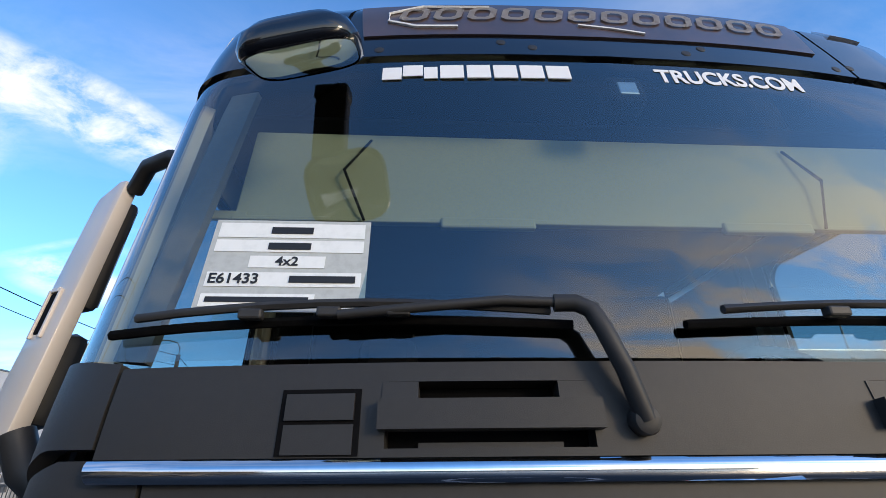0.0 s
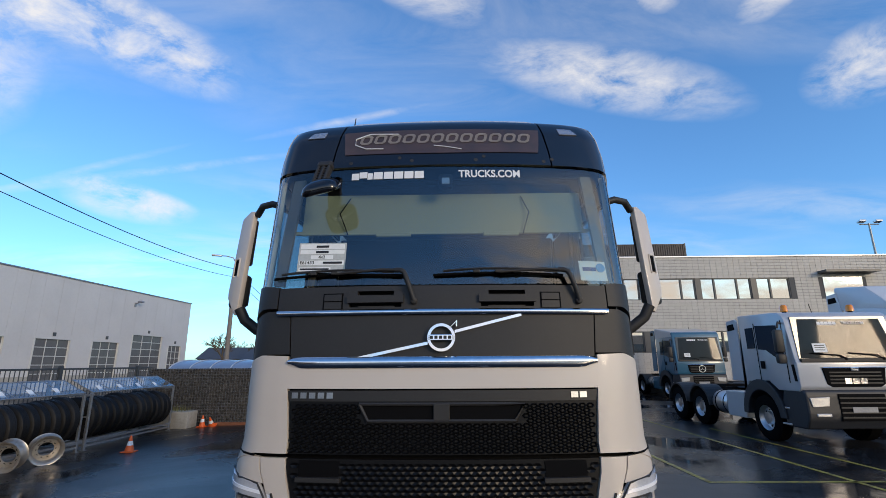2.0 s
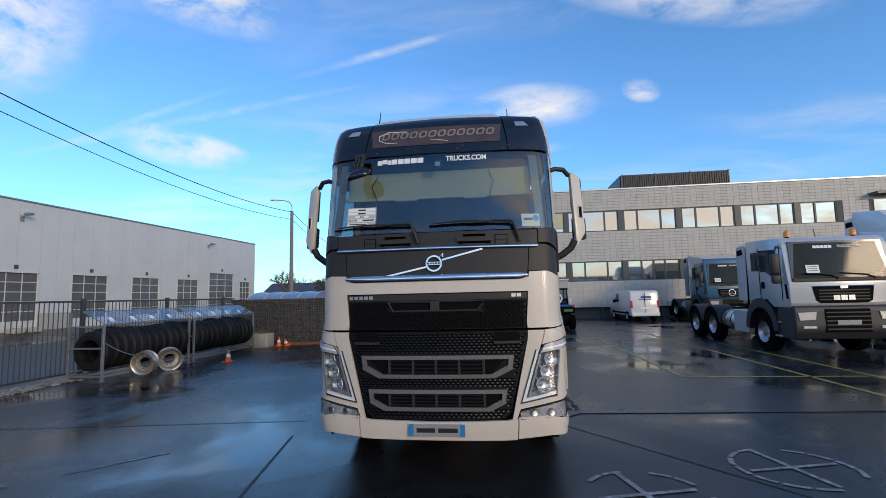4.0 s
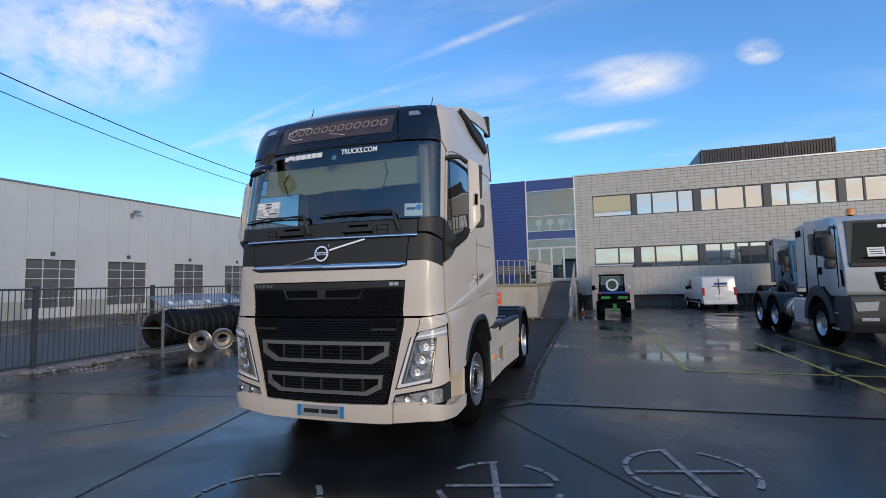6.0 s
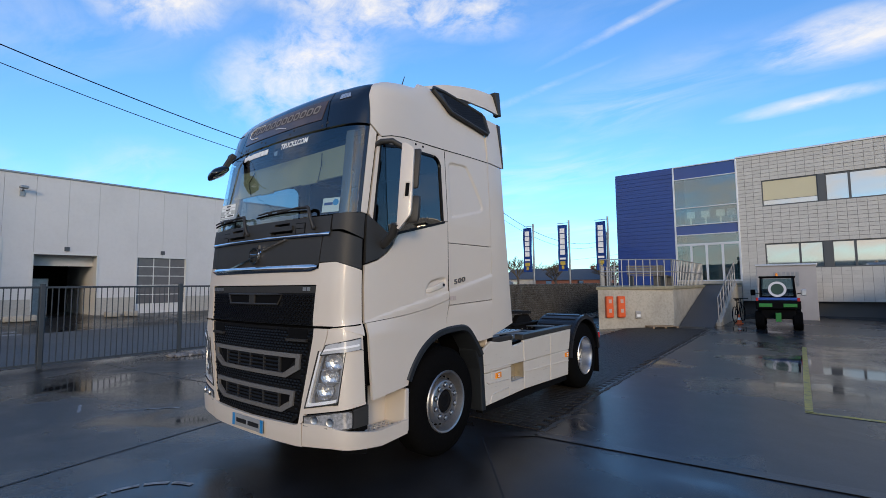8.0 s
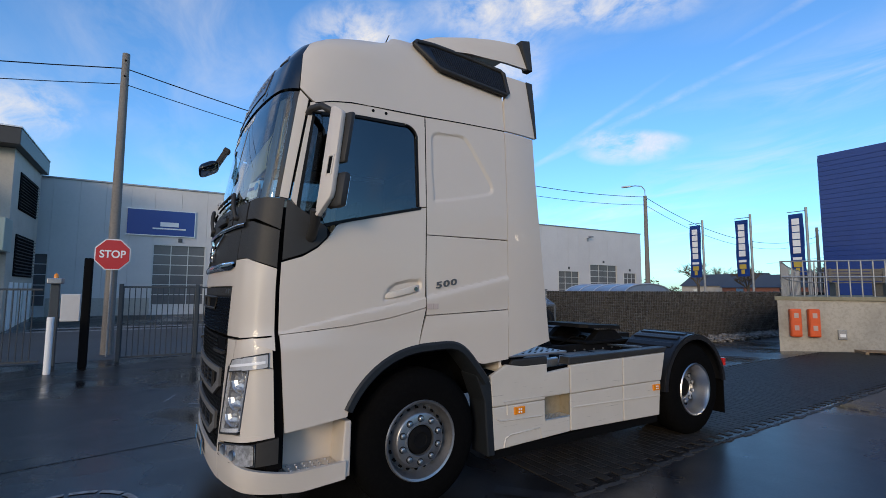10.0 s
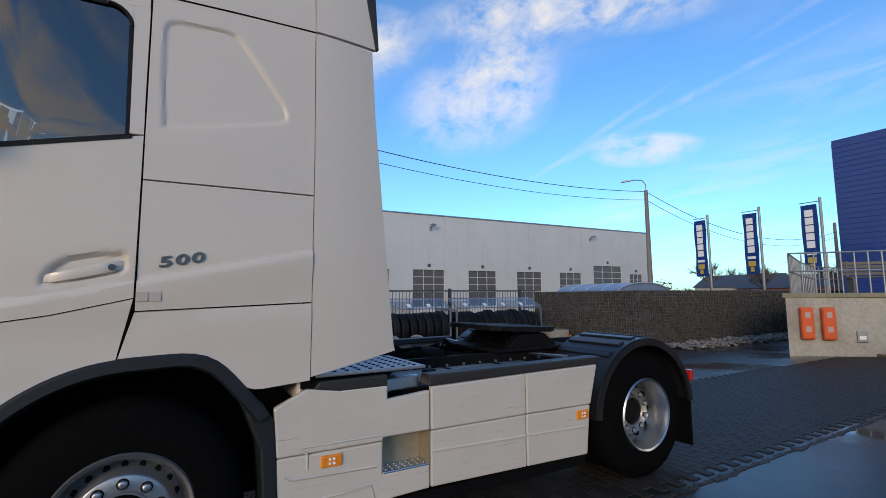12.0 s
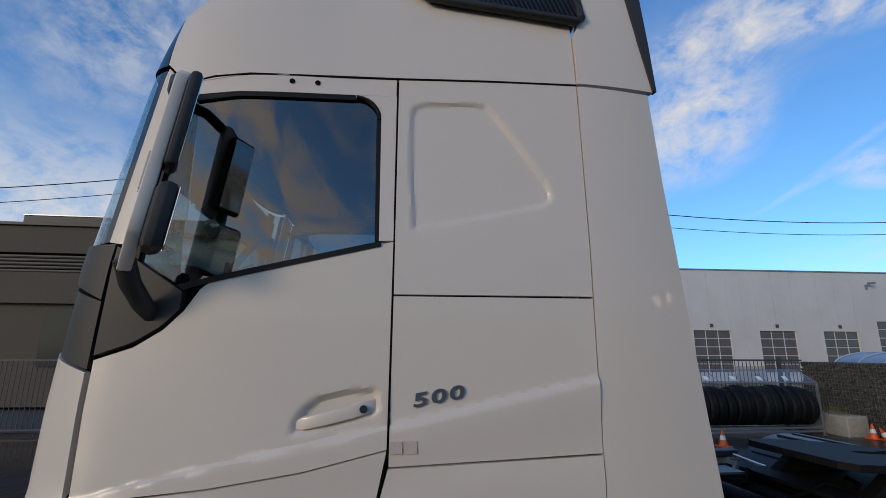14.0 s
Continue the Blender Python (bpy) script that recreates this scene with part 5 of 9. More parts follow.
for i, (y, x, z, r) in enumerate(((2.45, .2, 1.10, .07), (2.6, -.22, 1.09, .06), (2.75, .05, 1.08, .05), (3.3, -.2, 1.05, .09), (3.55, .16, 1.04, .08))):
    part("air_tank", cyl(r, .45, between((x - .22, y, z), (x + .22, y, z)), 18, bevel=.02), M_CHASSIS, truck, smooth=40)
for i in range(7):
    rr = random.Random(i)
    y0 = 2.2 + .35 * i
    pts = [(rr.uniform(-.3, .3), y0 + .12 * k, 1.05 + .07 * math.sin(k * 1.3 + i)) for k in range(7)]
    part("hose", tube(pts, .014, 6), M_RUBBER, truck, smooth=60)
for y in np.arange(3.1, 5.6, .17):
    for side in (1, -1):
        part("chassis_bolt", cyl(.012, .012, pose(side * .43, y, .98, 0, 90 * side), 6), M_STEEL, truck)

# fuel tanks between frame and skirts
for side in (1, -1):
    tk = part("fuel_tank", box(*sorted((side * .50, side * .985)), 3.02, 4.36, .42, .985, .05), M_TANK, truck, "pale grey fuel tank", smooth=40)
    part("tank_cap", cyl(.055, .05, pose(side * .80, 3.24, .975), 18, bevel=.01), M_CHASSIS, tk, smooth=40)
    for y in (3.50, 4.0):
        part("tank_strap", box(*sorted((side * .495, side * .99)), y - .025, y + .025, .415, .992, .02), M_CHASSIS, tk)
    part("air_line", tube([(side * .52, 4.45, 1.03), (side * .70, 4.42, 1.045), (side * 1.0, 4.46, 1.05)], .014, 6), M_ALU, truck, smooth=60)

# fifth wheel: tilted plate with a slot, on its pedestal
fw = [(-.45, -.42), (-.36, -.48), (.36, -.48), (.45, -.42), (.46, .0), (.42, .22), (.16, .50), (.05, .22), (.045, .02), (-.045, .02), (-.05, .22), (-.16, .50), (-.42, .22), (-.46, .0)]
bm = prism(fw, 0, .045, "xy")
bm.transform(pose(0, 4.60, 1.22, -3))
part("coupling_plate", bm, M_WETBLACK, truck, "greasy black fifth-wheel coupling plate", smooth=30)
for side in (1, -1):
    x0, x1 = sorted((side * .30, side * .40))
    part("coupling_bracket", prism([(4.25, 1.05), (4.95, 1.05), (4.75, 1.2), (4.45, 1.2)], x0, x1, "yz", .01), M_CHASSIS, truck)
part("coupling_base", box(-.48, .48, 4.1, 5.1, 1.05, 1.08, .006), M_CHASSIS, truck)

# deck plate behind the cab, and side skirts
part("deck_plate", box(.62, 1.225, 2.28, 2.99, 1.105, 1.125, .006), M_STEEL, truck, "pierced aluminium deck plate")
for i in range(8):
    for j in range(9):
        part("deck_stud", cyl(.013, .006, pose(.68 + .070 * i, 2.33 + .075 * j, 1.123), 8), M_DARK, truck)
for side in (1, -1):
    M_RECESS = bpy.data.materials.get("bare_metal_recess") or material("bare_metal_recess", (.42, .36, .26), .45, metal=.5, grain=.4, grain_scale=20)

    def sk(name, pts, x0, x1, mat, bevel=.01, label=""):
        a, b = sorted((side * x0, side * x1))
        return part(name, prism(pts, a, b, "yz", bevel), mat, truck, label)
    sk("skirt_front_upper", [(2.055, .965), (2.23, 1.05), (2.42, 1.025), (2.72, 1.025), (2.72, .94), (3.012, .965), (3.012, .72), (2.69, .72), (2.69, .70), (2.075, .70)], 1.195, 1.236, M_SKIRT)
    sk("skirt_front_lower", [(2.076, .695), (2.69, .695), (2.69, .51), (3.012, .51), (3.012, .365), (2.085, .335)], 1.19, 1.232, M_SKIRT)
    sk("skirt_middle", [(3.022, .985), (3.80, 1.0), (3.80, .715), (3.022, .715)], 1.195, 1.236, M_SKIRT)
    sk("skirt_middle_lower", [(3.022, .71), (3.80, .71), (3.80, .35), (3.022, .365)], 1.19, 1.23, M_SKIRT)
    sk("skirt_rear", [(3.808, 1.0), (4.54, 1.01), (4.455, .71), (3.808, .715)], 1.195, 1.236, M_SKIRT)
    sk("skirt_rear_lower", [(3.808, .71), (4.453, .705), (4.41, .335), (3.808, .35)], 1.19, 1.23, M_SKIRT)
    sk("skirt_top_rail", [(3.0, .99), (4.55, 1.015), (4.60, 1.07), (3.02, 1.06)], 1.10, 1.23, M_PLASTIC)
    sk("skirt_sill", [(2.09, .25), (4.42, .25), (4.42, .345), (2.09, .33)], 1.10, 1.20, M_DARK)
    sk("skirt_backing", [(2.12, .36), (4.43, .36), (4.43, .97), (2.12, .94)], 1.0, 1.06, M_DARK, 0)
    sk("skirt_scoop", [(2.72, .95), (3.0, .965), (3.0, 1.05), (2.72, 1.03)], 1.06, 1.10, M_ALU)
    sk("skirt_pad", [(2.27, 1.045), (2.42, 1.02), (2.72, 1.02), (2.72, 1.09), (2.30, 1.085)], 1.19, 1.238, M_PLASTIC)
    sk("skirt_step_back", [(2.69, .50), (3.012, .50), (3.012, .73), (2.69, .73)], 1.07, 1.10, M_RECESS)
    sk("skirt_step", [(2.69, .505), (3.012, .505), (3.012, .52), (2.69, .52)], 1.09, 1.236, M_ALU)
    for y0_, y1_ in ((2.682, 2.694), (3.008, 3.018)):
        sk("step_cheek", [(y0_, .50), (y1_, .50), (y1_, .73), (y0_, .73)], 1.075, 1.225, M_RECESS, 0)
    sk("step_ceiling", [(2.69, .722), (3.012, .722), (3.012, .732), (2.69, .732)], 1.075, 1.225, M_RECESS, 0)
    for k in range(3):
        for q in range(7):
            part("step_stud", cyl(.010, .005, pose(side * (1.13 + .036 * k), 2.72 + .043 * q, .520), 8), M_ALU, truck)
    for line, r in ((((3.03, .585), (3.8, .565)), .009), (((3.81, .565), (4.42, .548)), .009), (((2.12, .60), (2.16, .575), (2.65, .56)), .008), (((2.2, .735), (2.24, .70), (2.24, .62)), .008), (((2.2, .735), (2.68, .735)), .008), (((2.2, .345), (2.22, .42), (2.28, .445), (2.62, .455), (2.64, .36)), .008), (((3.03, .90), (4.5, .925)), .007)):
        part("skirt_crease", tube([(side * 1.231, y, z) for y, z in line], r, 6), M_SKIRT, truck, smooth=60)
    for y in (2.375, 4.36):
        lamp = sk("side_marker", [(y - .06, .61), (y + .06, .61), (y + .06, .675), (y - .06, .675)], 1.21, 1.247, M_ORANGE, .006, "orange side marker lamp")
        for dy in (-.012, .012):
            for dz in (-.012, .012):
                part("marker_led", cyl(.008, .004, pose(side * 1.247, y + dy, .6425 + dz, 0, 90 * side), 8), M_DRL, lamp)

# side deflectors behind the cab
for side in (1, -1):
    part("rear_seam", box(*sorted((side * 1.13, side * 1.212)), 2.20, 2.30, 1.05, 3.12), M_DARK, truck)
for side in (1, -1):
    def defl(pts_out, name, mat=M_WHITE, x_off=0.0):
        """Pieces of a deflector: rows of (z, y_front, y_rear, x_front, x_rear)."""
        bm = bmesh.new()
        rows = []
        for z, y0, y1, xa, xb in pts_out:
            row = []
            for k in range(7):
                t = k / 6
                y = y0 + (y1 - y0) * t
                x = xa + (xb - xa) * t * t + x_off
                row.append(bm.verts.new((side * x, y, z + (.11 * t if z < 1.13 else 0))))
            back = [bm.verts.new((v.co.x - side * .03, v.co.y - .004, v.co.z)) for v in row]
            rows.append((row, back))
        for (a, ab), (b, bb) in zip(rows, rows[1:]):
            for k in range(6):
                bm.faces.new((a[k], a[k + 1], b[k + 1], b[k]))
                bm.faces.new((ab[k], bb[k], bb[k + 1], ab[k + 1]))
            for k in (0, 6):
                bm.faces.new((a[k], b[k], bb[k], ab[k]))
        for (a, ab) in (rows[0], rows[-1]):
            for k in range(6):
                bm.faces.new((a[k], ab[k], ab[k + 1], a[k + 1]))
        bmesh.ops.recalc_face_normals(bm, faces=bm.faces)
        return part(name, bm, mat, truck, smooth=40)
    defl([(1.12, 2.246, 2.775, 1.252, 1.215), (1.27, 2.246, 2.765, 1.252, 1.215), (2.0, 2.246, 2.70, 1.252, 1.207), (2.36, 2.246, 2.672, 1.250, 1.20), (2.7, 2.246, 2.645, 1.238, 1.192), (3.165, 2.246, 2.622, 1.219, 1.178)], "side_deflector")
    defl([(3.178, 2.246, 2.645, 1.223, 1.19), (3.45, 2.25, 2.635, 1.205, 1.18), (3.50, 2.27, 2.63, 1.198, 1.178), (3.735, 2.31, 2.62, 1.17, 1.165)], "upper_deflector")
    defl([(3.18, 2.64, 2.66, 1.195, 1.19), (3.45, 2.59, 2.645, 1.19, 1.183), (3.735, 2.55, 2.63, 1.172, 1.167)], "deflector_edge", M_PLASTIC, .006)
    # slatted vent panel on the roof's flank
    vent = [(1.34, 3.80), (1.37, 3.84), (1.55, 3.855), (1.85, 3.835), (2.26, 3.785), (2.29, 3.76), (2.29, 3.55), (2.265, 3.525), (1.65, 3.585), (1.54, 3.60), (1.45, 3.68)]

    def vx(z):
        return float(np.interp(z, [3.45, 3.58, 3.70, 3.86], [1.195, 1.188, 1.158, 1.075]))
    for nm, pts, o_, mat in (("flank_vent", vent, .02, M_FENDER),):
        bm = bmesh.new()
        o = [bm.verts.new((side * (vx(z) + o_), y, z)) for y, z in pts]
        i_ = [bm.verts.new((side * (vx(z) - .08), y, z)) for y, z in pts]
        bm.faces.new(o)
        bm.faces.new(i_[::-1])
        for k in range(len(pts)):
            bm.faces.new((o[k], i_[k], i_[(k + 1) % len(pts)], o[(k + 1) % len(pts)]))
        bmesh.ops.recalc_face_normals(bm, faces=bm.faces)
        part(nm, bm, mat, truck, "black slatted roof vent")
    part("vent_rim", tube([(side * (vx(z) + .022), y, z) for y, z in vent + vent[:1]], .022, 8), M_PLASTIC, truck, smooth=60)
    for k in range(30):
        y = 1.55 + k * .025
        zt, zb = np.interp(y - .04, [1.5, 1.55, 2.0, 2.28], [3.81, 3.825, 3.79, 3.745]), np.interp(y, [1.5, 1.56, 1.65, 2.28], [3.66, 3.62, 3.605, 3.545])
        part("vent_slat", bar((side * (vx(zb) + .026), y, zb), (side * (vx(zt) + .026), y - .04, zt), .005, 4), M_FENDER, truck)

# roof spoiler: one shell over the rear of the roof, its sides coming down over the vents
SPO = [(1.30, .86, 3.74, .94, 3.68), (1.40, 1.0, 3.915, 1.045, 3.845), (1.6, 1.06, 3.98, 1.105, 3.835), (1.9, 1.105, 4.045, 1.145, 3.86), (2.15, 1.135, 4.085, 1.172, 3.86), (2.24, 1.142, 4.095, 1.182, 3.862), (2.30, 1.147, 4.10, 1.187, 3.862), (2.575, 1.158, 4.125, 1.205, 3.85)]
bm = bmesh.new()
rows_o, rows_i = [], []
for y, xs, zs, xb, zb in SPO:
    half = [(0, zs + .035), (xs * .5, zs + .03), (xs * .85, zs + .016), (xs, zs - .012), (xs + .018, zs - .045)] + [(xs + .018 + (xb - xs - .018) * t, zs - .045 + (zb - zs + .045) * t) for t in (.33, .66, 1)]
    ring = [(-x, z) for x, z in half[::-1]] + half[1:]
    rows_o.append([bm.verts.new((x, y, z)) for x, z in ring])
    rows_i.append([bm.verts.new((x * .975, y, z - .028 if abs(x) < xs else z)) for x, z in ring])
for R_, f in ((rows_o, 1), (rows_i, -1)):
    for a, b in zip(R_, R_[1:]):
        for k in range(len(a) - 1):
            bm.faces.new((a[k], a[k + 1], b[k + 1], b[k])[::f])
for k in (0, -1):
    for i in range(len(rows_o[0]) - 1):
        bm.faces.new((rows_o[k][i], rows_i[k][i], rows_i[k][i + 1], rows_o[k][i + 1]))
for e0 in (0, -1):
    for a, b, c, d in zip(rows_o, rows_o[1:], rows_i, rows_i[1:]):
        bm.faces.new((a[e0], b[e0], d[e0], c[e0]))
bmesh.ops.recalc_face_normals(bm, faces=bm.faces)
spoiler = part("roof_spoiler", bm, M_WHITE, truck, "cream-white roof spoiler", smooth=35)
for side in (1, -1):
    part("spoiler_edge", prism([(2.455, 4.118), (2.572, 4.146), (2.605, 3.842), (2.54, 3.842)], *sorted((side * 1.13, side * 1.214)), "yz", .008), M_PLASTIC, spoiler)
for ax, ay in ((-.78, .92), (.78, 1.17)):
    part("roof_aerial", cyl(.009, .24, pose(ax, ay, np.interp(ay, [.9, 1.2], [3.77, 3.80]), -22), 8, .004), M_PLASTIC, truck)
    part("aerial_foot", box(-.02, .02, -.04, .04, -.02, .02, .006, pose(ax, ay, np.interp(ay, [.9, 1.2], [3.77, 3.80]))), M_PLASTIC, truck)

M_STICKER = material("faded_pink_sticker", (.52, .42, .38), .5, grain=.6, grain_scale=120, dark=(.60, .52, .46))
M_BADGE = material("dark_metal_badge", (.13, .13, .135), .3, metal=.5)
# door handles and side lettering
for side in (1, -1):
    def hand(y, z, o):
        return Vector((side * (1.256 + o), y, z))
    bm = bmesh.new()
    rings = []
    for y, z, hgt, o in ((1.05, 1.655, .020, -.018), (1.08, 1.660, .026, .0), (1.16, 1.678, .027, .008), (1.25, 1.700, .028, .008), (1.31, 1.717, .028, .004), (1.345, 1.725, .026, -.018)):
        rings.append([bm.verts.new(hand(y, z + dz * hgt, o + do)) for dz, do in ((-1, -.014), (-.8, .002), (.0, .006), (.8, .002), (1, -.014), (0, -.02))])
    for a, b in zip(rings, rings[1:]):
        for k in range(6):
            bm.faces.new((a[k], a[(k + 1) % 6], b[(k + 1) % 6], b[k]))
    bm.faces.new(rings[0]); bm.faces.new(rings[-1])
    bmesh.ops.recalc_face_normals(bm, faces=bm.faces)
    h = part("door_handle", bm, M_WHITE, truck, smooth=50)
    part("handle_lock", cyl(.015, .012, between(hand(1.30, 1.712, .006), hand(1.30, 1.712, .016)), 14), M_DKCHROME, h)
    s0 = s_y(1.583, 1.755)
    p0 = skin(side * s0, 1.755, .012)
    rot = Matrix(((0, 0, side, 0), (side, 0, 0, 0), (0, 1, 0, 0), (0, 0, 0, 1)))
    for k, ch in enumerate("500"):
        words(ch, .070, M_BADGE, Matrix.Translation(p0) @ rot @ pose(0, 0, 0, 0, 0, 10) @ pose((k - 1) * .072, 0, 0), "side_digit", truck, .004, 1.75, shear=.12, bold=.0015)
    for k in range(2):
        q = skin(side * s_y(1.425 + .055 * k, 1.575), 1.575, .009)
        part("side_label", box(-.002, .002, -.024, .024, -.022, .022, 0, Matrix.Translation(q)), M_STICKER, truck)
    for k in range(2):
        q = skin(side * s_y(.93 + .11 * k, 3.09), 3.09, .008)
        part("frame_plug", cyl(.012, .006, between(q - Vector((side * .004, 0, 0)), q + Vector((side * .004, 0, 0))), 10), M_DARK, truck)

# price card and sticker behind the screen
cm = pose(-.75, .10, 2.61, -9)
card = part("price_card", box(-.15, .15, -.001, .001, -.20, .0, .0, cm), material("card_paper", (.50, .53, .52), .6, grain=.5, grain_scale=60, dark=(.36, .38, .37)), truck, "grey printed price card behind the windscreen")
M_CARDWHITE = material("card_white", (.84, .87, .86), .6, grain=.4, grain_scale=50, dark=(.66, .69, .68))
for z0, z1, x0, x1 in ((-.042, -.008, -.14, .14), (-.075, -.048, -.14, .14), (-.11, -.084, -.07, .07), (-.15, -.12, -.14, .14), (-.19, -.165, -.14, .06)):
    part("card_field", box(x0, x1, -.0025, -.0015, z0, z1, 0, cm), M_CARDWHITE, card)
for txt, dz, s_ in (("4x2", -.097, .027), ("E61433", -.135, .029)):
    words(txt, s_, M_INK, cm @ pose(-.09 if txt[0] == "E" else 0, -.004, dz, 90), "card_lettering", card, .0002, 1.05, bold=.0006)
part("card_bar", box(-.04, .04, -.0045, -.0035, -.033, -.018, 0, cm), M_INK, card)
part("card_bar", box(-.04, .04, -.0045, -.0035, -.07, -.055, 0, cm), M_INK, card)
part("card_bar", box(.01, .13, -.0045, -.0035, -.142, -.128, 0, cm), M_INK, card)
part("card_bar", box(-.13, .05, -.0045, -.0035, -.182, -.172, 0, cm), M_INK, card)
st = part("sticker", box(-.09, .09, -.001, .001, -.065, .065, 0, on_front(.95, 2.42, -.015, 10) @ pose(0, 0, 0, -90)), M_PRINT, truck, "small white and blue sticker inside the screen")
part("sticker_dot", cyl(.03, .003, on_front(1.0, 2.44, -.012, 10), 20), material("light_blue_dot", (.05, .35, .75), .5), st)
part("sticker_bar", box(-.07, .02, -.003, -.001, -.012, .012, 0, on_front(.95, 2.43, -.013, 10) @ pose(0, 0, 0, -90)), M_BANNERBLUE, st)

# ---- ground ----
M_TARMAC = bpy.data.materials.new("wet_tarmac")


def build_tarmac(m, c1, c2, scale, wet_lo, wet_hi, bump, dry=.5, spec=.3):
    m.use_nodes = True
    nt = m.node_tree
    lk = nt.links.new
    b = nt.nodes["Principled BSDF"]
    tc = node(nt, "ShaderNodeTexCoord")
    wet = node(nt, "ShaderNodeTexNoise", ins={"Scale": .33, "Detail": 5.0, "Roughness": .55, "Distortion": .4})
    fine = node(nt, "ShaderNodeTexNoise", ins={"Scale": scale, "Detail": 5.0, "Roughness": .7})
    mid = node(nt, "ShaderNodeTexNoise", ins={"Scale": 2.2, "Detail": 6.0, "Roughness": .65})
    for n in (wet, fine, mid):
        lk(tc.outputs["Object"], n.inputs["Vector"])
    wr = ramp(nt, [(wet_lo, 0.0), (wet_hi, 1.0)])
    lk(wet.outputs["Fac"], wr.inputs[0])
    cr = ramp(nt, [(.35, c1), (.7, c2)])
    lk(fine.outputs["Fac"], cr.inputs[0])
    mr = ramp(nt, [(.35, .55), (.7, 1.25)])
    lk(mid.outputs["Fac"], mr.inputs[0])
    mx = node(nt, "ShaderNodeMix", data_type="RGBA", blend_type="MULTIPLY")
    mx.inputs["Factor"].default_value = 1.0
    lk(cr.outputs[0], mx.inputs["A"]); lk(mr.outputs[0], mx.inputs["B"])
    lk(mx.outputs["Result"], b.inputs["Base Color"])
    b.inputs["Specular IOR Level"].default_value = spec
    rr = ramp(nt, [(0.0, dry), (.6, dry * .6), (1.0, .05)])
    lk(wr.outputs[0], rr.inputs[0])
    lk(rr.outputs[0], b.inputs["Roughness"])
    inv = node(nt, "ShaderNodeMath", operation="SUBTRACT", ins={0: 1.0})
    lk(wr.outputs[0], inv.inputs[1])
    st = node(nt, "ShaderNodeMath", operation="MULTIPLY", ins={1: bump})
    lk(inv.outputs[0], st.inputs[0])
    bp = node(nt, "ShaderNodeBump", ins={"Distance": .006})
    lk(st.outputs[0], bp.inputs["Strength"])
    lk(fine.outputs["Fac"], bp.inputs["Height"])
    lk(bp.outputs[0], b.inputs["Normal"])


build_tarmac(M_TARMAC, (.010, .010, .011), (.030, .0285, .028), 90, .40, .66, .40, .38, .35)
M_ROAD = material("road_tarmac", (.10, .098, .095), .6, grain=.4, grain_scale=60, patch_=.4, patch_scale=.4, dark=(.05, .05, .05), bump=.3, bump_scale=90)
M_CONCRETE = material("weathered_concrete", (.46, .42, .35), .8, grain=.4, grain_scale=12, patch_=.5, patch_scale=1.1, dark=(.20, .18, .15), bump=.25, bump_scale=60)
M_JOINT = material("dark_joint_filler", (.012, .012, .013), .6)
M_YELLOW = material("worn_yellow_line", (.42, .33, .05), .45, grain=.9, grain_scale=9, dark=(.06, .055, .045))
M_CHALK = material("worn_white_marking", (.36, .36, .36), .6, grain=1.0, grain_scale=14, dark=(.10, .10, .10), patch_=.8, patch_scale=4)

GX = [-1600, -400, -60, -40, -24.5, -16, -9.5, -1.0, 60, 1600]
GZ = [.36, .36, .36, .36, .34, -.22, -.255, 0, 0, 0]


def gz(x):
    return float(np.interp(x, GX, GZ))


def build_ground():
    xs = GX
    ys = [-1600, -400, -60, -20, 0, 20, 60, 400, 1600]
    vs = [(x, y, gz(x)) for y in ys for x in xs]
    n = len(xs)
    fs = [(j * n + i, j * n + i + 1, (j + 1) * n + i + 1, (j + 1) * n + i) for j in range(len(ys) - 1) for i in range(n - 1)]
    me = bpy.data.meshes.new("ground")
    me.from_pydata(vs, [], fs)
    ob = part_mesh("ground", me, M_TARMAC)
    tagged(ob, "dark wet tarmac yard with puddles", "ground", kind="structure")
    return ob


ground = build_ground()


def flat_strip(name, pts, width, mat, lift=.004, label="", kind="structure", category="marking", parent=None):
    bm = bmesh.new()
    for (ax, ay), (bx, by) in zip(pts, pts[1:]):
        d = Vector((bx - ax, by - ay)).normalized()
        nrm = Vector((-d.y, d.x)) * width / 2
        n = max(1, int(math.hypot(bx - ax, by - ay) / 1.5))
        prev = None
        for i in range(n + 1):
            t = i / n
            x, y = ax + (bx - ax) * t, ay + (by - ay) * t
            row = [bm.verts.new((x + s * nrm.x, y + s * nrm.y, gz(x + s * nrm.x) + lift)) for s in (1, -1)]
            if prev:
                bm.faces.new((prev[0], prev[1], row[1], row[0]))
            prev = row
    ob = part(name, bm, mat, parent)
    if parent is None:
        tagged(ob, label, category, kind=kind)
    return ob


flat_strip("road_surface", [(-15.4, -80), (-15.4, 120)], 8.0, M_ROAD, .006, "grey tarmac street beyond the fence", category="road")
flat_strip("joint_line", [(-10.5, 1.85), (-2.2, 2.06)], .02, M_JOINT, .004, "dark joint in the yard's slabs")
flat_strip("joint_line", [(-2.06, 1.35), (-1.52, -1.35), (-1.1, -3.6)], .03, M_JOINT, .004, "dark joint in the yard's slabs")
flat_strip("joint_line", [(1.25, 2.0), (2.65, .32), (3.24, -.4), (4.8, -2.2)], .02, M_JOINT, .004, "dark joint in the yard's slabs")
flat_strip("drain_channel", [(1.2, 2.12), (1.64, 2.52), (5.95, 2.78), (28, 4.2)], .16, material("iron_drain_grate", (.022, .022, .025), .3, grain=.4, grain_scale=30, bump=.2, bump_scale=40), .010, "dark iron drain channel across the yard")
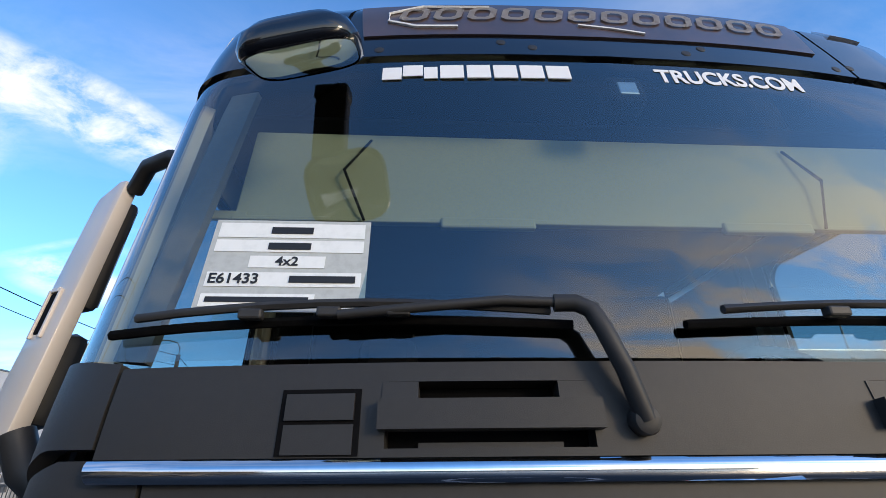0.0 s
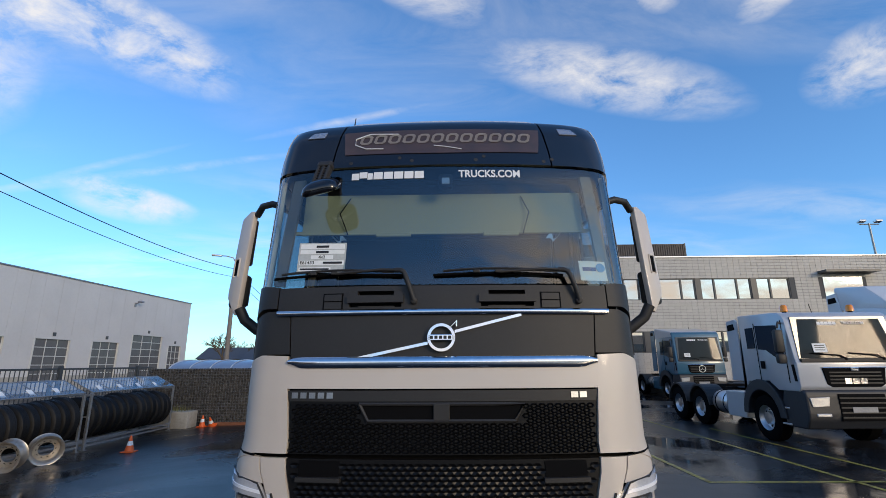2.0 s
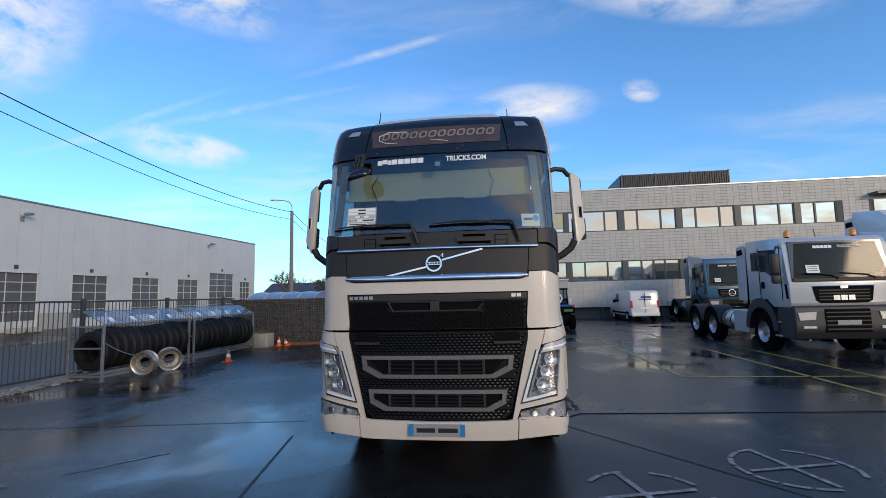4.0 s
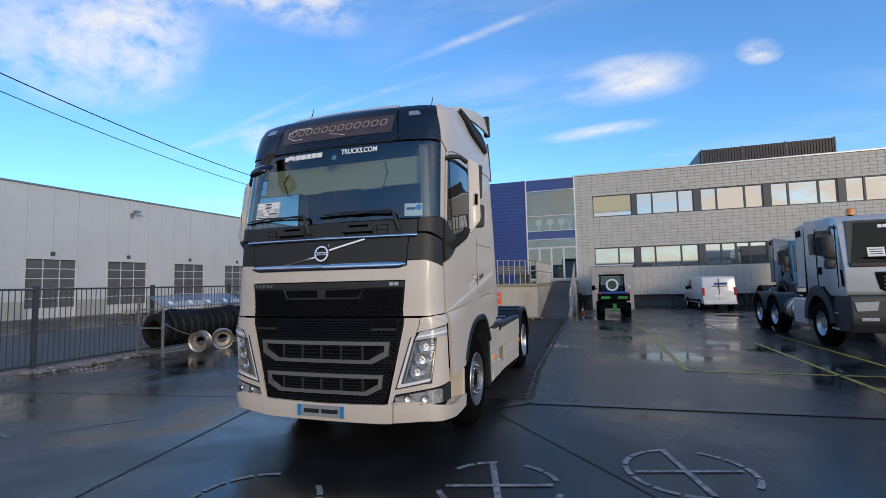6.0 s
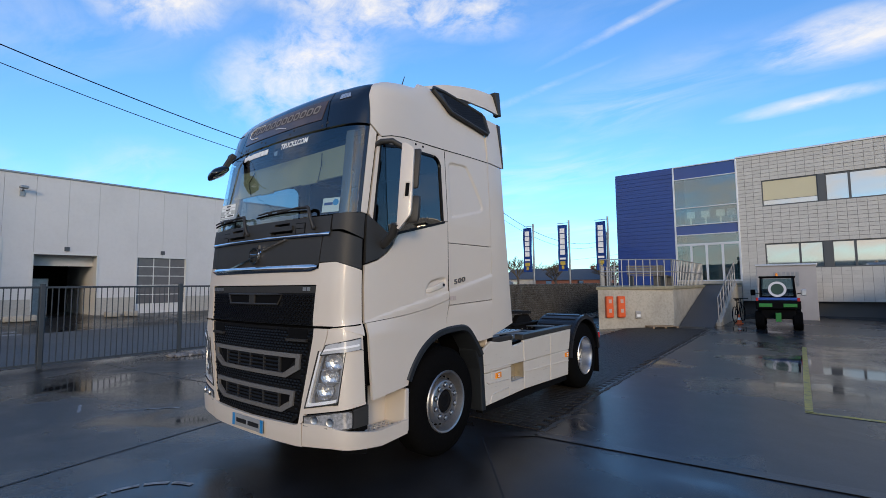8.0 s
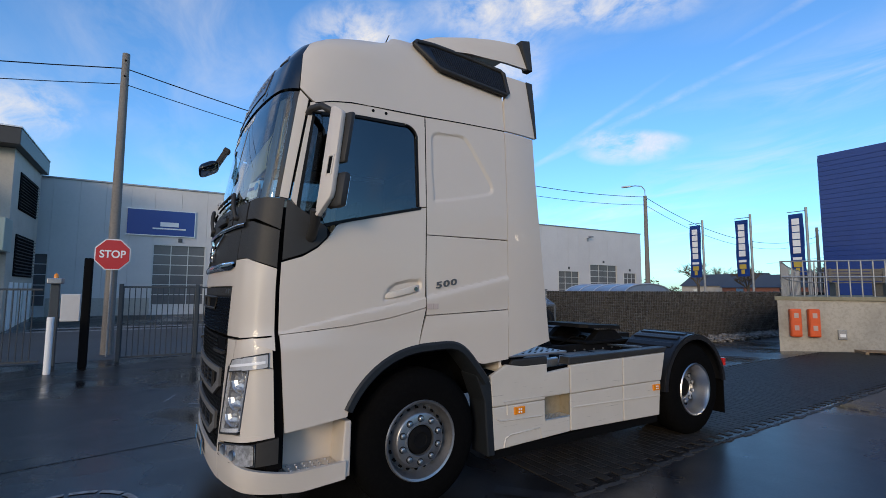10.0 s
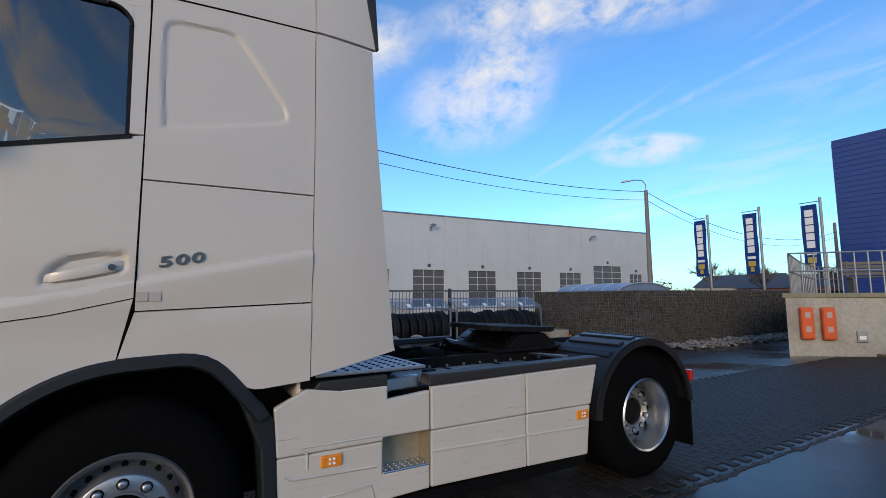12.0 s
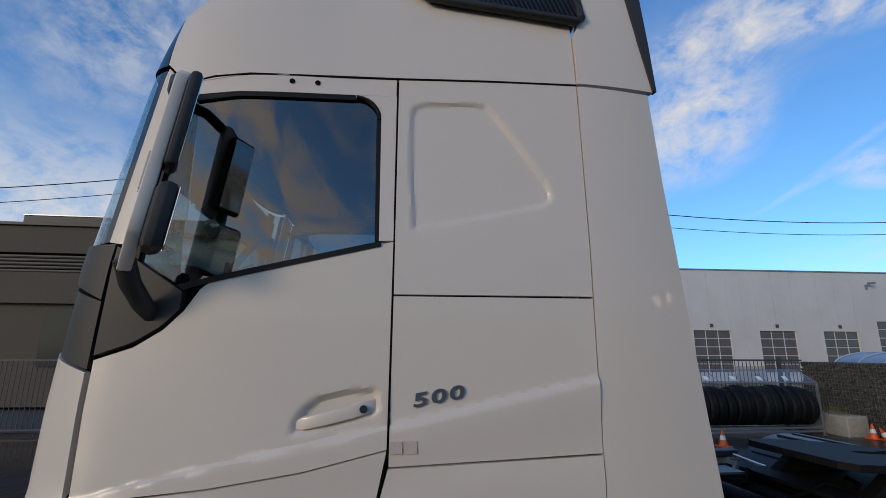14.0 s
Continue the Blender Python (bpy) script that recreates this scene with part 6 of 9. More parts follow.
# smooth wet slab beside the paving, ending in a broken edge
EDGE = [(1.70, 2.57), (1.545, 4.9), (1.5, 7.5), (1.41, 12.7), (1.3, 17.3)]


def edge_x(y):
    return float(np.interp(y, [p[1] for p in EDGE], [p[0] for p in EDGE]))


M_SLAB = bpy.data.materials.new("smooth_wet_concrete")
build_tarmac(M_SLAB, (.020, .021, .023), (.040, .041, .044), 40, .47, .60, .10, .31, .35)
bm = bmesh.new()
bm.faces.new([bm.verts.new((x, y, .004)) for x, y in EDGE + [(1.3, 26.6), (42, 26.6), (42, 5.15), (28, 4.28), (5.95, 2.86)]][::-1])
bmesh.ops.recalc_face_normals(bm, faces=bm.faces)
for f in bm.faces:
    if f.normal.z < 0:
        f.normal_flip()
slab = part("yard_slab", bm, M_SLAB)
tagged(slab, "smooth wet dark concrete slab reflecting the sky", "ground", kind="structure")
for pts in ([(4.0, 13.0), (4.1, 5.37)], [(4.06, 5.37), (7.4, 5.40)], [(6.25, 15), (6.42, 3.2)], [(7.35, 11.5), (7.60, 3.0)], [(7.6, 5.4), (12.0, 5.2)]):
    flat_strip("yellow_line", pts, .09, M_YELLOW, .009, "worn yellow parking line on wet tarmac")


def chalk_circle(cx, cy, r, cross):
    e = empty("chalk_circle", "worn white painted circle on the wet yard", "marking", kind="structure")
    rr = random.Random(int(cx * 100))
    segs = 14
    for i in range(segs):
        if rr.random() < .22:
            continue
        a0, a1 = 2 * math.pi * i / segs, 2 * math.pi * (i + .86) / segs
        flat_strip("circle_stroke", [(cx + r * math.cos(a), cy + r * math.sin(a)) for a in np.linspace(a0, a1, 5)], .05, M_CHALK, .006, parent=e)
    if cross:
        flat_strip("circle_stroke", [(cx - .15, cy + r * .9), (cx + .1, cy - r * .9)], .055, M_CHALK, .007, parent=e)
        flat_strip("circle_stroke", [(cx - r * .85, cy - .12), (cx + r * .85, cy + .12)], .05, M_CHALK, .008, parent=e)


chalk_circle(1.80, -.22, .50, True)
chalk_circle(3.33, .49, .52, True)
chalk_circle(-.02, -1.0, .52, False)
flat_strip("chalk_mark", [(-4.95, -.05), (-4.31, -.235)], .04, M_CHALK, .005, "short worn white mark on the yard")
flat_strip("chalk_mark", [(-4.0, .1), (-3.3, .75)], .04, M_CHALK, .005, "short worn white mark on the yard")

# ---- office building ----
FY = 26.75
M_TILE = material("grey_facade_tile", (.50, .485, .45), .5, rand=.05, grain=.15, grain_scale=8)
M_TILEREST = material("grey_facade_tile_far", (.50, .485, .45), .5, island=.05, grain=.15, grain_scale=8)
M_TILEBACK = material("dark_facade_joint", (.10, .10, .10), .8)
M_FRAME = material("dark_grey_window_frame", (.07, .075, .08), .4)
M_WINGLASS = material("reflecting_window_glass", (.05, .055, .06), .03, spec=1.0, coat=1.0)
M_WINGLASS.node_tree.nodes["Principled BSDF"].inputs["IOR"].default_value = 2.8
M_BLUECLAD = material("blue_metal_cladding", (.014, .046, .22), .38, coat=.2, patch_=.2, patch_scale=.8)
M_SILVER = material("silver_metal_trim", (.62, .63, .65), .35, metal=.6)

office = empty("office_building", "two-storey office with grey tile facade, ribbon windows and blue end", "building", m=pose(10, FY, 0))
office_inv = Matrix.Translation((-10.19, -FY, 0)) @ Matrix.Diagonal((1.146, 1, 1.168, 1))


def opart(name, bm, mat, parent=None, label="", smooth=None):
    bm.transform(office_inv)
    return part(name, bm, mat, parent or office, label, smooth)


OX0, OX1 = 1.4, 36.0
# wall body in bands round the window ribbons
for z0, z1 in ((.62, 2.04), (3.14, 4.80), (5.96, 7.12)):
    opart("wall", box(OX0, OX1, FY + .02, FY + .30, z0, z1), M_TILEBACK)
for z0, z1, xa, xb in ((2.04, 3.14, 2.36, 16.6), (4.80, 5.96, 2.36, 18.7)):
    opart("wall", box(OX0, xa, FY + .02, FY + .30, z0, z1), M_TILEBACK)
    opart("wall", box(xb, OX1, FY + .02, FY + .30, z0, z1), M_TILEBACK)
opart("base_wall", box(OX0, OX1, FY + .35, FY + .5, 0, .62), M_TILEBACK)
opart("roof", box(-4.2, OX1, FY + .3, FY + 18, 7.0, 7.12), M_TILEBACK)
opart("back_wall", box(-4.2, OX1, FY + 17.8, FY + 18, 0, 7.0), M_TILE)
opart("end_wall", box(OX1 - .2, OX1, FY + .3, FY + 18, 0, 7.0), M_TILE)
opart("roof_trim", box(OX0, OX1, FY - .05, FY + .3, 7.12, 7.2, .01), M_SILVER)
for x in np.arange(3.0, 30, 3.2):
    opart("base_pier", box(x, x + .1, FY + .05, FY + .35, 0, .62), M_FRAME)


def ribbon(z0, z1, xs, blinds=()):
    """Window ribbon: frame, panes and mullions between the given x."""
    for xa, xb, kind in xs:
        w = opart("window", box(xa, xb, FY + .16, FY + .22, z0, z1), M_FRAME)
        if kind == "post":
            opart("window_post", box(xa, xb, FY + .01, FY + .16, z0, z1), M_FRAME, w)
            continue
        opart("window_frame", join(box(xa, xb, FY + .05, FY + .16, z0, z0 + .05), box(xa, xb, FY + .05, FY + .16, z1 - .05, z1), box(xa, xa + .04, FY + .05, FY + .16, z0 + .05, z1 - .05), box(xb - .04, xb, FY + .05, FY + .16, z0 + .05, z1 - .05)), M_FRAME, w)
        if kind == "blind":
            opart("roller_blind", box(xa + .04, xb - .04, FY + .06, FY + .09, z0 + .27, z1 - .05, .004), M_BEIGE, w)
            opart("pane", box(xa + .04, xb - .04, FY + .12, FY + .15, z0 + .05, z0 + .26), M_WINGLASS, w)
        else:
            opart("pane", box(xa + .04, xb - .04, FY + .12, FY + .15, z0 + .05, z1 - .05), M_WINGLASS, w)


up = [(2.36, 4.35, "blind"), (4.35, 4.60, "post"), (4.60, 5.38, "p"), (5.38, 6.62, "p"), (6.62, 7.36, "p"), (7.36, 7.68, "post"), (7.68, 8.42, "p"), (8.42, 9.68, "p"), (9.68, 10.48, "p"), (10.48, 10.80, "post"), (10.80, 11.55, "p"), (11.55, 12.80, "p"), (12.80, 13.56, "p"), (13.56, 13.86, "post"), (13.86, 14.62, "p"), (14.62, 15.85, "p"), (15.85, 16.60, "p"), (16.60, 16.90, "post"), (16.90, 17.65, "p"), (17.65, 18.70, "p")]
lowr = [(2.36, 3.60, "p"), (3.60, 4.40, "p"), (4.40, 4.68, "post"), (4.68, 5.42, "p"), (5.42, 6.66, "p"), (6.66, 7.46, "p"), (7.46, 7.75, "post"), (7.75, 8.50, "p"), (8.50, 9.15, "p"), (9.15, 9.75, "p"), (9.75, 10.5, "p"), (10.5, 10.8, "post"), (10.8, 11.6, "p"), (11.6, 12.8, "p"), (12.8, 13.6, "p"), (13.6, 13.9, "post"), (13.9, 14.7, "p"), (14.7, 15.9, "p"), (15.9, 16.6, "p")]
ribbon(4.80, 5.96, up)
ribbon(2.04, 3.14, lowr)
# canopy over a far window
opart("canopy", box(20.3, 23.2, FY - .7, FY + .02, 6.15, 6.28, .01), M_FRAME)
opart("window", box(20.5, 22.6, FY - .02, FY + .02, 4.85, 5.95), M_WINGLASS)

# entrance bay: glass over doors, blue cladding beside it
opart("wall", box(-4.15, -1.30, FY + .02, FY + .30, 0, 7.14), M_BLUECLAD)
opart("side_wall", box(-4.15, -3.95, FY + .3, FY + 18, 0, 7.14), M_BLUECLAD)
for i, z in enumerate(np.arange(.2, 7.0, .195)):
    opart("cladding_board", box(-4.16, -1.30, FY - .004, FY + .02, z, z + .183, .004), M_BLUECLAD)
opart("bay_back", box(-1.30, 1.40, FY + 3.2, FY + 3.4, 0, 7.0), material("pale_interior_wall", (.30, .38, .42), .8))
opart("bay_floor", box(-1.30, 1.40, FY, FY + 3.2, 1.40, 1.52), M_CONCRETE)
opart("bay_floor", box(-1.30, 1.40, FY + .1, FY + 3.2, 3.95, 4.15), M_CONCRETE)
M_BLUEGLASS = material("blue_spandrel_glass", (.018, .05, .22), .06, spec=.6, grain=.1, grain_scale=3, dark=(.015, .04, .18))
M_BAYGLASS = glass_material("entrance_glass", (.60, .74, .74), 1.75)
bay = [(6.50, 7.10, "blue"), (5.08, 6.46, "p"), (4.24, 5.04, "p"), (3.76, 4.20, "blue"), (3.32, 3.72, "p")]
for z0, z1, k in bay:
    g = opart("bay_pane", box(-1.26, 1.36, FY + .05, FY + .07, z0, z1), M_BAYGLASS if k == "p" else M_BLUEGLASS)
    g.visible_shadow = False
    opart("bay_transom", box(-1.30, 1.40, FY - .01, FY + .09, z1, z1 + .045, .005), M_SILVER)
opart("bay_transom", box(-1.30, 1.40, FY - .01, FY + .09, 3.26, 3.32, .005), M_SILVER)
for xa, xb in ((-1.30, -.63), (-.63, .03), (.03, .70), (.70, 1.40)):
    g = opart("entrance_door", box(xa + .05, xb - .05, FY + .03, FY + .05, 1.56, 3.22), M_BAYGLASS)
    g.visible_shadow = False
    opart("door_stile", join(box(xa, xa + .05, FY, FY + .07, 1.52, 3.26), box(xb - .05, xb, FY, FY + .07, 1.52, 3.26), box(xa + .05, xb - .05, FY, FY + .07, 3.22, 3.26), box(xa + .05, xb - .05, FY, FY + .07, 1.52, 1.58)), M_SILVER, g)
for xa in (-1.33, 1.37):
    opart("bay_post", box(xa, xa + .07, FY - .02, FY + .1, 1.5, 7.12, .005), M_SILVER)
# meeting chairs seen through the upper pane
for xx in (-.7, -.05, .6, 1.05):
    opart("white_chair", join(box(xx - .18, xx + .18, FY + .8, FY + .85, 4.62, 4.95, .02), box(xx - .04, xx + .04, FY + .82, FY + .86, 4.15, 4.65)), M_PRINT)
# plant screen on the roof
hv = empty("roof_plant_screen", "dark louvred plant screen on the flat roof", "roof plant", m=pose(12.4, FY + 4, 8.3) @ Matrix.Diagonal((.975, 1, 1.22, 1)))
M_LOUVRE = material("dark_louvre_metal", (.06, .055, .055), .5, metal=.4)
scr = box(-2.9, 4.7, -.1, .1, 0, 1.55)
part("screen_front", scr, M_LOUVRE, hv)
part("screen_side", box(-2.95, -2.85, .1, 4, 0, 1.55), M_LOUVRE, hv)
for i in range(46):
    part("louvre", box(-2.88 + i * .165, -2.80 + i * .165, -.14, -.10, .05, 1.50), M_LOUVRE, hv)
for x in (-2.9, -.5, 2.0, 4.65):
    part("screen_post", box(x, x + .08, -.17, -.10, 0, 1.58), M_FRAME, hv)

# ---- white workshop building across the street ----
WX = -24.5
M_WHITEWALL = material("white_metal_panel", (.62, .61, .60), .55, patch_=.15, patch_scale=.5, grain=.08, grain_scale=6)
work = empty("workshop_building", "long white panelled workshop with sectional doors across the street", "building", m=pose(WX, 17, .3, 0, 0, -1.8))
winv = Matrix.Translation((0, -17, -.3)) @ Matrix.Diagonal((1, 1.158, 1.2, 1)) @ Matrix.Translation((-WX, 0, 0))


def wpart(name, bm, mat, parent=None, label=""):
    bm.transform(winv)
    return part(name, bm, mat, parent or work, label)


WTOP = 6.0
DOORS = [(-10.0, 2.1, 2.85), (-6.4, 2.1, 2.85), (-.55, 2.2, 3.42), (2.65, 2.2, 2.85), (6.40, 2.2, 2.85), (9.98, 2.1, 2.85), (13.5, 2.15, 2.85), (17.3, 2.15, 2.85), (21.05, 2.15, 2.85), (24.75, 2.1, 2.85), (28.0, 3.0, 3.40), (31.8, 1.5, 2.85)]
WB = .28
M_PLINTH = material("concrete_plinth", (.42, .40, .36), .8, grain=.3, grain_scale=10)
M_DOORBAR = material("pale_door_frame", (.60, .60, .58), .5)
M_DOORWIN = material("frosted_door_pane", (.135, .13, .135), .22, patch_=.5, patch_scale=1.5, dark=(.085, .083, .088))
edges = [-14.0] + [e for y, w, h in DOORS for e in (y, y + w)] + [34.0]
for i in range(0, len(edges), 2):
    a, b = edges[i], edges[i + 1]
    n = max(1, round((b - a) / 1.05))
    for k in range(n):
        wpart("wall_panel", box(WX - .2, WX, a + (b - a) * k / n + .003, a + (b - a) * (k + 1) / n - .003, WB + .75, WTOP), M_WHITEWALL)
    wpart("plinth", box(WX - .2, WX + .03, a, b, WB - .3, WB + .75, .01), M_PLINTH)
for y, w, h in DOORS:
    n = max(1, round(w / 1.05))
    for k in range(n):
        wpart("wall_panel", box(WX - .2, WX, y + w * k / n + .004, y + w * (k + 1) / n - .004, h, WTOP), M_WHITEWALL)
    fr = wpart("door_frame", join(box(WX - .18, WX + .03, y - .04, y + .02, WB - .1, h + .04), box(WX - .18, WX + .03, y + w - .02, y + w + .04, WB - .1, h + .04), box(WX - .18, WX + .03, y + .02, y + w - .02, h - .02, h + .04)), M_DOORBAR)
    wpart("number_sign", box(WX, WX + .04, y + w / 2 - .09, y + w / 2 + .09, h + .14, h + .32, .005), M_FRAME)
    if abs(y - 2.65) < .01:
        # bay's interior shade is put in as near-black back, south side and ceiling
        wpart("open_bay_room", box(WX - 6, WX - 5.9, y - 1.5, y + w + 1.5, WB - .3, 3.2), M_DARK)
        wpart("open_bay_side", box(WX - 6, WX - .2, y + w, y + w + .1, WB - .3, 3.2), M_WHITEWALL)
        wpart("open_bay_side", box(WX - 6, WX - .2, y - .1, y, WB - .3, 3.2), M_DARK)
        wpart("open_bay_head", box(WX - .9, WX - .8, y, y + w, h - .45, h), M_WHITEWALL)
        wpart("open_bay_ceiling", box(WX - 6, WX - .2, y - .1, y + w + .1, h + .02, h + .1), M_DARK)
        wpart("open_bay_cabinet", box(WX - 4, WX - 3, y + .2, y + 1.0, WB - .1, 1.9, .02), M_STEEL)
        continue
    rows = max(4, round((h - WB) / .42))
    cols = 3 if w > 2.5 else 3
    for r in range(rows):
        z0 = WB + (h - WB) * r / rows
        z1 = WB + (h - WB) * (r + 1) / rows
        for c in range(cols):
            y0 = y + .03 + (w - .06) * c / cols
            y1 = y + .03 + (w - .06) * (c + 1) / cols
            wpart("door_pane", box(WX - .10, WX - .08, y0 + .012, y1 - .012, z0 + .012, z1 - .012), M_WHITEWALL if r == 0 else M_DOORWIN, fr)
    bars = [box(WX - .12, WX - .06, y + .02, y + w - .02, WB + (h - WB) * r / rows - .017, WB + (h - WB) * r / rows + .017) for r in range(rows + 1)]
    bars += [box(WX - .115, WX - .055, y + .03 + (w - .06) * c / cols - .018, y + .03 + (w - .06) * c / cols + .018, WB, h) for c in range(cols + 1)]
    for bm in bars:
        wpart("door_bar", bm, M_DOORBAR, fr)
wpart("roof_edge", box(WX - .25, WX + .06, -14, 34.05, WTOP, WTOP + .07, .01), M_STEEL)
wpart("flat_roof", box(WX - 30, WX - .2, -14, 34.0, WTOP - .2, WTOP - .05), M_STEEL)
wpart("end_wall", box(WX - 30, WX - .2, 33.8, 34.0, WB - .3, WTOP), M_WHITEWALL)
wpart("end_wall", box(WX - 30, WX - .2, -14, -13.8, WB - .3, WTOP), M_WHITEWALL)
wpart("back_wall", box(WX - 30, WX - 29.8, -14, 34, WB - .3, WTOP), M_WHITEWALL)
for ly in (2.2, 14.7, 27.8):
    lamp = wpart("wall_lamp", join(bar((WX, ly, 5.3), (WX + .35, ly, 5.38), .03), box(WX + .25, WX + .6, ly - .14, ly + .14, 5.36, 5.46, .03)), M_STEEL)
    wpart("lamp_bracket", box(WX, WX + .05, ly - .08, ly + .08, 5.1, 5.36, .01), M_STEEL, lamp)
sgn = wpart("blue_sign", box(WX + .02, WX + .08, -1.6, 1.12, 3.85, 4.97, .01), material("blue_sign_panel", (.012, .06, .28), .4), None, "blue company sign with a white truck outline")
wpart("sign_border", join(box(WX + .02, WX + .09, -1.64, 1.16, 4.97, 5.01), box(WX + .02, WX + .09, 1.12, 1.16, 3.85, 4.97), box(WX + .02, WX + .09, -1.64, 1.16, 3.81, 3.85)), M_SILVER, sgn)
wpart("sign_picture", join(box(WX + .08, WX + .095, -.3, .45, 4.25, 4.45), box(WX + .08, WX + .095, -.6, .75, 4.12, 4.18)), M_PRINT, sgn)

# concrete blocks and crossing on the street
for by in (2.2, 2.75, 6.0, 6.8, 16.3, 17.2):
    b = part("kerb_block", box(-.25, .25, -.3, .3, 0, .28, .06, pose(WX + .9, by, gz(WX + .9))), M_CONCRETE)
    tagged(b, "rough concrete block before the workshop wall", "concrete block", "blocks before the workshop")
for i in range(9):
    flat_strip("crossing_stripe", [(-20.2 + i * .82, -4.6), (-20.2 + i * .82, 1.8)], .42, M_CHALK, .012, "white stripe of a street crossing")

# ---- steel fence along the street ----
M_FENCE = material("grey_painted_steel", (.045, .055, .064), .5, grain=.3, grain_scale=20)


def fence(name, pts, top, label, pitch=.13):
    f = empty(name, label, "fence", m=pose(pts[0][0], pts[0][1], gz(pts[0][0])))
    inv = Matrix.Translation((-pts[0][0], -pts[0][1], -gz(pts[0][0])))

    def fp(nm, bm):
        bm.transform(inv)
        return part(nm, bm, M_FENCE, f)
    for (ax, ay), (bx, by) in zip(pts, pts[1:]):
        L = math.hypot(bx - ax, by - ay)
        ang = math.degrees(math.atan2(by - ay, bx - ax))
        z = gz((ax + bx) / 2)
        m = pose(ax, ay, z, 0, 0, ang)
        fp("fence_rail", box(0, L, -.02, .02, top - .05, top, .004, m))
        fp("fence_rail", box(0, L, -.02, .02, .10, .15, .004, m))
        for k in range(int(L / pitch)):
            fp("fence_bar", bar(m @ Vector((k * pitch + .06, 0, .12)), m @ Vector((k * pitch + .06, 0, top - .02)), .0125, 6))
        fp("fence_post", box(-.05, .05, -.05, .05, 0, top + .06, .008, m))
    return f


FENCE = [(-10.85, -1.2), (-10.82, .62), (-10.8, 3.85), (-10.8, 7.1), (-10.8, 10.35), (-10.8, 13.6), (-10.8, 14.4)]
fence("street_fence", FENCE, 2.03, "grey steel bar fence along the street")

# rubble along the fence foot
def rubble(name, label, places, size, mat, seed):
    rr = random.Random(seed)
    bm = bmesh.new()
    for x, y, z in places:
        t = bmesh.new()
        bmesh.ops.create_icosphere(t, subdivisions=1, radius=1)
        sx, sy, sz2 = (size * rr.uniform(.5, 1.3) for _ in range(3))
        mm = pose(x, y, z + .22 * size, rr.uniform(-18, 18), rr.uniform(-18, 18), rr.uniform(0, 360)) @ Matrix.Diagonal((sx * 1.15, sy, sz2 * .45, 1))
        for v in t.verts:
            v.co = mm @ (v.co * rr.uniform(.75, 1.2))
        me = bpy.data.meshes.new("t")
        t.to_mesh(me); t.free()
        bm.from_mesh(me)
        bpy.data.meshes.remove(me)
    return tagged(part(name, bm, mat), label, "stones", kind="stuff")


M_STONE = material("pale_broken_stone", (.22, .205, .19), .85, island=.35, grain=.5, grain_scale=20, dark=(.10, .095, .085))
rr = random.Random(3)
rubble("fence_rubble", "flat pale stone rubble along the fence", [(-10.5 + rr.uniform(-.15, .4), rr.uniform(3.4, 6.9), gz(-10.4)) for _ in range(260)], .10, M_STONE, 4)

# ---- gabion wall ----
M_GABSTONE = material("dark_gabion_stone", (.060, .055, .048), .85, island=.45, grain=.5, grain_scale=30, dark=(.11, .10, .085))
gab = empty("gabion_wall", "dark stone gabion wall in wire cages", "wall", m=pose(-6.0, 14.5, -.1))
ginv = Matrix.Translation((6.0, -14.5, .1))
GTOP = 1.74


def gpart(nm, bm, mat, kind=""):
    bm.transform(ginv)
    ob = part(nm, bm, mat, gab)
    if kind:
        ob["kind"] = kind
    return ob


gpart("stone_core", join(box(-11.0, -6.05, 14.65, 15.3, -.3, GTOP - .03), box(-6.7, -6.05, 15.3, 32.0, -.3, GTOP - .03)), M_DARK)


def gab_stones():
    rr = random.Random(11)
    vs, fs = [], []
    base = [(-1, -1, -1), (1, -1, -1), (1, 1, -1), (-1, 1, -1), (-1, -1, 1), (1, -1, 1), (1, 1, 1), (-1, 1, 1)]
    quads = [(0, 3, 2, 1), (4, 5, 6, 7), (0, 1, 5, 4), (1, 2, 6, 5), (2, 3, 7, 6), (3, 0, 4, 7)]

    def stone(x, y, z, s):
        r = Euler((rr.uniform(0, 3), rr.uniform(0, 3), rr.uniform(0, 3))).to_matrix()
        i = len(vs)
        for b in base:
            p = r @ Vector([c * s * rr.uniform(.55, 1.1) for c in b])
            vs.append((x + p.x, y + p.y, z + p.z))
        fs.extend([tuple(i + k for k in q) for q in quads])
    z = -.25
    while z < GTOP - .02:
        x = -11.0
        while x < -6.0:
            stone(x + rr.uniform(-.01, .01), 14.60 + rr.uniform(-.02, .02), z + rr.uniform(-.01, .01), .036)
            x += .062
        y = 14.6
        while y < 30.0:
            stone(-6.02 + rr.uniform(-.02, .02), y, z + rr.uniform(-.01, .01), .036 if y < 20 else .05)
            y += .064 if y < 20 else .1
        z += .06
    me = bpy.data.meshes.new("gabion_stones")
    me.from_pydata(vs, [], fs)
    me.transform(ginv)
    ob = part_mesh("gabion_stones", me, M_GABSTONE, gab)
    ob["kind"] = "stuff"


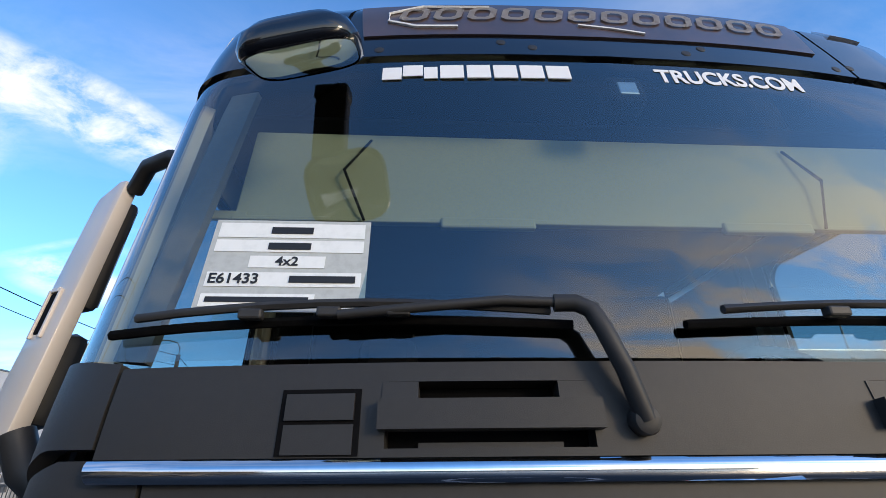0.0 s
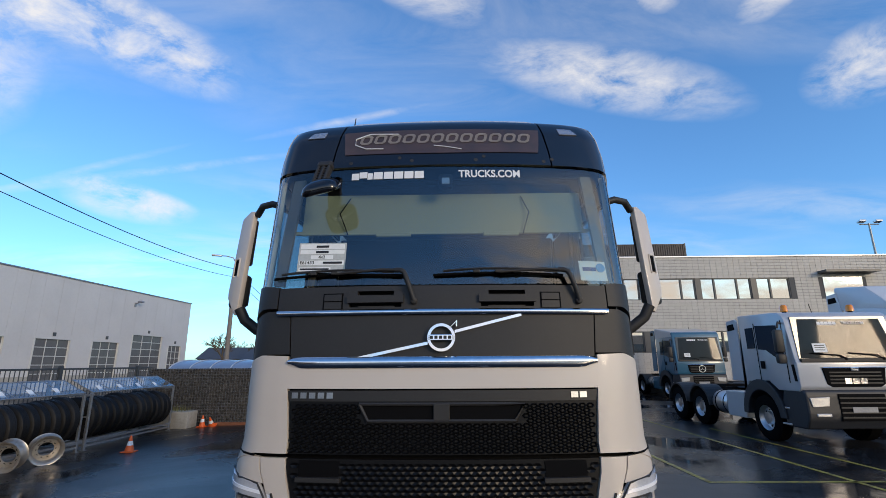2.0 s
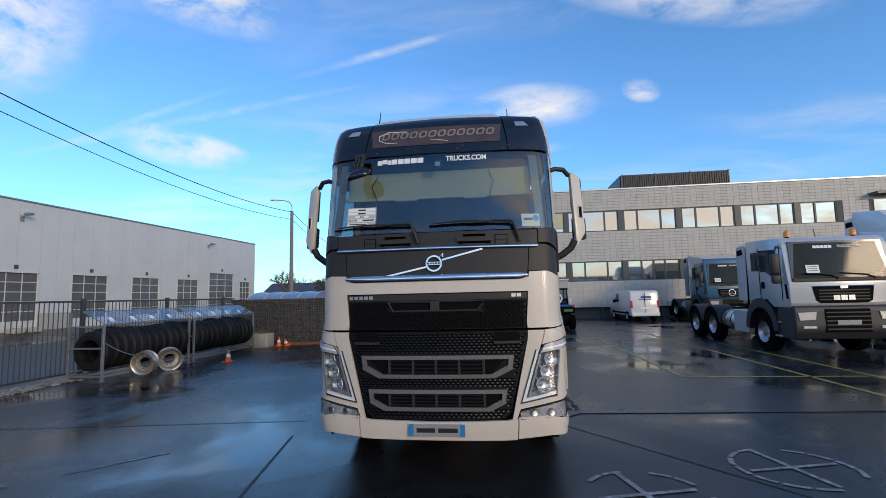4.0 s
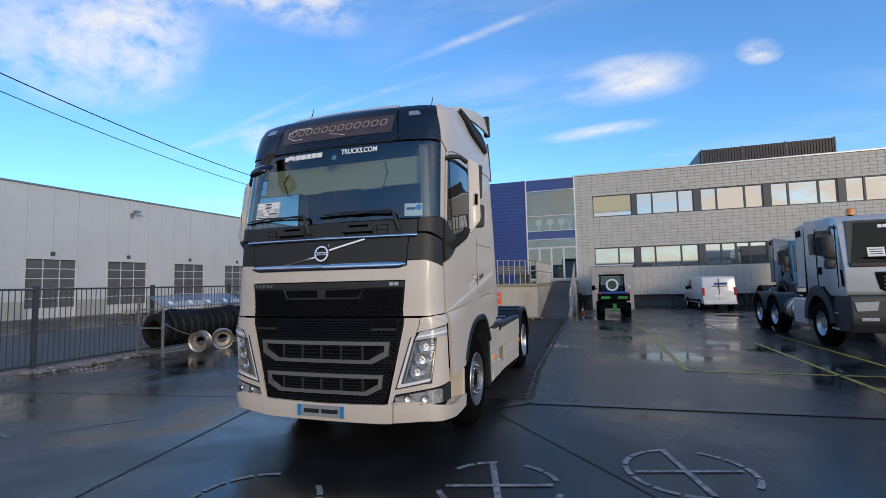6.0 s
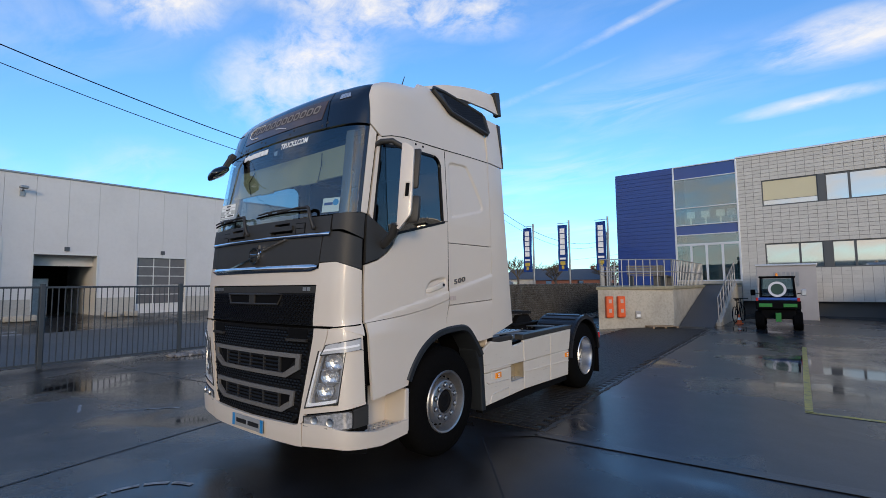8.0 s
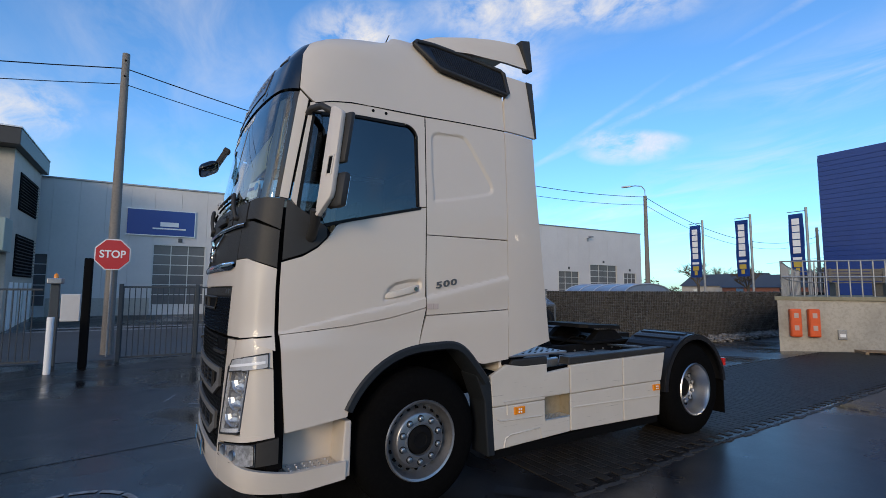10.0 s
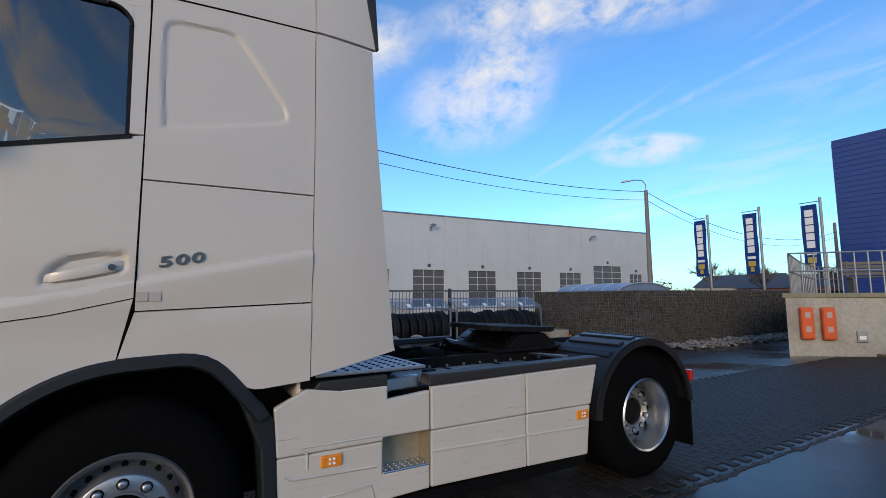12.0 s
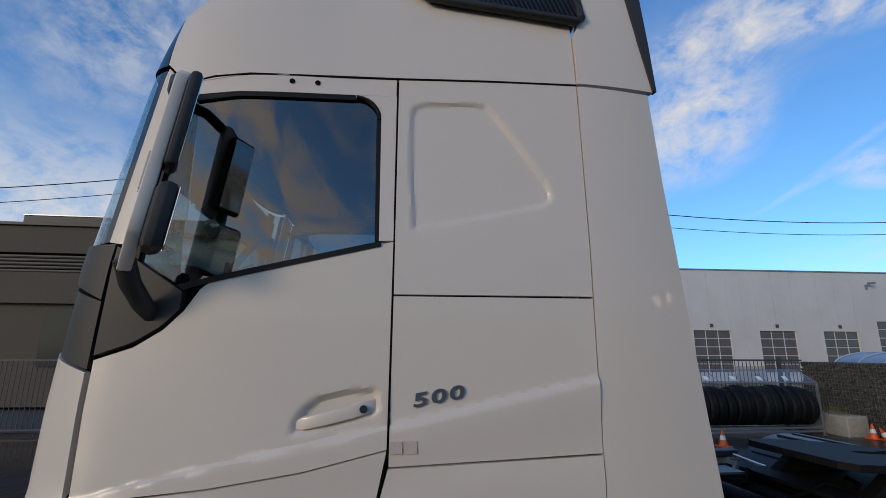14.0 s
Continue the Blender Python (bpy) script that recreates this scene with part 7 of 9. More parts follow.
gab_stones()
wires = bmesh.new()
for z in np.arange(-.2, GTOP + .01, .10):
    add_box(wires, -11.0, -5.98, 14.54, 14.544, z, z + .004)
    add_box(wires, -5.964, -5.96, 14.54, 30, z, z + .004)
for x in np.arange(-11.0, -5.98, .10):
    add_box(wires, x, x + .004, 14.536, 14.54, -.25, GTOP)
for y in np.arange(14.54, 30, .10):
    add_box(wires, -5.96, -5.956, y, y + .004, -.25, GTOP)
gpart("wire_mesh", wires, M_STEEL, "stuff")
rr = random.Random(8)
rubble("wall_foot_stones", "bed of pale broken stones at the gabion wall's foot", [(-5.75 + rr.uniform(0, 1.0), rr.uniform(15.2, 26), gz(-5.4) + rr.uniform(0, .14)) for _ in range(1100)], .085, M_STONE, 9)

# planter behind the tyre racks
pl = part("concrete_planter", box(-10.6, -8.95, 13.75, 14.4, gz(-9.6), .30, .03), M_CONCRETE)
tagged(pl, "mossy concrete trough beside the tyre racks", "planter")
gr = bmesh.new()
rr = random.Random(2)
for i in range(160):
    x, y = rr.uniform(-10.5, -9.1), rr.uniform(13.8, 14.35)
    h = rr.uniform(.08, .28)
    a = rr.uniform(0, 6.28)
    p = [gr.verts.new(v) for v in ((x, y, .27), (x + .02 * math.cos(a), y + .02 * math.sin(a), .27), (x + rr.uniform(-.1, .1), y + rr.uniform(-.1, .1), .27 + h))]
    gr.faces.new(p)
tagged(part("planter_grass", gr, material("dry_grass", (.16, .15, .05), .8)), "tuft of yellow-green grass", "grass", kind="stuff")

# ---- tyre racks ----
M_ACRYL = glass_material("clear_acrylic", (.80, .84, .86), 1.5, .05)


M_OLDTYRE = material("used_tyre_rubber", (0.007, 0.007, 0.0075), 0.6, spec=0.28, rand=0.5, grain=0.5, grain_scale=25, dark=(0.014, 0.0135, 0.0125))


def tyre_thing(r, w, m, seed):
    rr = random.Random(seed)
    ri = .30
    prof = [(-w, ri), (-w - .004, (ri + r) / 2), (-w + .03, r - .02), (-w + .05, r), (w - .05, r), (w - .03, r - .02), (w + .004, (ri + r) / 2), (w, ri), (w - .02, ri - .012), (-w + .02, ri - .012)]
    ob = part("tyre", revolve(prof, 40, None, closed=True), M_OLDTYRE, None, smooth=40)
    ob.matrix_basis = m
    for g in (-.3, .0, .3):
        part("tread_groove", revolve([(g * w - .006, r + .001), (g * w - .004, r - .006), (g * w + .004, r - .006), (g * w + .006, r + .001)], 40), M_DARK, ob)
    return tagged(ob, "used black truck tyre standing in a steel rack", "tyre", "tyres in the racks")


def rack(y0, y1, x0, x1, seed):
    z = gz((x0 + x1) / 2)
    e = empty("tyre_rack", "galvanised steel tyre rack with a clear canopy", "rack", "tyre racks", pose((x0 + x1) / 2, (y0 + y1) / 2, z))
    inv = Matrix.Translation((-(x0 + x1) / 2, -(y0 + y1) / 2, -z))

    def rp(nm, bm, mat=M_STEEL):
        bm.transform(inv)
        return part(nm, bm, mat, e)
    for x in (x0, x1):
        for y in (y0, y1):
            rp("rack_post", box(x - .03, x + .03, y - .03, y + .03, z + .02, z + (1.72 if x == x0 else 1.40), .005))
            rp("rack_foot", box(x - .06, x + .06, y - .06, y + .06, z, z + .02))
        for zz in (.12, .22):
            rp("rack_rail", box(x - .025, x + .025, y0, y1, z + zz - .025, z + zz + .025, .004))
    for y in (y0, y1):
        rp("rack_rail", box(x0, x1, y - .025, y + .025, z + .10, z + .15, .004))
        rp("rack_rail", box(x0, x1, y - .025, y + .025, z + .80, z + .84, .004))
        rp("rack_rail", box(x0, x1, y - .02, y + .02, z + 1.34, z + 1.38, .004))
    # sloping clear canopy on the street side
    L = y1 - y0
    rp("canopy_frame", join(*[bar((x1 + .02, y0 + L * t, z + 1.42), (x0 + .35, y0 + L * t, z + 1.74), .012, 6) for t in np.linspace(0, 1, 6)], bar((x1 + .02, y0, z + 1.42), (x1 + .02, y1, z + 1.42), .015, 6), bar((x0 + .35, y0, z + 1.74), (x0 + .35, y1, z + 1.74), .015, 6)))
    bm = bmesh.new()
    bm.faces.new([bm.verts.new(v) for v in ((x1 + .02, y0, z + 1.425), (x1 + .02, y1, z + 1.425), (x0 + .35, y1, z + 1.745), (x0 + .35, y0, z + 1.745))])
    bmesh.ops.solidify(bm, geom=bm.faces[:], thickness=.006)
    rp("canopy_sheet", bm, M_ACRYL)
    for k in range(4):
        t = .12 + .22 * k
        rp("canopy_label", box(-.07, .07, -.002, .002, -.09, .09, 0, Matrix.Translation((x1 - .15, y0 + L * t, z + 1.52)) @ pose(0, 0, 0, 0, 0, 90) @ pose(0, 0, 0, -50)), M_PRINT)
    n = int((L - .1) / .27)
    for k in range(n):
        rr2 = random.Random(seed * 50 + k)
        y = y0 + .2 + k * (L - .35) / max(n - 1, 1)
        r = rr2.choice((.52, .53, .55, .50))
        tyre_thing(r, .13, pose((x0 + x1) / 2 + rr2.uniform(-.03, .03), y, z + .235 + r, 0, 0, 90 + rr2.uniform(-4, 4)), seed * 50 + k)


rack(6.25, 9.5, -10.3, -9.35, 1)
rack(9.75, 13.4, -10.3, -9.35, 2)


M_OLDRIM = material("worn_silver_rim", (.46, .43, .38), .38, metal=.75, patch_=.5, patch_scale=8, dark=(.28, .19, .11))


def loose_rim(x, y, turn):
    z = gz(x)
    prof = [(-.12, .29), (-.13, .31), (-.12, .315), (-.10, .285), (-.06, .27), (.06, .25), (.10, .285), (.12, .315), (.13, .31), (.12, .28), (.05, .24), (-.02, .235), (-.03, .14), (-.04, .14), (-.035, .24), (-.10, .26)]
    ob = part("wheel_rim", revolve(prof, 40, None, closed=True), M_OLDRIM, None, "", 50)
    ob.matrix_basis = pose(x, y, z + .315, 0, 8, turn)
    for i in range(10):
        a = 2 * math.pi * i / 10
        part("rim_hole", cyl(.03, .02, pose(-.046, .19 * math.cos(a), .19 * math.sin(a), 0, 90), 12), M_DARK, ob)
    tagged(ob, "bare worn steel truck rim leaning by the tyre rack", "wheel rim", "loose rims")


loose_rim(-9.05, 7.30, -78)
loose_rim(-8.85, 8.0, -42)


def cone(x, y, lean=0):
    z = gz(x)
    e = empty("traffic_cone", "small orange traffic cone with a white band", "traffic cone", "cones", pose(x, y, z, lean))
    M = material("cone_orange", (.85, .13, .02), .5)
    part("cone_base", box(-.14, .14, -.14, .14, 0, .03, .01), M, e)
    part("cone_body", revolve([(.03, .105), (.16, .07)], 20, axis="Z"), M, e, smooth=40)
    part("cone_band", revolve([(.16, .071), (.26, .047)], 20, axis="Z"), M_PRINT, e, smooth=40)
    part("cone_tip", revolve([(.26, .046), (.38, .02), (.385, 0)], 20, axis="Z"), M, e, smooth=40)


ch = part("rack_chain", tube([(-9.33, 6.28, gz(-9.3) + .95 - .62 * t + .35 * t * t) if k == 0 else (-9.33 + .25 * t, 6.28 + .98 * t, gz(-9.3) + .95 - .75 * t + .30 * t * t) for k, t in enumerate(np.linspace(0, 1, 9))], .014, 6), M_STEEL, None, "", 60)
tagged(ch, "thin steel chain from the rack post to a rim", "chain")
cone(-7.86, 9.3)
cone(-8.6, 14.1)
cone(-8.3, 14.2, 35)

# ---- raised entrance dock with its ramp ----
dock = empty("entrance_dock", "raised concrete entrance dock with a walled ramp", "dock", m=pose(-.8, 17.0, 0))
dinv = Matrix.Translation((.8, -17.0, 0))


def dpart(nm, bm, mat, label="", parent=None):
    bm.transform(dinv)
    return part(nm, bm, mat, parent or dock, label)


DL, DR = (-2.25, 15.5), (.0, 17.45)
DZ = 1.58
dpart("dock_body", prism([DL, DR, (.05, 24.3), (1.4, 24.3), (1.4, FY), (-4.9, FY), (-4.9, 23.6), (-3.75, 19.8)], -.1, DZ - .12, "xy"), M_CONCRETE)
dpart("dock_slab", prism([(DL[0] - .05, DL[1] - .05), (DR[0] + .06, DR[1] - .06), (.1, 24.3), (1.4, 24.3), (1.4, FY), (-4.95, FY), (-4.95, 23.55), (-3.8, 19.75)], DZ - .12, DZ, "xy", .015), material("mossy_concrete_slab", (.30, .27, .19), .85, grain=.5, grain_scale=9, dark=(.17, .16, .09), patch_=.5, patch_scale=1.2))
dpart("ramp", prism([(17.9, -.02), (24.3, DZ), (24.3, -.02)], .06, 1.26, "yz"), material("dark_ramp_tarmac", (.07, .07, .07), .6, grain=.4, grain_scale=40))
dpart("ramp_kerb", prism([(18.6, -.02), (18.6, .14), (24.4, DZ + .12), (24.4, -.02)], 1.26, 1.42, "yz"), M_CONCRETE)


def railing(pts, h, pitch, name="railing"):
    for (a, b) in zip(pts, pts[1:]):
        a, b = Vector(a), Vector(b)
        for z in (h, h * .55):
            dpart(name + "_rail", bar(a + Vector((0, 0, z)), b + Vector((0, 0, z)), .022, 8), M_STEEL)
        n = max(1, round((b - a).length / pitch))
        for i in range(n + 1):
            p = a.lerp(b, i / n)
            dpart(name + "_post", bar(p, p + Vector((0, 0, h + .02)), .020, 8), M_STEEL)


railing([(1.34, 18.65, .12), (1.34, 24.3, DZ + .1)], 1.0, .8)
railing([(-2.2, 15.7, DZ), (-.05, 17.6, DZ), (.0, 24.0, DZ)], 1.05, .30)
railing([(-2.2, 15.7, DZ), (-3.65, 19.8, DZ), (-4.8, 23.7, DZ), (-4.8, 26.2, DZ)], 1.05, .45)
M_OLDWOOD = material("weathered_bench_wood", (.17, .15, .12), .8, grain=.5, grain_scale=14, dark=(.09, .08, .07))
for bx, by, tn in ((-1.2, 18.6, 40), (-1.0, 20.6, 86)):
    e = empty("bench", "weathered grey slatted timber bench on the dock", "bench", "benches on the dock", pose(bx, by, DZ, 0, 0, tn))
    for k in range(4):
        part("seat_slat", box(-.8, .8, -.20 + .105 * k, -.11 + .105 * k, .42, .45, .005), M_OLDWOOD, e)
    for k in range(4):
        part("back_slat", box(-.8, .8, .22, .245, .50 + .10 * k, .58 + .10 * k, .005), M_OLDWOOD, e)
    for x in (-.7, .7):
        part("leg", box(x - .03, x + .03, -.18, .22, 0, .42, .005), M_OLDWOOD, e)
        part("back_post", box(x - .03, x + .03, .20, .25, 0, .90, .005), M_OLDWOOD, e)
# two orange hose boxes and an intercom on the dock's face
fd = (Vector(DR) - Vector(DL)).normalized()
fang = math.degrees(math.atan2(fd.y, fd.x))
M_HOSEBOX = material("orange_plastic_box", (.72, .10, .02), .4, grain=.2, grain_scale=12)


def dock_face(t, z):
    p = Vector(DL) + fd * t
    return pose(p.x, p.y, z, 0, 0, fang)


for t in (.40, .86):
    e = empty("hose_box", "orange plastic cabinet fixed to the concrete dock", "cabinet", "orange cabinets", dock_face(t, .40) @ Matrix.Diagonal((1.15, 1, 1.2, 1)))
    part("cabinet_body", box(-.125, .125, -.16, 0, 0, .68, .03), M_HOSEBOX, e)
    part("cabinet_door", box(-.105, .105, -.175, -.16, .03, .65, .015), M_HOSEBOX, e)
    for z in (.16, .46):
        part("cabinet_window", box(-.05, .05, -.181, -.174, z, z + .12, .01), material("cabinet_label", (.5, .35, .3), .4), e)
e = empty("intercom", "small grey metal intercom box on the dock", "intercom", m=dock_face(1.55, .35) @ Matrix.Diagonal((1.15, 1, 1.15, 1)))
part("intercom_body", box(-.09, .09, -.06, 0, 0, .24, .01), M_STEEL, e)
part("intercom_screen", box(-.06, .06, -.064, -.06, .06, .14, .002), M_PRINT, e)
pal = part("timber_pallet", join(*[box(-.5, .5, -.35 + .17 * i, -.25 + .17 * i, .06, .08) for i in range(5)], *[box(x - .04, x + .04, -.35, .43, 0, .06) for x in (-.46, 0, .46)]), material("pallet_wood", (.28, .19, .11), .8, grain=.4, grain_scale=12))
pal.matrix_basis = pose(-.35, 16.85, 0, 0, 0, fang)
tagged(pal, "small weathered timber pallet lying at the dock", "pallet")

# white service cabin by the facade
cab_ = empty("service_cabin", "pale metal service cabin with a slatted window", "cabin", m=pose(3.38, 24.3, 0) @ Matrix.Diagonal((.91, 1, 1.1, 1)))
part("cabin_body", box(-1.2, 1.2, -.6, .6, 0, 2.2, .02), material("grey_painted_cabin", (.40, .38, .375), .6, patch_=.2, patch_scale=1.5), cab_)
part("cabin_roof", box(-1.25, 1.25, -.65, .65, 2.2, 2.28, .02), M_SILVER, cab_)
for i in range(6):
    part("cabin_slat", box(-.5 + i * .18, -.38 + i * .18, -.62, -.6, 1.35, 1.95), M_STEEL, cab_)

# ---- banners ----
M_BANNER = material("blue_banner_cloth", (.02, .09, .36), .7, grain=.15, grain_scale=20)
M_GOLD = material("gold_print", (.5, .36, .06), .6)


def banner(x, y):
    e = empty("banner_flag", "blue vertical banner with white lettering on a grey pole", "flag", "banners", pose(x, y, 0) @ Matrix.Diagonal((1.06, 1.06, 1.06, 1)))
    part("flag_pole", cyl(.055, 5.45, None, 12), M_STEEL, e)
    part("flag_arm", bar((.02, 0, 5.30), (-.75, 0, 5.30), .018, 8), M_STEEL, e)
    bm = bmesh.new()
    rows = []
    for i in range(13):
        z = 5.2 - i * .235
        rows.append([bm.verts.new((-.72 + .6 * k / 4, .03 * math.sin(i * .8 + k * .9 + x), z)) for k in range(5)])
    for a, b in zip(rows, rows[1:]):
        for k in range(4):
            bm.faces.new((a[k], a[k + 1], b[k + 1], b[k]))
    bmesh.ops.solidify(bm, geom=bm.faces[:], thickness=.008)
    cloth = part("banner_cloth", bm, M_BANNER, e, smooth=60)
    flat_marks(5, 1.65, .30, M_PRINT, pose(-.42, -.045, 4.2, 90, 0, 0) @ pose(0, 0, 0, 0, 0, 90), "banner_block", cloth, .004, .14)
    part("banner_print", join(box(-.58, -.26, -.055, -.045, 2.75, 2.98, .02), box(-.50, -.34, -.055, -.045, 2.5, 2.72, .02)), M_GOLD, cloth)
    part("banner_print", box(-.60, -.24, -.055, -.045, 3.08, 3.2, .02), M_PRINT, cloth)


for x, y in ((-10.27, 26.0), (-7.75, 26.0), (-5.27, 26.0)):
    banner(x, y)

# ---- poles and wires ----
M_POLE = material("grey_concrete_pole", (.22, .20, .18), .85, grain=.4, grain_scale=15)


def street_pole(x, y, h, lamp):
    e = empty("street_pole", "tapered concrete street pole with wires" + (" and a curved lamp arm" if lamp else ""), "pole", m=pose(x, y, gz(x)))
    part("pole", cyl(.16, h, None, 14, .10), M_POLE, e, smooth=40)
    if lamp:
        part("lamp_arm", tube([(0, 0, h - .2), (0, 0, h + .35), (-.15, -.1, h + .62), (-.5, -.25, h + .70), (-.75, -.35, h + .70)], .03, 8), M_STEEL, e, smooth=60)
        part("lamp_head", box(-.28, .28, -.09, .09, -.05, .05, .03, pose(-1.0, -.46, gz(x) * 0 + h + .70, 0, 0, 25)), M_SILVER, e)
    for k in (.25, .75):
        part("insulator", bar((-.12, 0, h - k), (.12, 0, h - k), .03, 8), M_DARK, e)
    return e


street_pole(-13.3, 25.2, 7.85, True)
street_pole(-12.5, -1.55, 9.2, False)
street_pole(-12.0, 46.0, 7.3, False)


def wire(a, b, sag, r=.014, label="black overhead cable between street poles"):
    pts = []
    for t in np.linspace(0, 1, 25):
        p = Vector(a).lerp(Vector(b), t)
        p.z -= sag * 4 * t * (1 - t)
        pts.append(p)
    tagged(part("overhead_wire", tube(pts, r, 6), M_DARK, None, "", 60), label, "cable", "overhead wires")


P0, P1, P2 = (-12.5, -1.55), (-13.3, 25.2), (-12.0, 46.0)
for za, zb, zc, r in ((8.5, 7.55, 6.3, .016), (8.0, 7.05, 5.9, .012)):
    wire((*P0, za), (*P1, zb), .93, r)
    wire((-13.0, -45, za), (*P0, za), 2.1, r)
    wire((*P1, zb), (*P2, zc), 1.5, r)
wire((-22, 60, 5.0), (-3, 45, 5.6), .2, .012)

# stop sign by the gate
e = empty("stop_sign", "red octagonal stop sign on a post", "road sign", m=pose(-12.0, -1.52, gz(-12.0)) @ Matrix.Diagonal((1.08, 1.08, 1.12, 1)))
part("sign_post", cyl(.03, 2.9, None, 10), M_STEEL, e)
octo = [(.40 * math.cos(radians(22.5 + 45 * i)), .40 * math.sin(radians(22.5 + 45 * i))) for i in range(8)]
bm = prism(octo, 0, .012, "xy")
bm.transform(pose(.0, 0, 2.62, 90, 0, 90) @ pose(0, 0, .04))
board = part("sign_board", bm, material("sign_red", (.55, .03, .03), .4), e)
octo2 = [(.43 * math.cos(radians(22.5 + 45 * i)), .43 * math.sin(radians(22.5 + 45 * i))) for i in range(8)]
bm = prism(octo2, 0, .008, "xy")
bm.transform(pose(.0, 0, 2.62, 90, 0, 90) @ pose(0, 0, .03))
part("sign_edge", bm, M_PRINT, board)
words("STOP", .27, M_PRINT, pose(.055, 0, 2.62, 90, 0, 90), "sign_letters", board, .002, .9, bold=.006)

# gate: sliding bar gate, posts, control box
fence("yard_gate", [(-11.1, -10.5), (-11.05, -6.6), (-11.0, -2.85)], 1.95, "dark steel sliding yard gate")
g = empty("gate_post", "dark square gate post with an orange beacon and pale control box", "gate post", m=pose(-10.9, -2.6, gz(-10.9)) @ Matrix.Diagonal((1.1, 1.1, 1.12, 1)))
part("post", box(-.08, .08, -.08, .08, 0, 1.85, .01), M_FENCE, g)
part("post_cap", box(-.14, .2, -.14, .14, 1.85, 1.98, .02), M_STEEL, g)
part("beacon", revolve([(1.98, .05), (2.06, .045), (2.1, 0)], 16, axis="Z"), M_ORANGE, g, smooth=60)
part("control_box", box(.02, .20, .14, .50, 1.0, 1.62, .015), M_WHITEWALL, g)
g2 = part("black_post", box(-.09, .09, -.09, .09, 0, 2.72, .03, pose(-10.1, -1.87, gz(-10.1))), M_DARK)
tagged(g2, "tall black square light post by the gate", "post")
g3 = part("white_bollard", cyl(.07, 1.3, pose(-9.5, -2.45, gz(-9.5)), 16, bevel=.01), M_PRINT)
tagged(g3, "white round bollard before the gate", "bollard")

# ---- house and dark building beyond the gate ----
M_RENDER = material("pale_render", (.50, .46, .40), .85, patch_=.3, patch_scale=1.0, grain=.2, grain_scale=15)
M_SHADE = material("dark_shutter_slat", (.03, .03, .032), .5)
h = empty("pale_house", "pale rendered building with dark louvres and a flat overhanging roof", "house", m=pose(-19.5, -5.35, .2))
part("wall", box(-5, 0, -9, 0, -.3, 6.97), M_RENDER, h)
part("roof", box(-5, .75, -9.6, .28, 6.97, 7.62, .02), M_SHADE, h)
part("roof_trim", box(-5, .78, -9.63, .31, 7.62, 7.68, .01), M_SILVER, h)
part("porch_box", box(0, 1.1, -7.0, .12, 2.88, 4.12, .02), material("pale_green_metal", (.36, .42, .38), .4, metal=.3, patch_=.2, patch_scale=1), h)
part("porch_wall", box(.05, .9, -6.9, -.9, -.2, 2.88), M_SHADE, h)
for z0, z1 in ((4.73, 6.27), (2.0, 3.72)):
    w = part("window", box(-4.4, -1.1, 0, .03, z0, z1), M_DARK, h)
    for i in range(12):
        zz = z0 + .04 + i * (z1 - z0 - .06) / 12
        part("shutter_slat", box(-4.38, -1.12, -.05, .05, -.012, .012, 0, pose(0, .05, zz + .05, -35)), M_SHADE, w)
for i in range(5):
    part("wall_stripe", box(-4.6 + i * .85, -4.1 + i * .85, 0, .03, -.2, 1.75), M_PRINT, h)
db = empty("dark_building", "dark brown flat-roofed building with slatted windows", "building", m=pose(-17.0, -15.9, .0) @ Matrix.Diagonal((1.13, 1.13, 1.13, 1)))
M_DIMGLASS = material("dim_window_glass", (.02, .02, .022), .12, spec=.35)
M_BROWN = material("dark_brown_render", (.085, .07, .055), .8, grain=.3, grain_scale=10)
part("upper_wall", box(-6, 1.5, -8, 6.2, 4.85, 5.75), M_BROWN, db)
part("middle_wall", box(-6, 1.5, -8, 6.2, 3.2, 4.2), M_BROWN, db)
part("lower_wall", box(-6, 1.3, -8, 6.2, 0, 3.2), M_BROWN, db)
part("window_band", box(-5.8, 1.2, -7.8, 6.0, 4.2, 4.85), M_DIMGLASS, db)
for i in range(5):
    part("slat", box(1.38, 1.46, -7.5, 6.1, 4.24 + i * .12, 4.29 + i * .12), M_SHADE, db)
part("roof_edge", box(-6.1, 1.6, -8.1, 6.3, 5.75, 5.85, .01), M_SHADE, db)
for yy in (-6, -2.5, 1.0, 4.2):
    part("window", box(1.28, 1.34, yy, yy + 1.7, 1.2, 3.0), M_DIMGLASS, db)

# ---- far houses and trees behind the wall ----
def far_house(x, y, w, d, hgt, roof, wall_m, roof_m, turn=0):
    e = empty("far_house", "small house with a pitched roof behind the wall", "house", "far houses", pose(x, y, 0, 0, 0, turn))
    hgt, roof = hgt * .9, roof * .62
    part("wall", box(-w / 2, w / 2, -d / 2, d / 2, 0, hgt), wall_m, e)
    bm = prism([(-d / 2 - .3, hgt), (d / 2 + .3, hgt), (0, hgt + roof)], -w / 2 - .3, w / 2 + .3, "yz")
    part("roof", bm, roof_m, e)
    part("chimney", box(w * .25, w * .25 + .5, -.25, .25, hgt, hgt + roof + .5), M_BRICK, e)
    for i in (-.28, .22):
        part("window", box(w * i - .5, w * i + .5, -d / 2 - .03, -d / 2 + .02, 1.0, 2.2), M_WINGLASS, e)


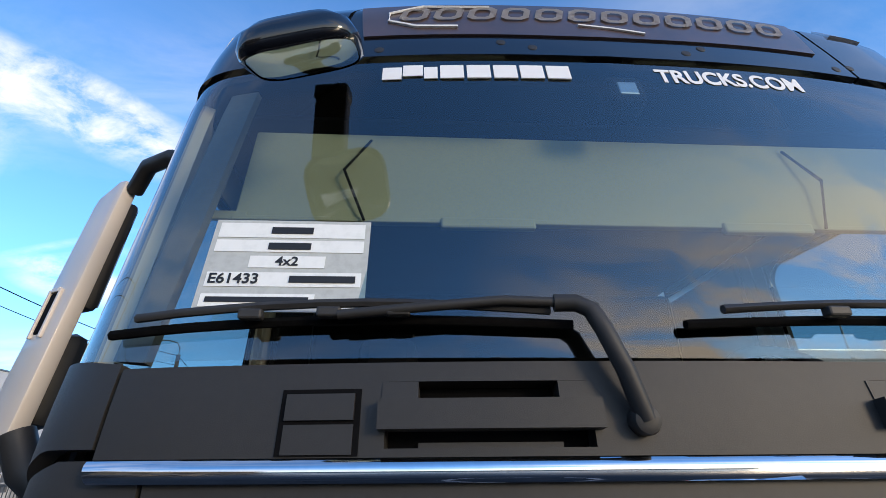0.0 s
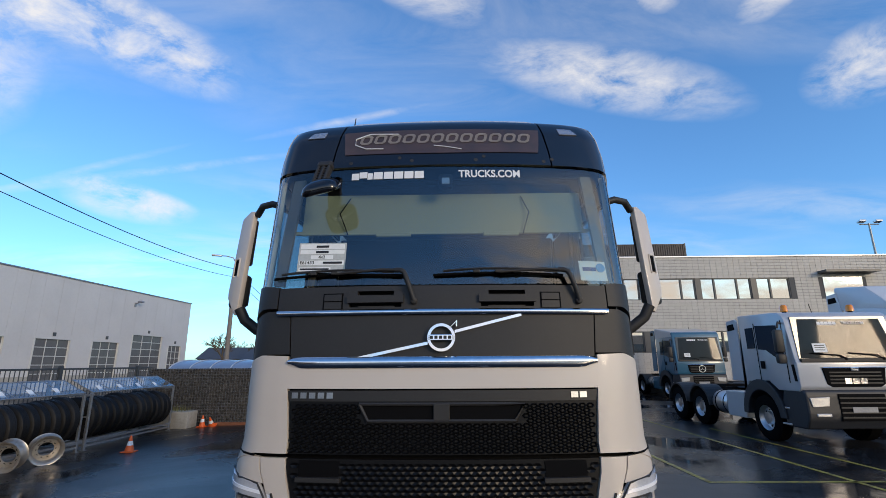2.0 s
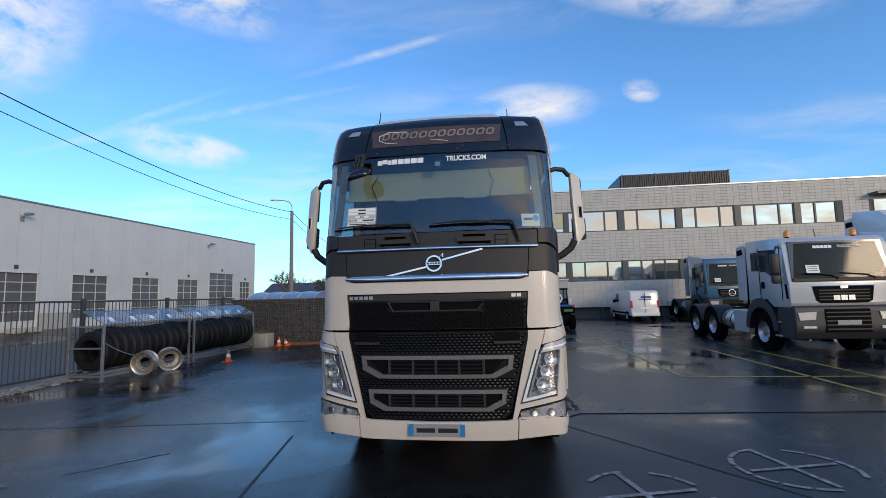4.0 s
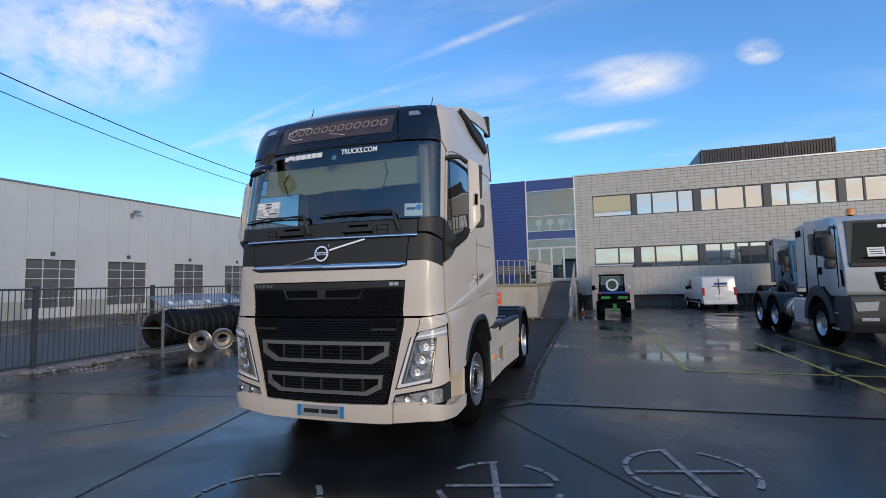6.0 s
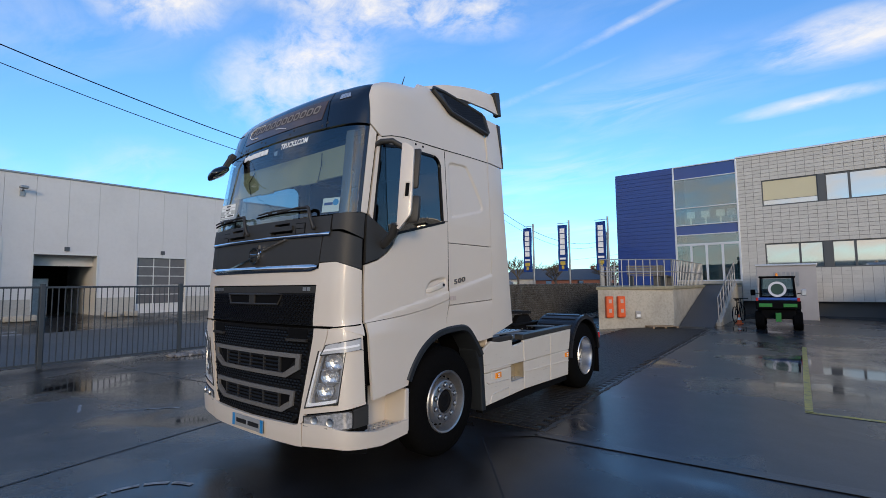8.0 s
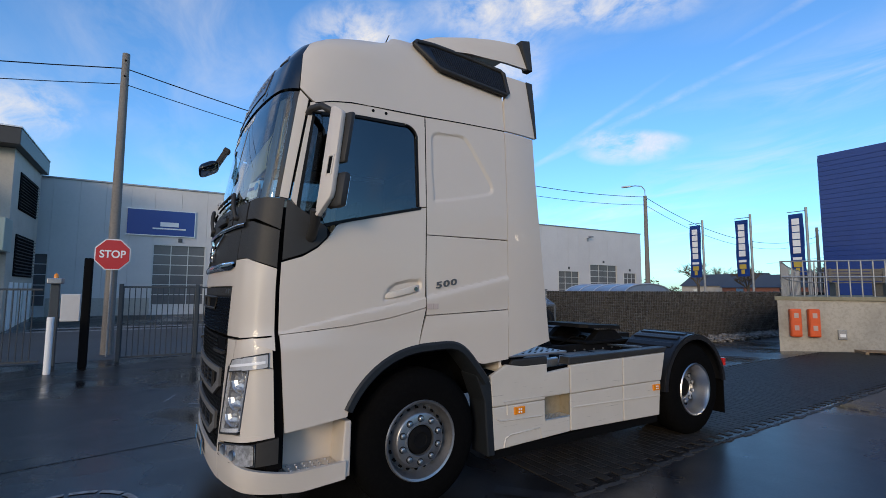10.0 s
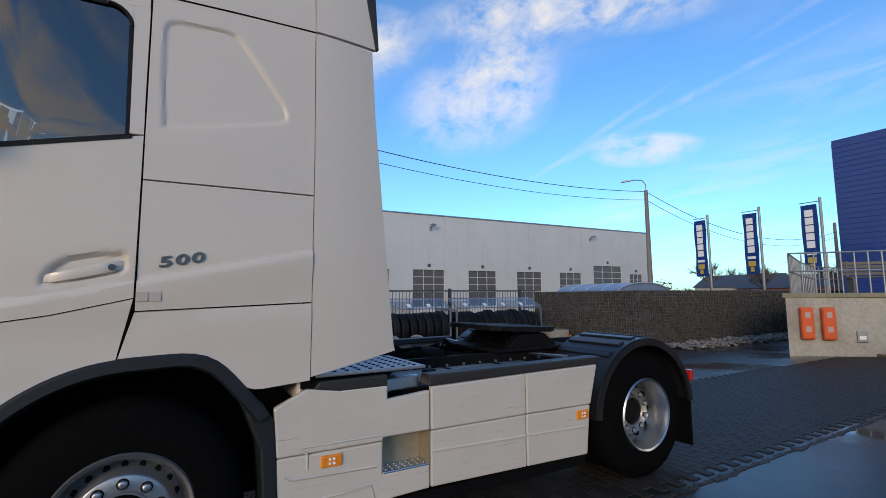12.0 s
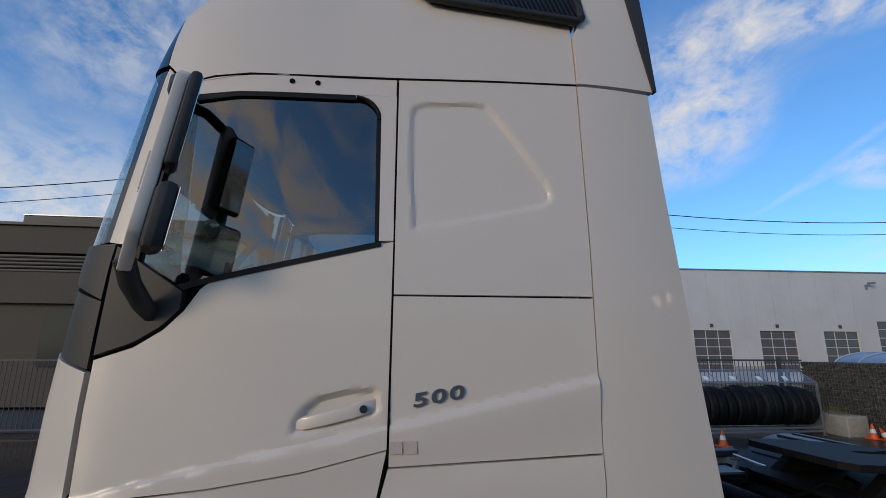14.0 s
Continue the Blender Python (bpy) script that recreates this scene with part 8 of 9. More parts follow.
M_BRICK = material("red_brick", (.30, .12, .08), .85, grain=.4, grain_scale=8)
M_SLATE = material("slate_roof", (.07, .075, .085), .6, grain=.3, grain_scale=6)
M_REDROOF = material("red_tile_roof", (.26, .12, .08), .8, grain=.3, grain_scale=6)
far_house(-27.2, 74.6, 11, 8, 2.6, 3.0, M_BRICK, M_SLATE)
far_house(-11.5, 70.1, 7, 7, 2.4, 2.6, M_WHITEWALL, M_SLATE, 90)
far_house(-2.5, 79.1, 12, 8, 3.2, 3.2, M_BRICK, M_REDROOF)
far_house(-38.4, 83.6, 12, 8, 3.0, 3.4, M_RENDER, M_SLATE)
far_house(15.4, 101.7, 14, 9, 3.2, 3.4, M_BRICK, M_REDROOF)

M_BARK = material("grey_bark", (.10, .08, .06), .9, grain=.4, grain_scale=20)
M_TWIG = material("bare_twigs", (.11, .085, .055), .9)


def bare_tree(x, y, hgt, seed):
    rr = random.Random(seed)
    e = empty("bare_tree", "leafless winter tree behind the wall", "tree", "bare trees", pose(x, y, 0))
    trunk = tube([(0, 0, 0), (.05, 0, hgt * .25), (0, .1, hgt * .4)], .18, 8)
    part("trunk", trunk, M_BARK, e)
    bm = bmesh.new()

    def limb(p, d, L, r, depth):
        q = p + d * L
        t = tube([p, (p + q) / 2 + Vector((rr.uniform(-.05, .05), rr.uniform(-.05, .05), .04)) * L, q], r, 4)
        me = bpy.data.meshes.new("t")
        t.to_mesh(me); t.free()
        bm.from_mesh(me)
        bpy.data.meshes.remove(me)
        if depth:
            for _ in range(4 if depth > 1 else 5):
                dd = (d + Vector((rr.uniform(-.9, .9), rr.uniform(-.9, .9), rr.uniform(-.3, .7)))).normalized()
                limb(q if rr.random() < .6 else (p + q) / 2, dd, L * rr.uniform(.55, .8), r * .6, depth - 1)
    for _ in range(5):
        limb(Vector((0, 0, hgt * rr.uniform(.3, .42))), Vector((rr.uniform(-.8, .8), rr.uniform(-.8, .8), rr.uniform(.4, 1))).normalized(), hgt * .22, .07, 3)
    ob = part("crown", bm, M_TWIG, e)


for i, (x, y, hh) in enumerate(((-18, 63, 5.2), (-13.5, 65, 5.6), (-33, 79, 6.8), (-8, 58, 5.8), (-5, 61, 5.6), (-22, 85, 7.3), (-31.9, 63, 6.8), (-27, 66, 6.0), (-11, 60, 6.2), (-20.5, 70, 6.4), (-2, 66, 6.0), (-42, 88, 7.5))):
    bare_tree(x, y, hh, 40 + i)

def hedge_line(name, label, x0, x1, y, high, count, seed):
    """A far belt of scrub: many small loose flakes with an uneven top."""
    rr = random.Random(seed)
    vs, fs = [], []
    for _ in range(count):
        x = rr.uniform(x0, x1)
        top = high * (.55 + .25 * math.sin(x * .31 + seed) + .2 * math.sin(x * 1.07))
        c = Vector((x, y + rr.uniform(-2, 2), rr.uniform(0, 1) ** .8 * top))
        i = len(vs)
        for _ in range(3):
            vs.append(tuple(c + Vector((rr.uniform(-.45, .45), rr.uniform(-.3, .3), rr.uniform(-.3, .3)))))
        fs.append((i, i + 1, i + 2))
    me = bpy.data.meshes.new(name)
    me.from_pydata(vs, [], fs)
    tagged(part_mesh(name, me, M_SCRUB), label, "hedge", kind="stuff")


M_SCRUB = material("winter_scrub", (.055, .06, .03), .9, island=.5, grain=.4, grain_scale=2, dark=(.09, .07, .045))
hedge_line("far_hedge", "uneven dark winter hedge far behind the wall", -75, 30, 98, 5.2, 9000, 3)

# plain unseen halls behind the camera close the yard, cut low light, darken reflections
M_HALL = material("dull_hall_cladding", (.24, .23, .21), .7, patch_=.3, patch_scale=.4, grain=.2, grain_scale=5)
for nm, x0, x1, y0, y1, hh in (("hall_south", -40, 42, -72, -62, 5.6), ("hall_east", 50, 60, -44, 24, 5.5)):
    tagged(part(nm, box(x0, x1, y0, y1, -.3, hh, .05), M_HALL), "long dull grey hall added unseen to block low sky light", "building", kind="structure")

# translucent barrel-vaulted shelter behind the gabion wall
e = empty("arched_shelter", "long barrel-vaulted translucent shelter roof behind the wall", "shelter", m=pose(-8.9, 17.3, gz(-8.9) - .02))
ARC_S = [(1.55 * math.cos(radians(a)), 1.86 + .42 * math.sin(radians(a))) for a in np.linspace(180, 0, 17)]
ARC_T = [(1.52 * math.cos(radians(a)), 1.86 + .39 * math.sin(radians(a))) for a in np.linspace(0, 180, 17)]
part("shelter_roof", prism(ARC_S + ARC_T, -2.1, 1.1, "yz"), material("pale_blue_polycarbonate", (.20, .28, .40), .4, coat=.2, patch_=.3, patch_scale=2), e, "", 40)
for xx in (-2.08, 1.06):
    part("shelter_end", prism(ARC_T, xx, xx + .02, "yz"), bpy.data.materials["pale_blue_polycarbonate"], e)
for k in range(5):
    xx = -2.1 + k * .80
    part("shelter_rib", tube([(xx, a * 1.01, b + .012) for a, b in ARC_S], .025, 6), M_SILVER, e)
    for yy in (-1.53, 1.53):
        part("shelter_post", cyl(.035, 1.87, pose(xx, yy, 0), 8), M_STEEL, e)

# tall yard lamp mast far beyond the office
e = empty("lamp_mast", "tall grey yard lamp mast with two floodlights", "lamp post", m=pose(39, 40, 0))
part("mast", cyl(.16, 14.3, None, 12, .08), M_STEEL, e, smooth=40)
part("cross_arm", bar((-.9, 0, 14.2), (.9, 0, 14.2), .05, 8), M_STEEL, e)
for sx in (-.75, .75):
    part("floodlight", box(-.3, .3, -.35, .1, -.12, .06, .03, pose(sx, 0, 14.45, -15)), M_SILVER, e)

bm_ = part("timber_beam", box(-8.25, -6.35, 14.28, 14.42, gz(-7.3) - .02, gz(-7.3) + .09, .01), material("red_stained_timber", (.22, .08, .035), .7, grain=.4, grain_scale=8))
tagged(bm_, "reddish timber beam lying along the gabion wall", "beam")

# ---- other vehicles ----
M_SILVERPAINT = material("silver_paint", (.52, .52, .53), .3, metal=.15, coat=.5, patch_=.1, patch_scale=2)
M_TEAL = material("dark_teal_paint", (.03, .12, .19), .3, coat=.7, patch_=.1, patch_scale=3)
M_VANWHITE = material("white_van_paint", (.72, .72, .72), .35, coat=.5, patch_=.08, patch_scale=3)
M_DKGLASS = material("dark_vehicle_glass", (.026, .034, .036), .06, spec=.4)


def small_wheel(parent, x, y, z, r, w, side, rim=M_ALU):
    t = part("wheel", revolve([(-w, r * .56), (-w, r * .9), (-w + .03, r), (w - .03, r), (w, r * .9), (w, r * .56)], 36, pose(x, y, z)), M_RUBBER, parent, smooth=40)
    s = side
    part("rim", revolve([(s * w * 1.0, r * .58), (s * w * .8, r * .52), (s * w * .3, r * .46), (s * w * .35, r * .3), (s * w * .75, r * .26), (s * w * .8, 0)], 30, pose(x, y, z)), rim, t, smooth=40)
    for i in range(8):
        a = 2 * math.pi * i / 8
        part("wheel_nut", cyl(r * .045, .04, pose(x + s * w * .4, y + r * .36 * math.cos(a), z + r * .36 * math.sin(a), 0, 90), 6), M_DARK, t)
    return t


def flat_cab_truck(m, paint, low, name, label, half=1.2, length=1.95, wz=(1.92, 2.78), roof=(2.98, 3.02), tall=0.0, upper=None, emblem="blocks", beacons=True):
    """A cab-over truck: front towards -y, origin on the ground under the middle of the front."""
    e = empty(name, label, "truck", m=m)
    w = half
    z0, z1 = wz
    ra, rb = roof
    prof = [(.06, 1.2), (.0, 1.3), (.01, z0 - .12), (.05, z0), (.20, z1), (.26, ra - .10), (.38, ra - .02), (.60, ra), (length, rb), (length, 1.05), (2.02, 1.05), (1.85, 1.36), (1.05, 1.40), (.75, 1.2)]
    part("cab_body", prism(prof, -w, w, "yz", .085), paint, e, "", 30)
    if upper is not None:
        part("cab_upper", prism([(.24, z1 + .06), (.36, ra), (.60, ra + .02), (length + .01, rb + .02), (length + .01, z1 + .0), (1.2, z1 + .05)], -w - .006, w + .006, "yz", .05), upper, e)
    scr = bmesh.new()
    n = 10
    g = [[scr.verts.new(((w - .13 - .06 * r) * (2 * k / n - 1), (.05, .20)[r] - .052 + .03 * abs(2 * k / n - 1) ** 3, (z0 + .0, z1 + .01)[r])) for k in range(n + 1)] for r in (0, 1)]
    for k in range(n):
        scr.faces.new((g[0][k], g[0][k + 1], g[1][k + 1], g[1][k]))
    bmesh.ops.solidify(scr, geom=scr.faces[:], thickness=-.012)
    edge = bmesh.new()
    q = [edge.verts.new((x, y, z)) for x, y, z in ((-w + .09, .02, z0 - .05), (w - .09, .02, z0 - .05), (w - .14, .18, z1 + .06), (-w + .14, .18, z1 + .06))]
    q2 = [edge.verts.new(v.co + Vector((0, .06, 0))) for v in q]
    edge.faces.new(q); edge.faces.new(q2[::-1])
    for k in range(4):
        edge.faces.new((q[k], q2[k], q2[(k + 1) % 4], q[(k + 1) % 4]))
    bmesh.ops.recalc_face_normals(edge, faces=edge.faces)
    part("screen_frame", edge, M_GLOSSBLK, e)
    ws = part("windscreen", scr, M_DKGLASS, e, "dark reflecting windscreen", 40)
    tilt = 90 - math.degrees(math.atan2(.15, z1 - z0))
    flat_marks(5, .44, .07, M_PRINT, pose(-.30, .118, z1 - .09, tilt), "screen_block", ws, .004, .14)
    words("TRUCKS.COM", .09, M_PRINT, pose(.28, .116, z1 - .09, tilt), "screen_letters", ws, .003, .9, bold=.001)
    card = part("price_card", box(-.15, .15, -.004, 0, -.10, .10, 0, pose(-.62, .030, z0 + .22, -10)), M_CARDWHITE, ws)
    for k in range(3):
        part("card_bar", box(-.11, .11, -.006, -.004, .045 - .05 * k, .062 - .05 * k, 0, pose(-.62, .030, z0 + .22, -10)), M_INK, card)
    for wx in (-.30, .52):
        part("wiper_arm", tube([(wx + .18, -.02, z0 - .02), (wx + .05, -.02, z0 + .06), (wx - .55, -.005, z0 + .11)], .014, 6), M_DARK, e)
        part("wiper_hub", cyl(.035, .05, pose(wx + .18, .03, z0 - .02, 90), 10), M_DARK, e)
    part("cowl", box(-w + .10, w - .10, -.018, .05, z0 - .09, z0 - .005, .012), M_PLASTIC, e)
    # grille
    gr = part("grille", prism([(-.68, 1.70), (.68, 1.70), (.62, 1.36), (.52, 1.30), (-.52, 1.30), (-.62, 1.36)], -.022, .04, "xz", .01), M_DARK, e)
    part("chrome_line", tube([(x, -.026, 1.715) for x in np.linspace(-.68, .68, 5)], .014, 6), M_CHROME, gr)
    for k in range(4):
        part("grille_bar", box(-.56, .56, -.032, -.018, 1.37 + .075 * k, 1.40 + .075 * k), M_PLASTIC, gr)
    if emblem == "blocks":
        flat_marks(3, .50, .12, M_CHROME, pose(0, -.028, 1.43, 90), "badge_block", gr, .012)
        part("badge", box(-.09, .09, -.045, -.02, 1.64, 1.72, .01), M_CHROME, gr)
    else:
        part("emblem_ring", revolve([(-.015, .15), (.015, .15), (.015, .175), (-.015, .175)], 30, pose(0, -.045, 1.50, 0, 0, 90), closed=True), M_CHROME, gr, smooth=40)
        for k in range(3):
            a = radians(90 + 120 * k)
            part("emblem_spoke", bar((0, -.045, 1.50), (.155 * math.cos(a), -.045, 1.50 + .155 * math.sin(a)), .014, 6), M_CHROME, gr)
    # dark bumper with its lamps
    part("bumper", prism([(-.05, .62), (-.07, .75), (-.06, 1.15), (-.02, 1.24), (.62, 1.24), (.72, .95), (.70, .42), (.05, .42)], -w + .02, w - .02, "yz", .04), low, e, "dark plastic bumper")
    part("lower_grille", box(-.50, .50, -.082, -.05, .60, 1.16, .02), M_DARK, e)
    for k in range(5):
        part("lower_slat", box(-.49, .49, -.10, -.08, .66 + .10 * k, .69 + .10 * k), M_PLASTIC, e)
    part("number_plate", box(-.26, .26, -.108, -.10, .78, .89), M_PLATE, e)
    for sgn in (1, -1):
        xx = sgn * (w + .004)
        part("side_window", prism([(.36, z0 + .10), (.50, z1 - .10), (1.24, z1 - .06), (1.24, z0 + .22), (.95, z0 + .20), (.62, z0 + .02)], *sorted((xx - .02, xx + .006)), "yz", .0), M_DKGLASS, e, "dark door window")
        part("rear_window", prism([(1.36, z0 + .25), (1.36, z1 - .10), (1.66, z1 - .10), (1.66, z0 + .25)], *sorted((xx - .02, xx + .006)), "yz", .0), M_DKGLASS, e)
        for ya in (.30, 1.30):
            part("door_seam", box(*sorted((xx - .01, xx + .003)), ya, ya + .012, 1.38, z1), M_DARK, e)
        part("corner_slot", prism([(.06, 1.42), (.10, 1.78), (.16, 1.78), (.12, 1.42)], *sorted((xx - .02, xx + .008)), "yz"), M_DARK, e)
        part("door_handle", box(*sorted((xx, xx + sgn * .025)), 1.08, 1.22, 1.68, 1.86, .01), M_DARK, e)
        part("mirror", box(-.10, .10, -.07, .07, 0, .52, .05, pose(sgn * (w + .17), .22, z0 + .12)), M_PLASTIC, e, "", 40)
        part("mirror", box(-.10, .10, -.07, .07, 0, .22, .05, pose(sgn * (w + .17), .22, z0 - .12)), M_PLASTIC, e, "", 40)
        part("mirror_bracket", tube([(sgn * w * .97, .34, z1 - .08), (sgn * (w + .10), .24, z1 - .05), (sgn * (w + .16), .22, z1 - .18)], .028, 6), M_PLASTIC, e)
        part("headlight", prism([(sgn * (w - .52), 1.10), (sgn * (w - .08), 1.08), (sgn * (w - .12), .88), (sgn * (w - .48), .90)], -.085, -.04, "xz", .012), M_REFLECT, e, "clear headlight")
        part("fog_light", box(-.16, .16, -.05, .0, -.04, .04, .02, pose(sgn * (w - .34), -.035, .72)), M_REFLECT, e)
        part("wheel_arch", prism([(1.4 + .60 * math.cos(radians(a)), .55 + .62 * math.sin(radians(a))) for a in np.linspace(178, 2, 16)] + [(1.4 + .80 * math.cos(radians(a)), .55 + .88 * math.sin(radians(a))) for a in np.linspace(2, 178, 16)], *sorted((sgn * (w - .45), sgn * (w + .03))), "yz", .015), low, e, "dark plastic wheel arch")
        for zz in (.45, .80):
            part("door_step", box(*sorted((sgn * (w - .35), sgn * (w + .0))), .50, .80, zz, zz + .04, .01), M_ALU, e)
        small_wheel(e, sgn * (w - .18), 1.4, .52, .52, .15, sgn)
        for wy in (4.55, 5.95):
            small_wheel(e, sgn * (w - .18), wy, .52, .52, .15, sgn)
            part("mudguard", prism([(wy + .60 * math.cos(radians(a)), .52 + .60 * math.sin(radians(a))) for a in np.linspace(172, 8, 16)] + [(wy + .66 * math.cos(radians(a)), .52 + .66 * math.sin(radians(a))) for a in np.linspace(8, 172, 16)], *sorted((sgn * (w - .55), sgn * (w + .01))), "yz"), M_PLASTIC, e, "black mudguard")
        part("fuel_tank", cyl(.32, .75, pose(sgn * (w - .36), 3.10, .72, -90), 24, bevel=.03), M_ALU, e, "round aluminium tank", 40)
        for yy in (3.25, 3.65):
            part("tank_strap", cyl(.326, .04, pose(sgn * (w - .36), yy, .72, -90), 24), M_DARK, e)
        part("side_box", box(*sorted((sgn * (w - .5), sgn * (w - .03))), 2.20, 3.05, .42, 1.08, .03), paint, e, "painted side box")
        part("chassis_rail", box(*sorted((sgn * .35, sgn * .42)), 1.5, 6.8, .8, 1.04), M_CHASSIS, e)
        part("side_fairing", prism([(length + .12, 1.36), (length + .62, 1.36), (length + .58, rb - .10 + tall), (length + .20, rb - .06 + tall), (length + .10, rb - .12)], *sorted((sgn * (w - .06), sgn * (w - .01))), "yz", .015), paint, e)
        part("fairing_vent", prism([(length + .2, rb - .34 + tall), (length + .52, rb - .36 + tall), (length + .52, rb - .20 + tall), (length + .24, rb - .18 + tall)], *sorted((sgn * (w - .03), sgn * (w + .004))), "yz", .01), M_DARK, e)
    if tall:
        part("high_roof", prism([(.50, ra - .02), (.85, ra + tall * .6), (1.3, rb + tall), (length + .3, rb + tall + .12), (length + .3, rb - .05), (length, rb - .06)], -w + .05, w - .05, "yz", .06), paint, e, "", 40)
    part("coupling_plate", prism([(4.3, 1.12), (5.4, 1.08), (5.4, 1.15), (4.3, 1.19)], -.45, .45, "yz", .01), M_CHASSIS, e)
    if beacons:
        for bx in (-.62, .98):
            part("beacon_foot", cyl(.05, .06, pose(bx, .95, ra), 12), M_DARK, e)
            part("beacon", revolve([(ra + .06, .085), (ra + .19, .075), (ra + .22, .05), (ra + .225, 0)], 16, pose(bx, .95, 0), axis="Z"), M_ORANGE, e, smooth=60)
    part("aerial", cyl(.008, .32, pose(.25, 1.2, ra - .02, -15), 6), M_DARK, e)
    part("cross_beam", box(-.8, .8, 6.6, 6.7, .7, .95), M_CHASSIS, e)
    return e


M_ANTHRACITE = material("anthracite_plastic", (.022, .024, .028), .5, grain=.3, grain_scale=30)
flat_cab_truck(pose(8.86, 8.05, 0), M_SILVERPAINT, M_ANTHRACITE, "silver_truck", "silver tractor truck with dark plastic bumper and orange beacons")
flat_cab_truck(pose(12.4, 21.5, 0, 0, 0, 1), M_TEAL, M_ANTHRACITE, "teal_truck", "dark teal tractor truck with silver roof and star emblem", 1.2, 2.2, (1.95, 3.0), (3.36, 3.6), 0, M_SILVERPAINT, "star", False)
flat_cab_truck(pose(12.85, 9.3, 0), M_VANWHITE, M_ANTHRACITE, "white_truck", "white high-roofed tractor truck parked beside the silver one", 1.2, 2.1, (1.95, 2.85), (3.2, 3.35), .55, None, "blocks", False)

# small white van, rear towards the yard
van = empty("white_van", "small white panel van with red rear lights parked on wet tarmac", "van", m=pose(8.42, 22.7, 0, 0, 0, 4) @ Matrix.Diagonal((.93, .95, .95, 1)))
body = [(.0, .35), (.02, 1.0), (.10, 1.72), (.25, 1.80), (2.2, 1.82), (2.65, 1.72), (3.25, 1.15), (4.0, .98), (4.12, .7), (4.1, .35)]
part("van_body", prism(body, -.83, .83, "yz", .07), M_VANWHITE, van, "", 40)
part("rear_door_line", box(-.006, .006, -.012, .05, .5, 1.7), M_DARK, van)
part("rear_bumper", box(-.82, .82, -.08, .1, .32, .52, .04), M_VANWHITE, van)
part("rear_plate", box(-.26, .26, -.02, .03, .72, .83), M_PRINT, van)
for sgn in (1, -1):
    part("tail_light", box(*sorted((sgn * .72, sgn * .83)), -.015, .1, .80, 1.22, .02), M_RED, van)
    part("side_window", prism([(2.15, 1.12), (2.2, 1.66), (2.62, 1.60), (3.0, 1.15)], *sorted((sgn * .80, sgn * .838)), "yz"), M_DKGLASS, van)
    part("wing_mirror", box(*sorted((sgn * .84, sgn * 1.0)), 2.75, 2.88, 1.08, 1.28, .03), M_DARK, van)
    for wy in (.75, 3.3):
        small_wheel(van, sgn * .74, wy, .32, .32, .10, sgn)
    part("side_bar", box(*sorted((sgn * .83, sgn * .845)), .4, 3.6, .45, .55, .01), M_DARK, van)
flat_marks(5, .62, .11, M_BANNER, pose(.1, .025, 1.42, 86), "van_block", van, .02, .14)
part("van_print", join(*[box(-.35 + .2 * i, -.2 + .2 * i, .0, .03, 1.27, 1.30) for i in range(4)]), M_DARK, van)

# utility buggy with a rear bed
bug = empty("utility_buggy", "green and black utility buggy with roof frame on wet yard", "buggy", m=pose(3.28, 17.9, 0, 0, 0, 2) @ Matrix.Diagonal((1.0, 1.0, 1.02, 1)))
M_GREEN = material("bright_green_paint", (.03, .25, .04), .4, coat=.4)
part("rear_bed", box(-.66, .66, .0, 1.1, .72, 1.02, .03), M_DARK, bug)
part("tailgate", box(-.62, .62, -.03, .02, .74, 1.0, .02), M_DARK, bug)
for sgn in (1, -1):
    part("green_panel", box(*sorted((sgn * .16, sgn * .55)), -.05, -.025, .80, .92, .01), M_GREEN, bug)
    part("roof_post", bar((sgn * .55, 1.1, .9), (sgn * .50, 1.15, 1.82), .03, 8), M_DARK, bug)
    part("roof_post", bar((sgn * .55, 2.3, .9), (sgn * .48, 1.95, 1.82), .03, 8), M_DARK, bug)
    part("wing_mirror", box(*sorted((sgn * .72, sgn * .88)), 1.9, 1.96, 1.15, 1.38, .02), M_DARK if sgn < 0 else M_SILVER, bug)
    part("mirror_arm", bar((sgn * .55, 1.95, 1.2), (sgn * .75, 1.93, 1.25), .015, 6), M_DARK, bug)
    part("tail_lamp", box(*sorted((sgn * .56, sgn * .64)), -.04, 0, 1.0, 1.12, .01), M_RED, bug)
    for wy in (.35, 2.25):
        small_wheel(bug, sgn * .55, wy, .32, .32, .14, sgn, M_DARK)
part("roof", box(-.56, .56, 1.05, 2.05, 1.80, 1.88, .03), M_DARK, bug)
part("rear_screen", box(-.48, .48, 1.08, 1.10, 1.15, 1.78), M_BAYGLASS, bug)
part("bonnet", box(-.6, .6, 2.1, 2.85, .6, 1.05, .06), M_GREEN, bug)
part("seat_row", box(-.55, .55, 1.15, 1.35, .8, 1.4, .05), M_DARK, bug)
part("spare_ring", revolve([(-.02, .20), (.02, .20), (.02, .28), (-.02, .28)], 30, pose(0, 1.04, 1.40, 0, 0, 90), closed=True), M_VANWHITE, bug, smooth=40)
part("spare_disc", cyl(.20, .03, pose(0, 1.06, 1.40, 90), 24), material("dark_green_disc", (.03, .07, .05), .4), bug)
part("under_frame", box(-.5, .5, .1, 2.6, .38, .72, .03), M_DARK, bug)
part("tow_hitch", box(-.08, .08, -.12, .1, .3, .6, .01), M_GREEN, bug)
part("roof_beacon", revolve([(1.88, .05), (1.97, .045), (2.0, 0)], 14, pose(0, 1.3, 0), axis="Z"), M_ORANGE, bug, smooth=60)
part("blue_crate", box(-.6, .6, .3, .9, 1.02, 1.1, .02), M_BANNER, bug)

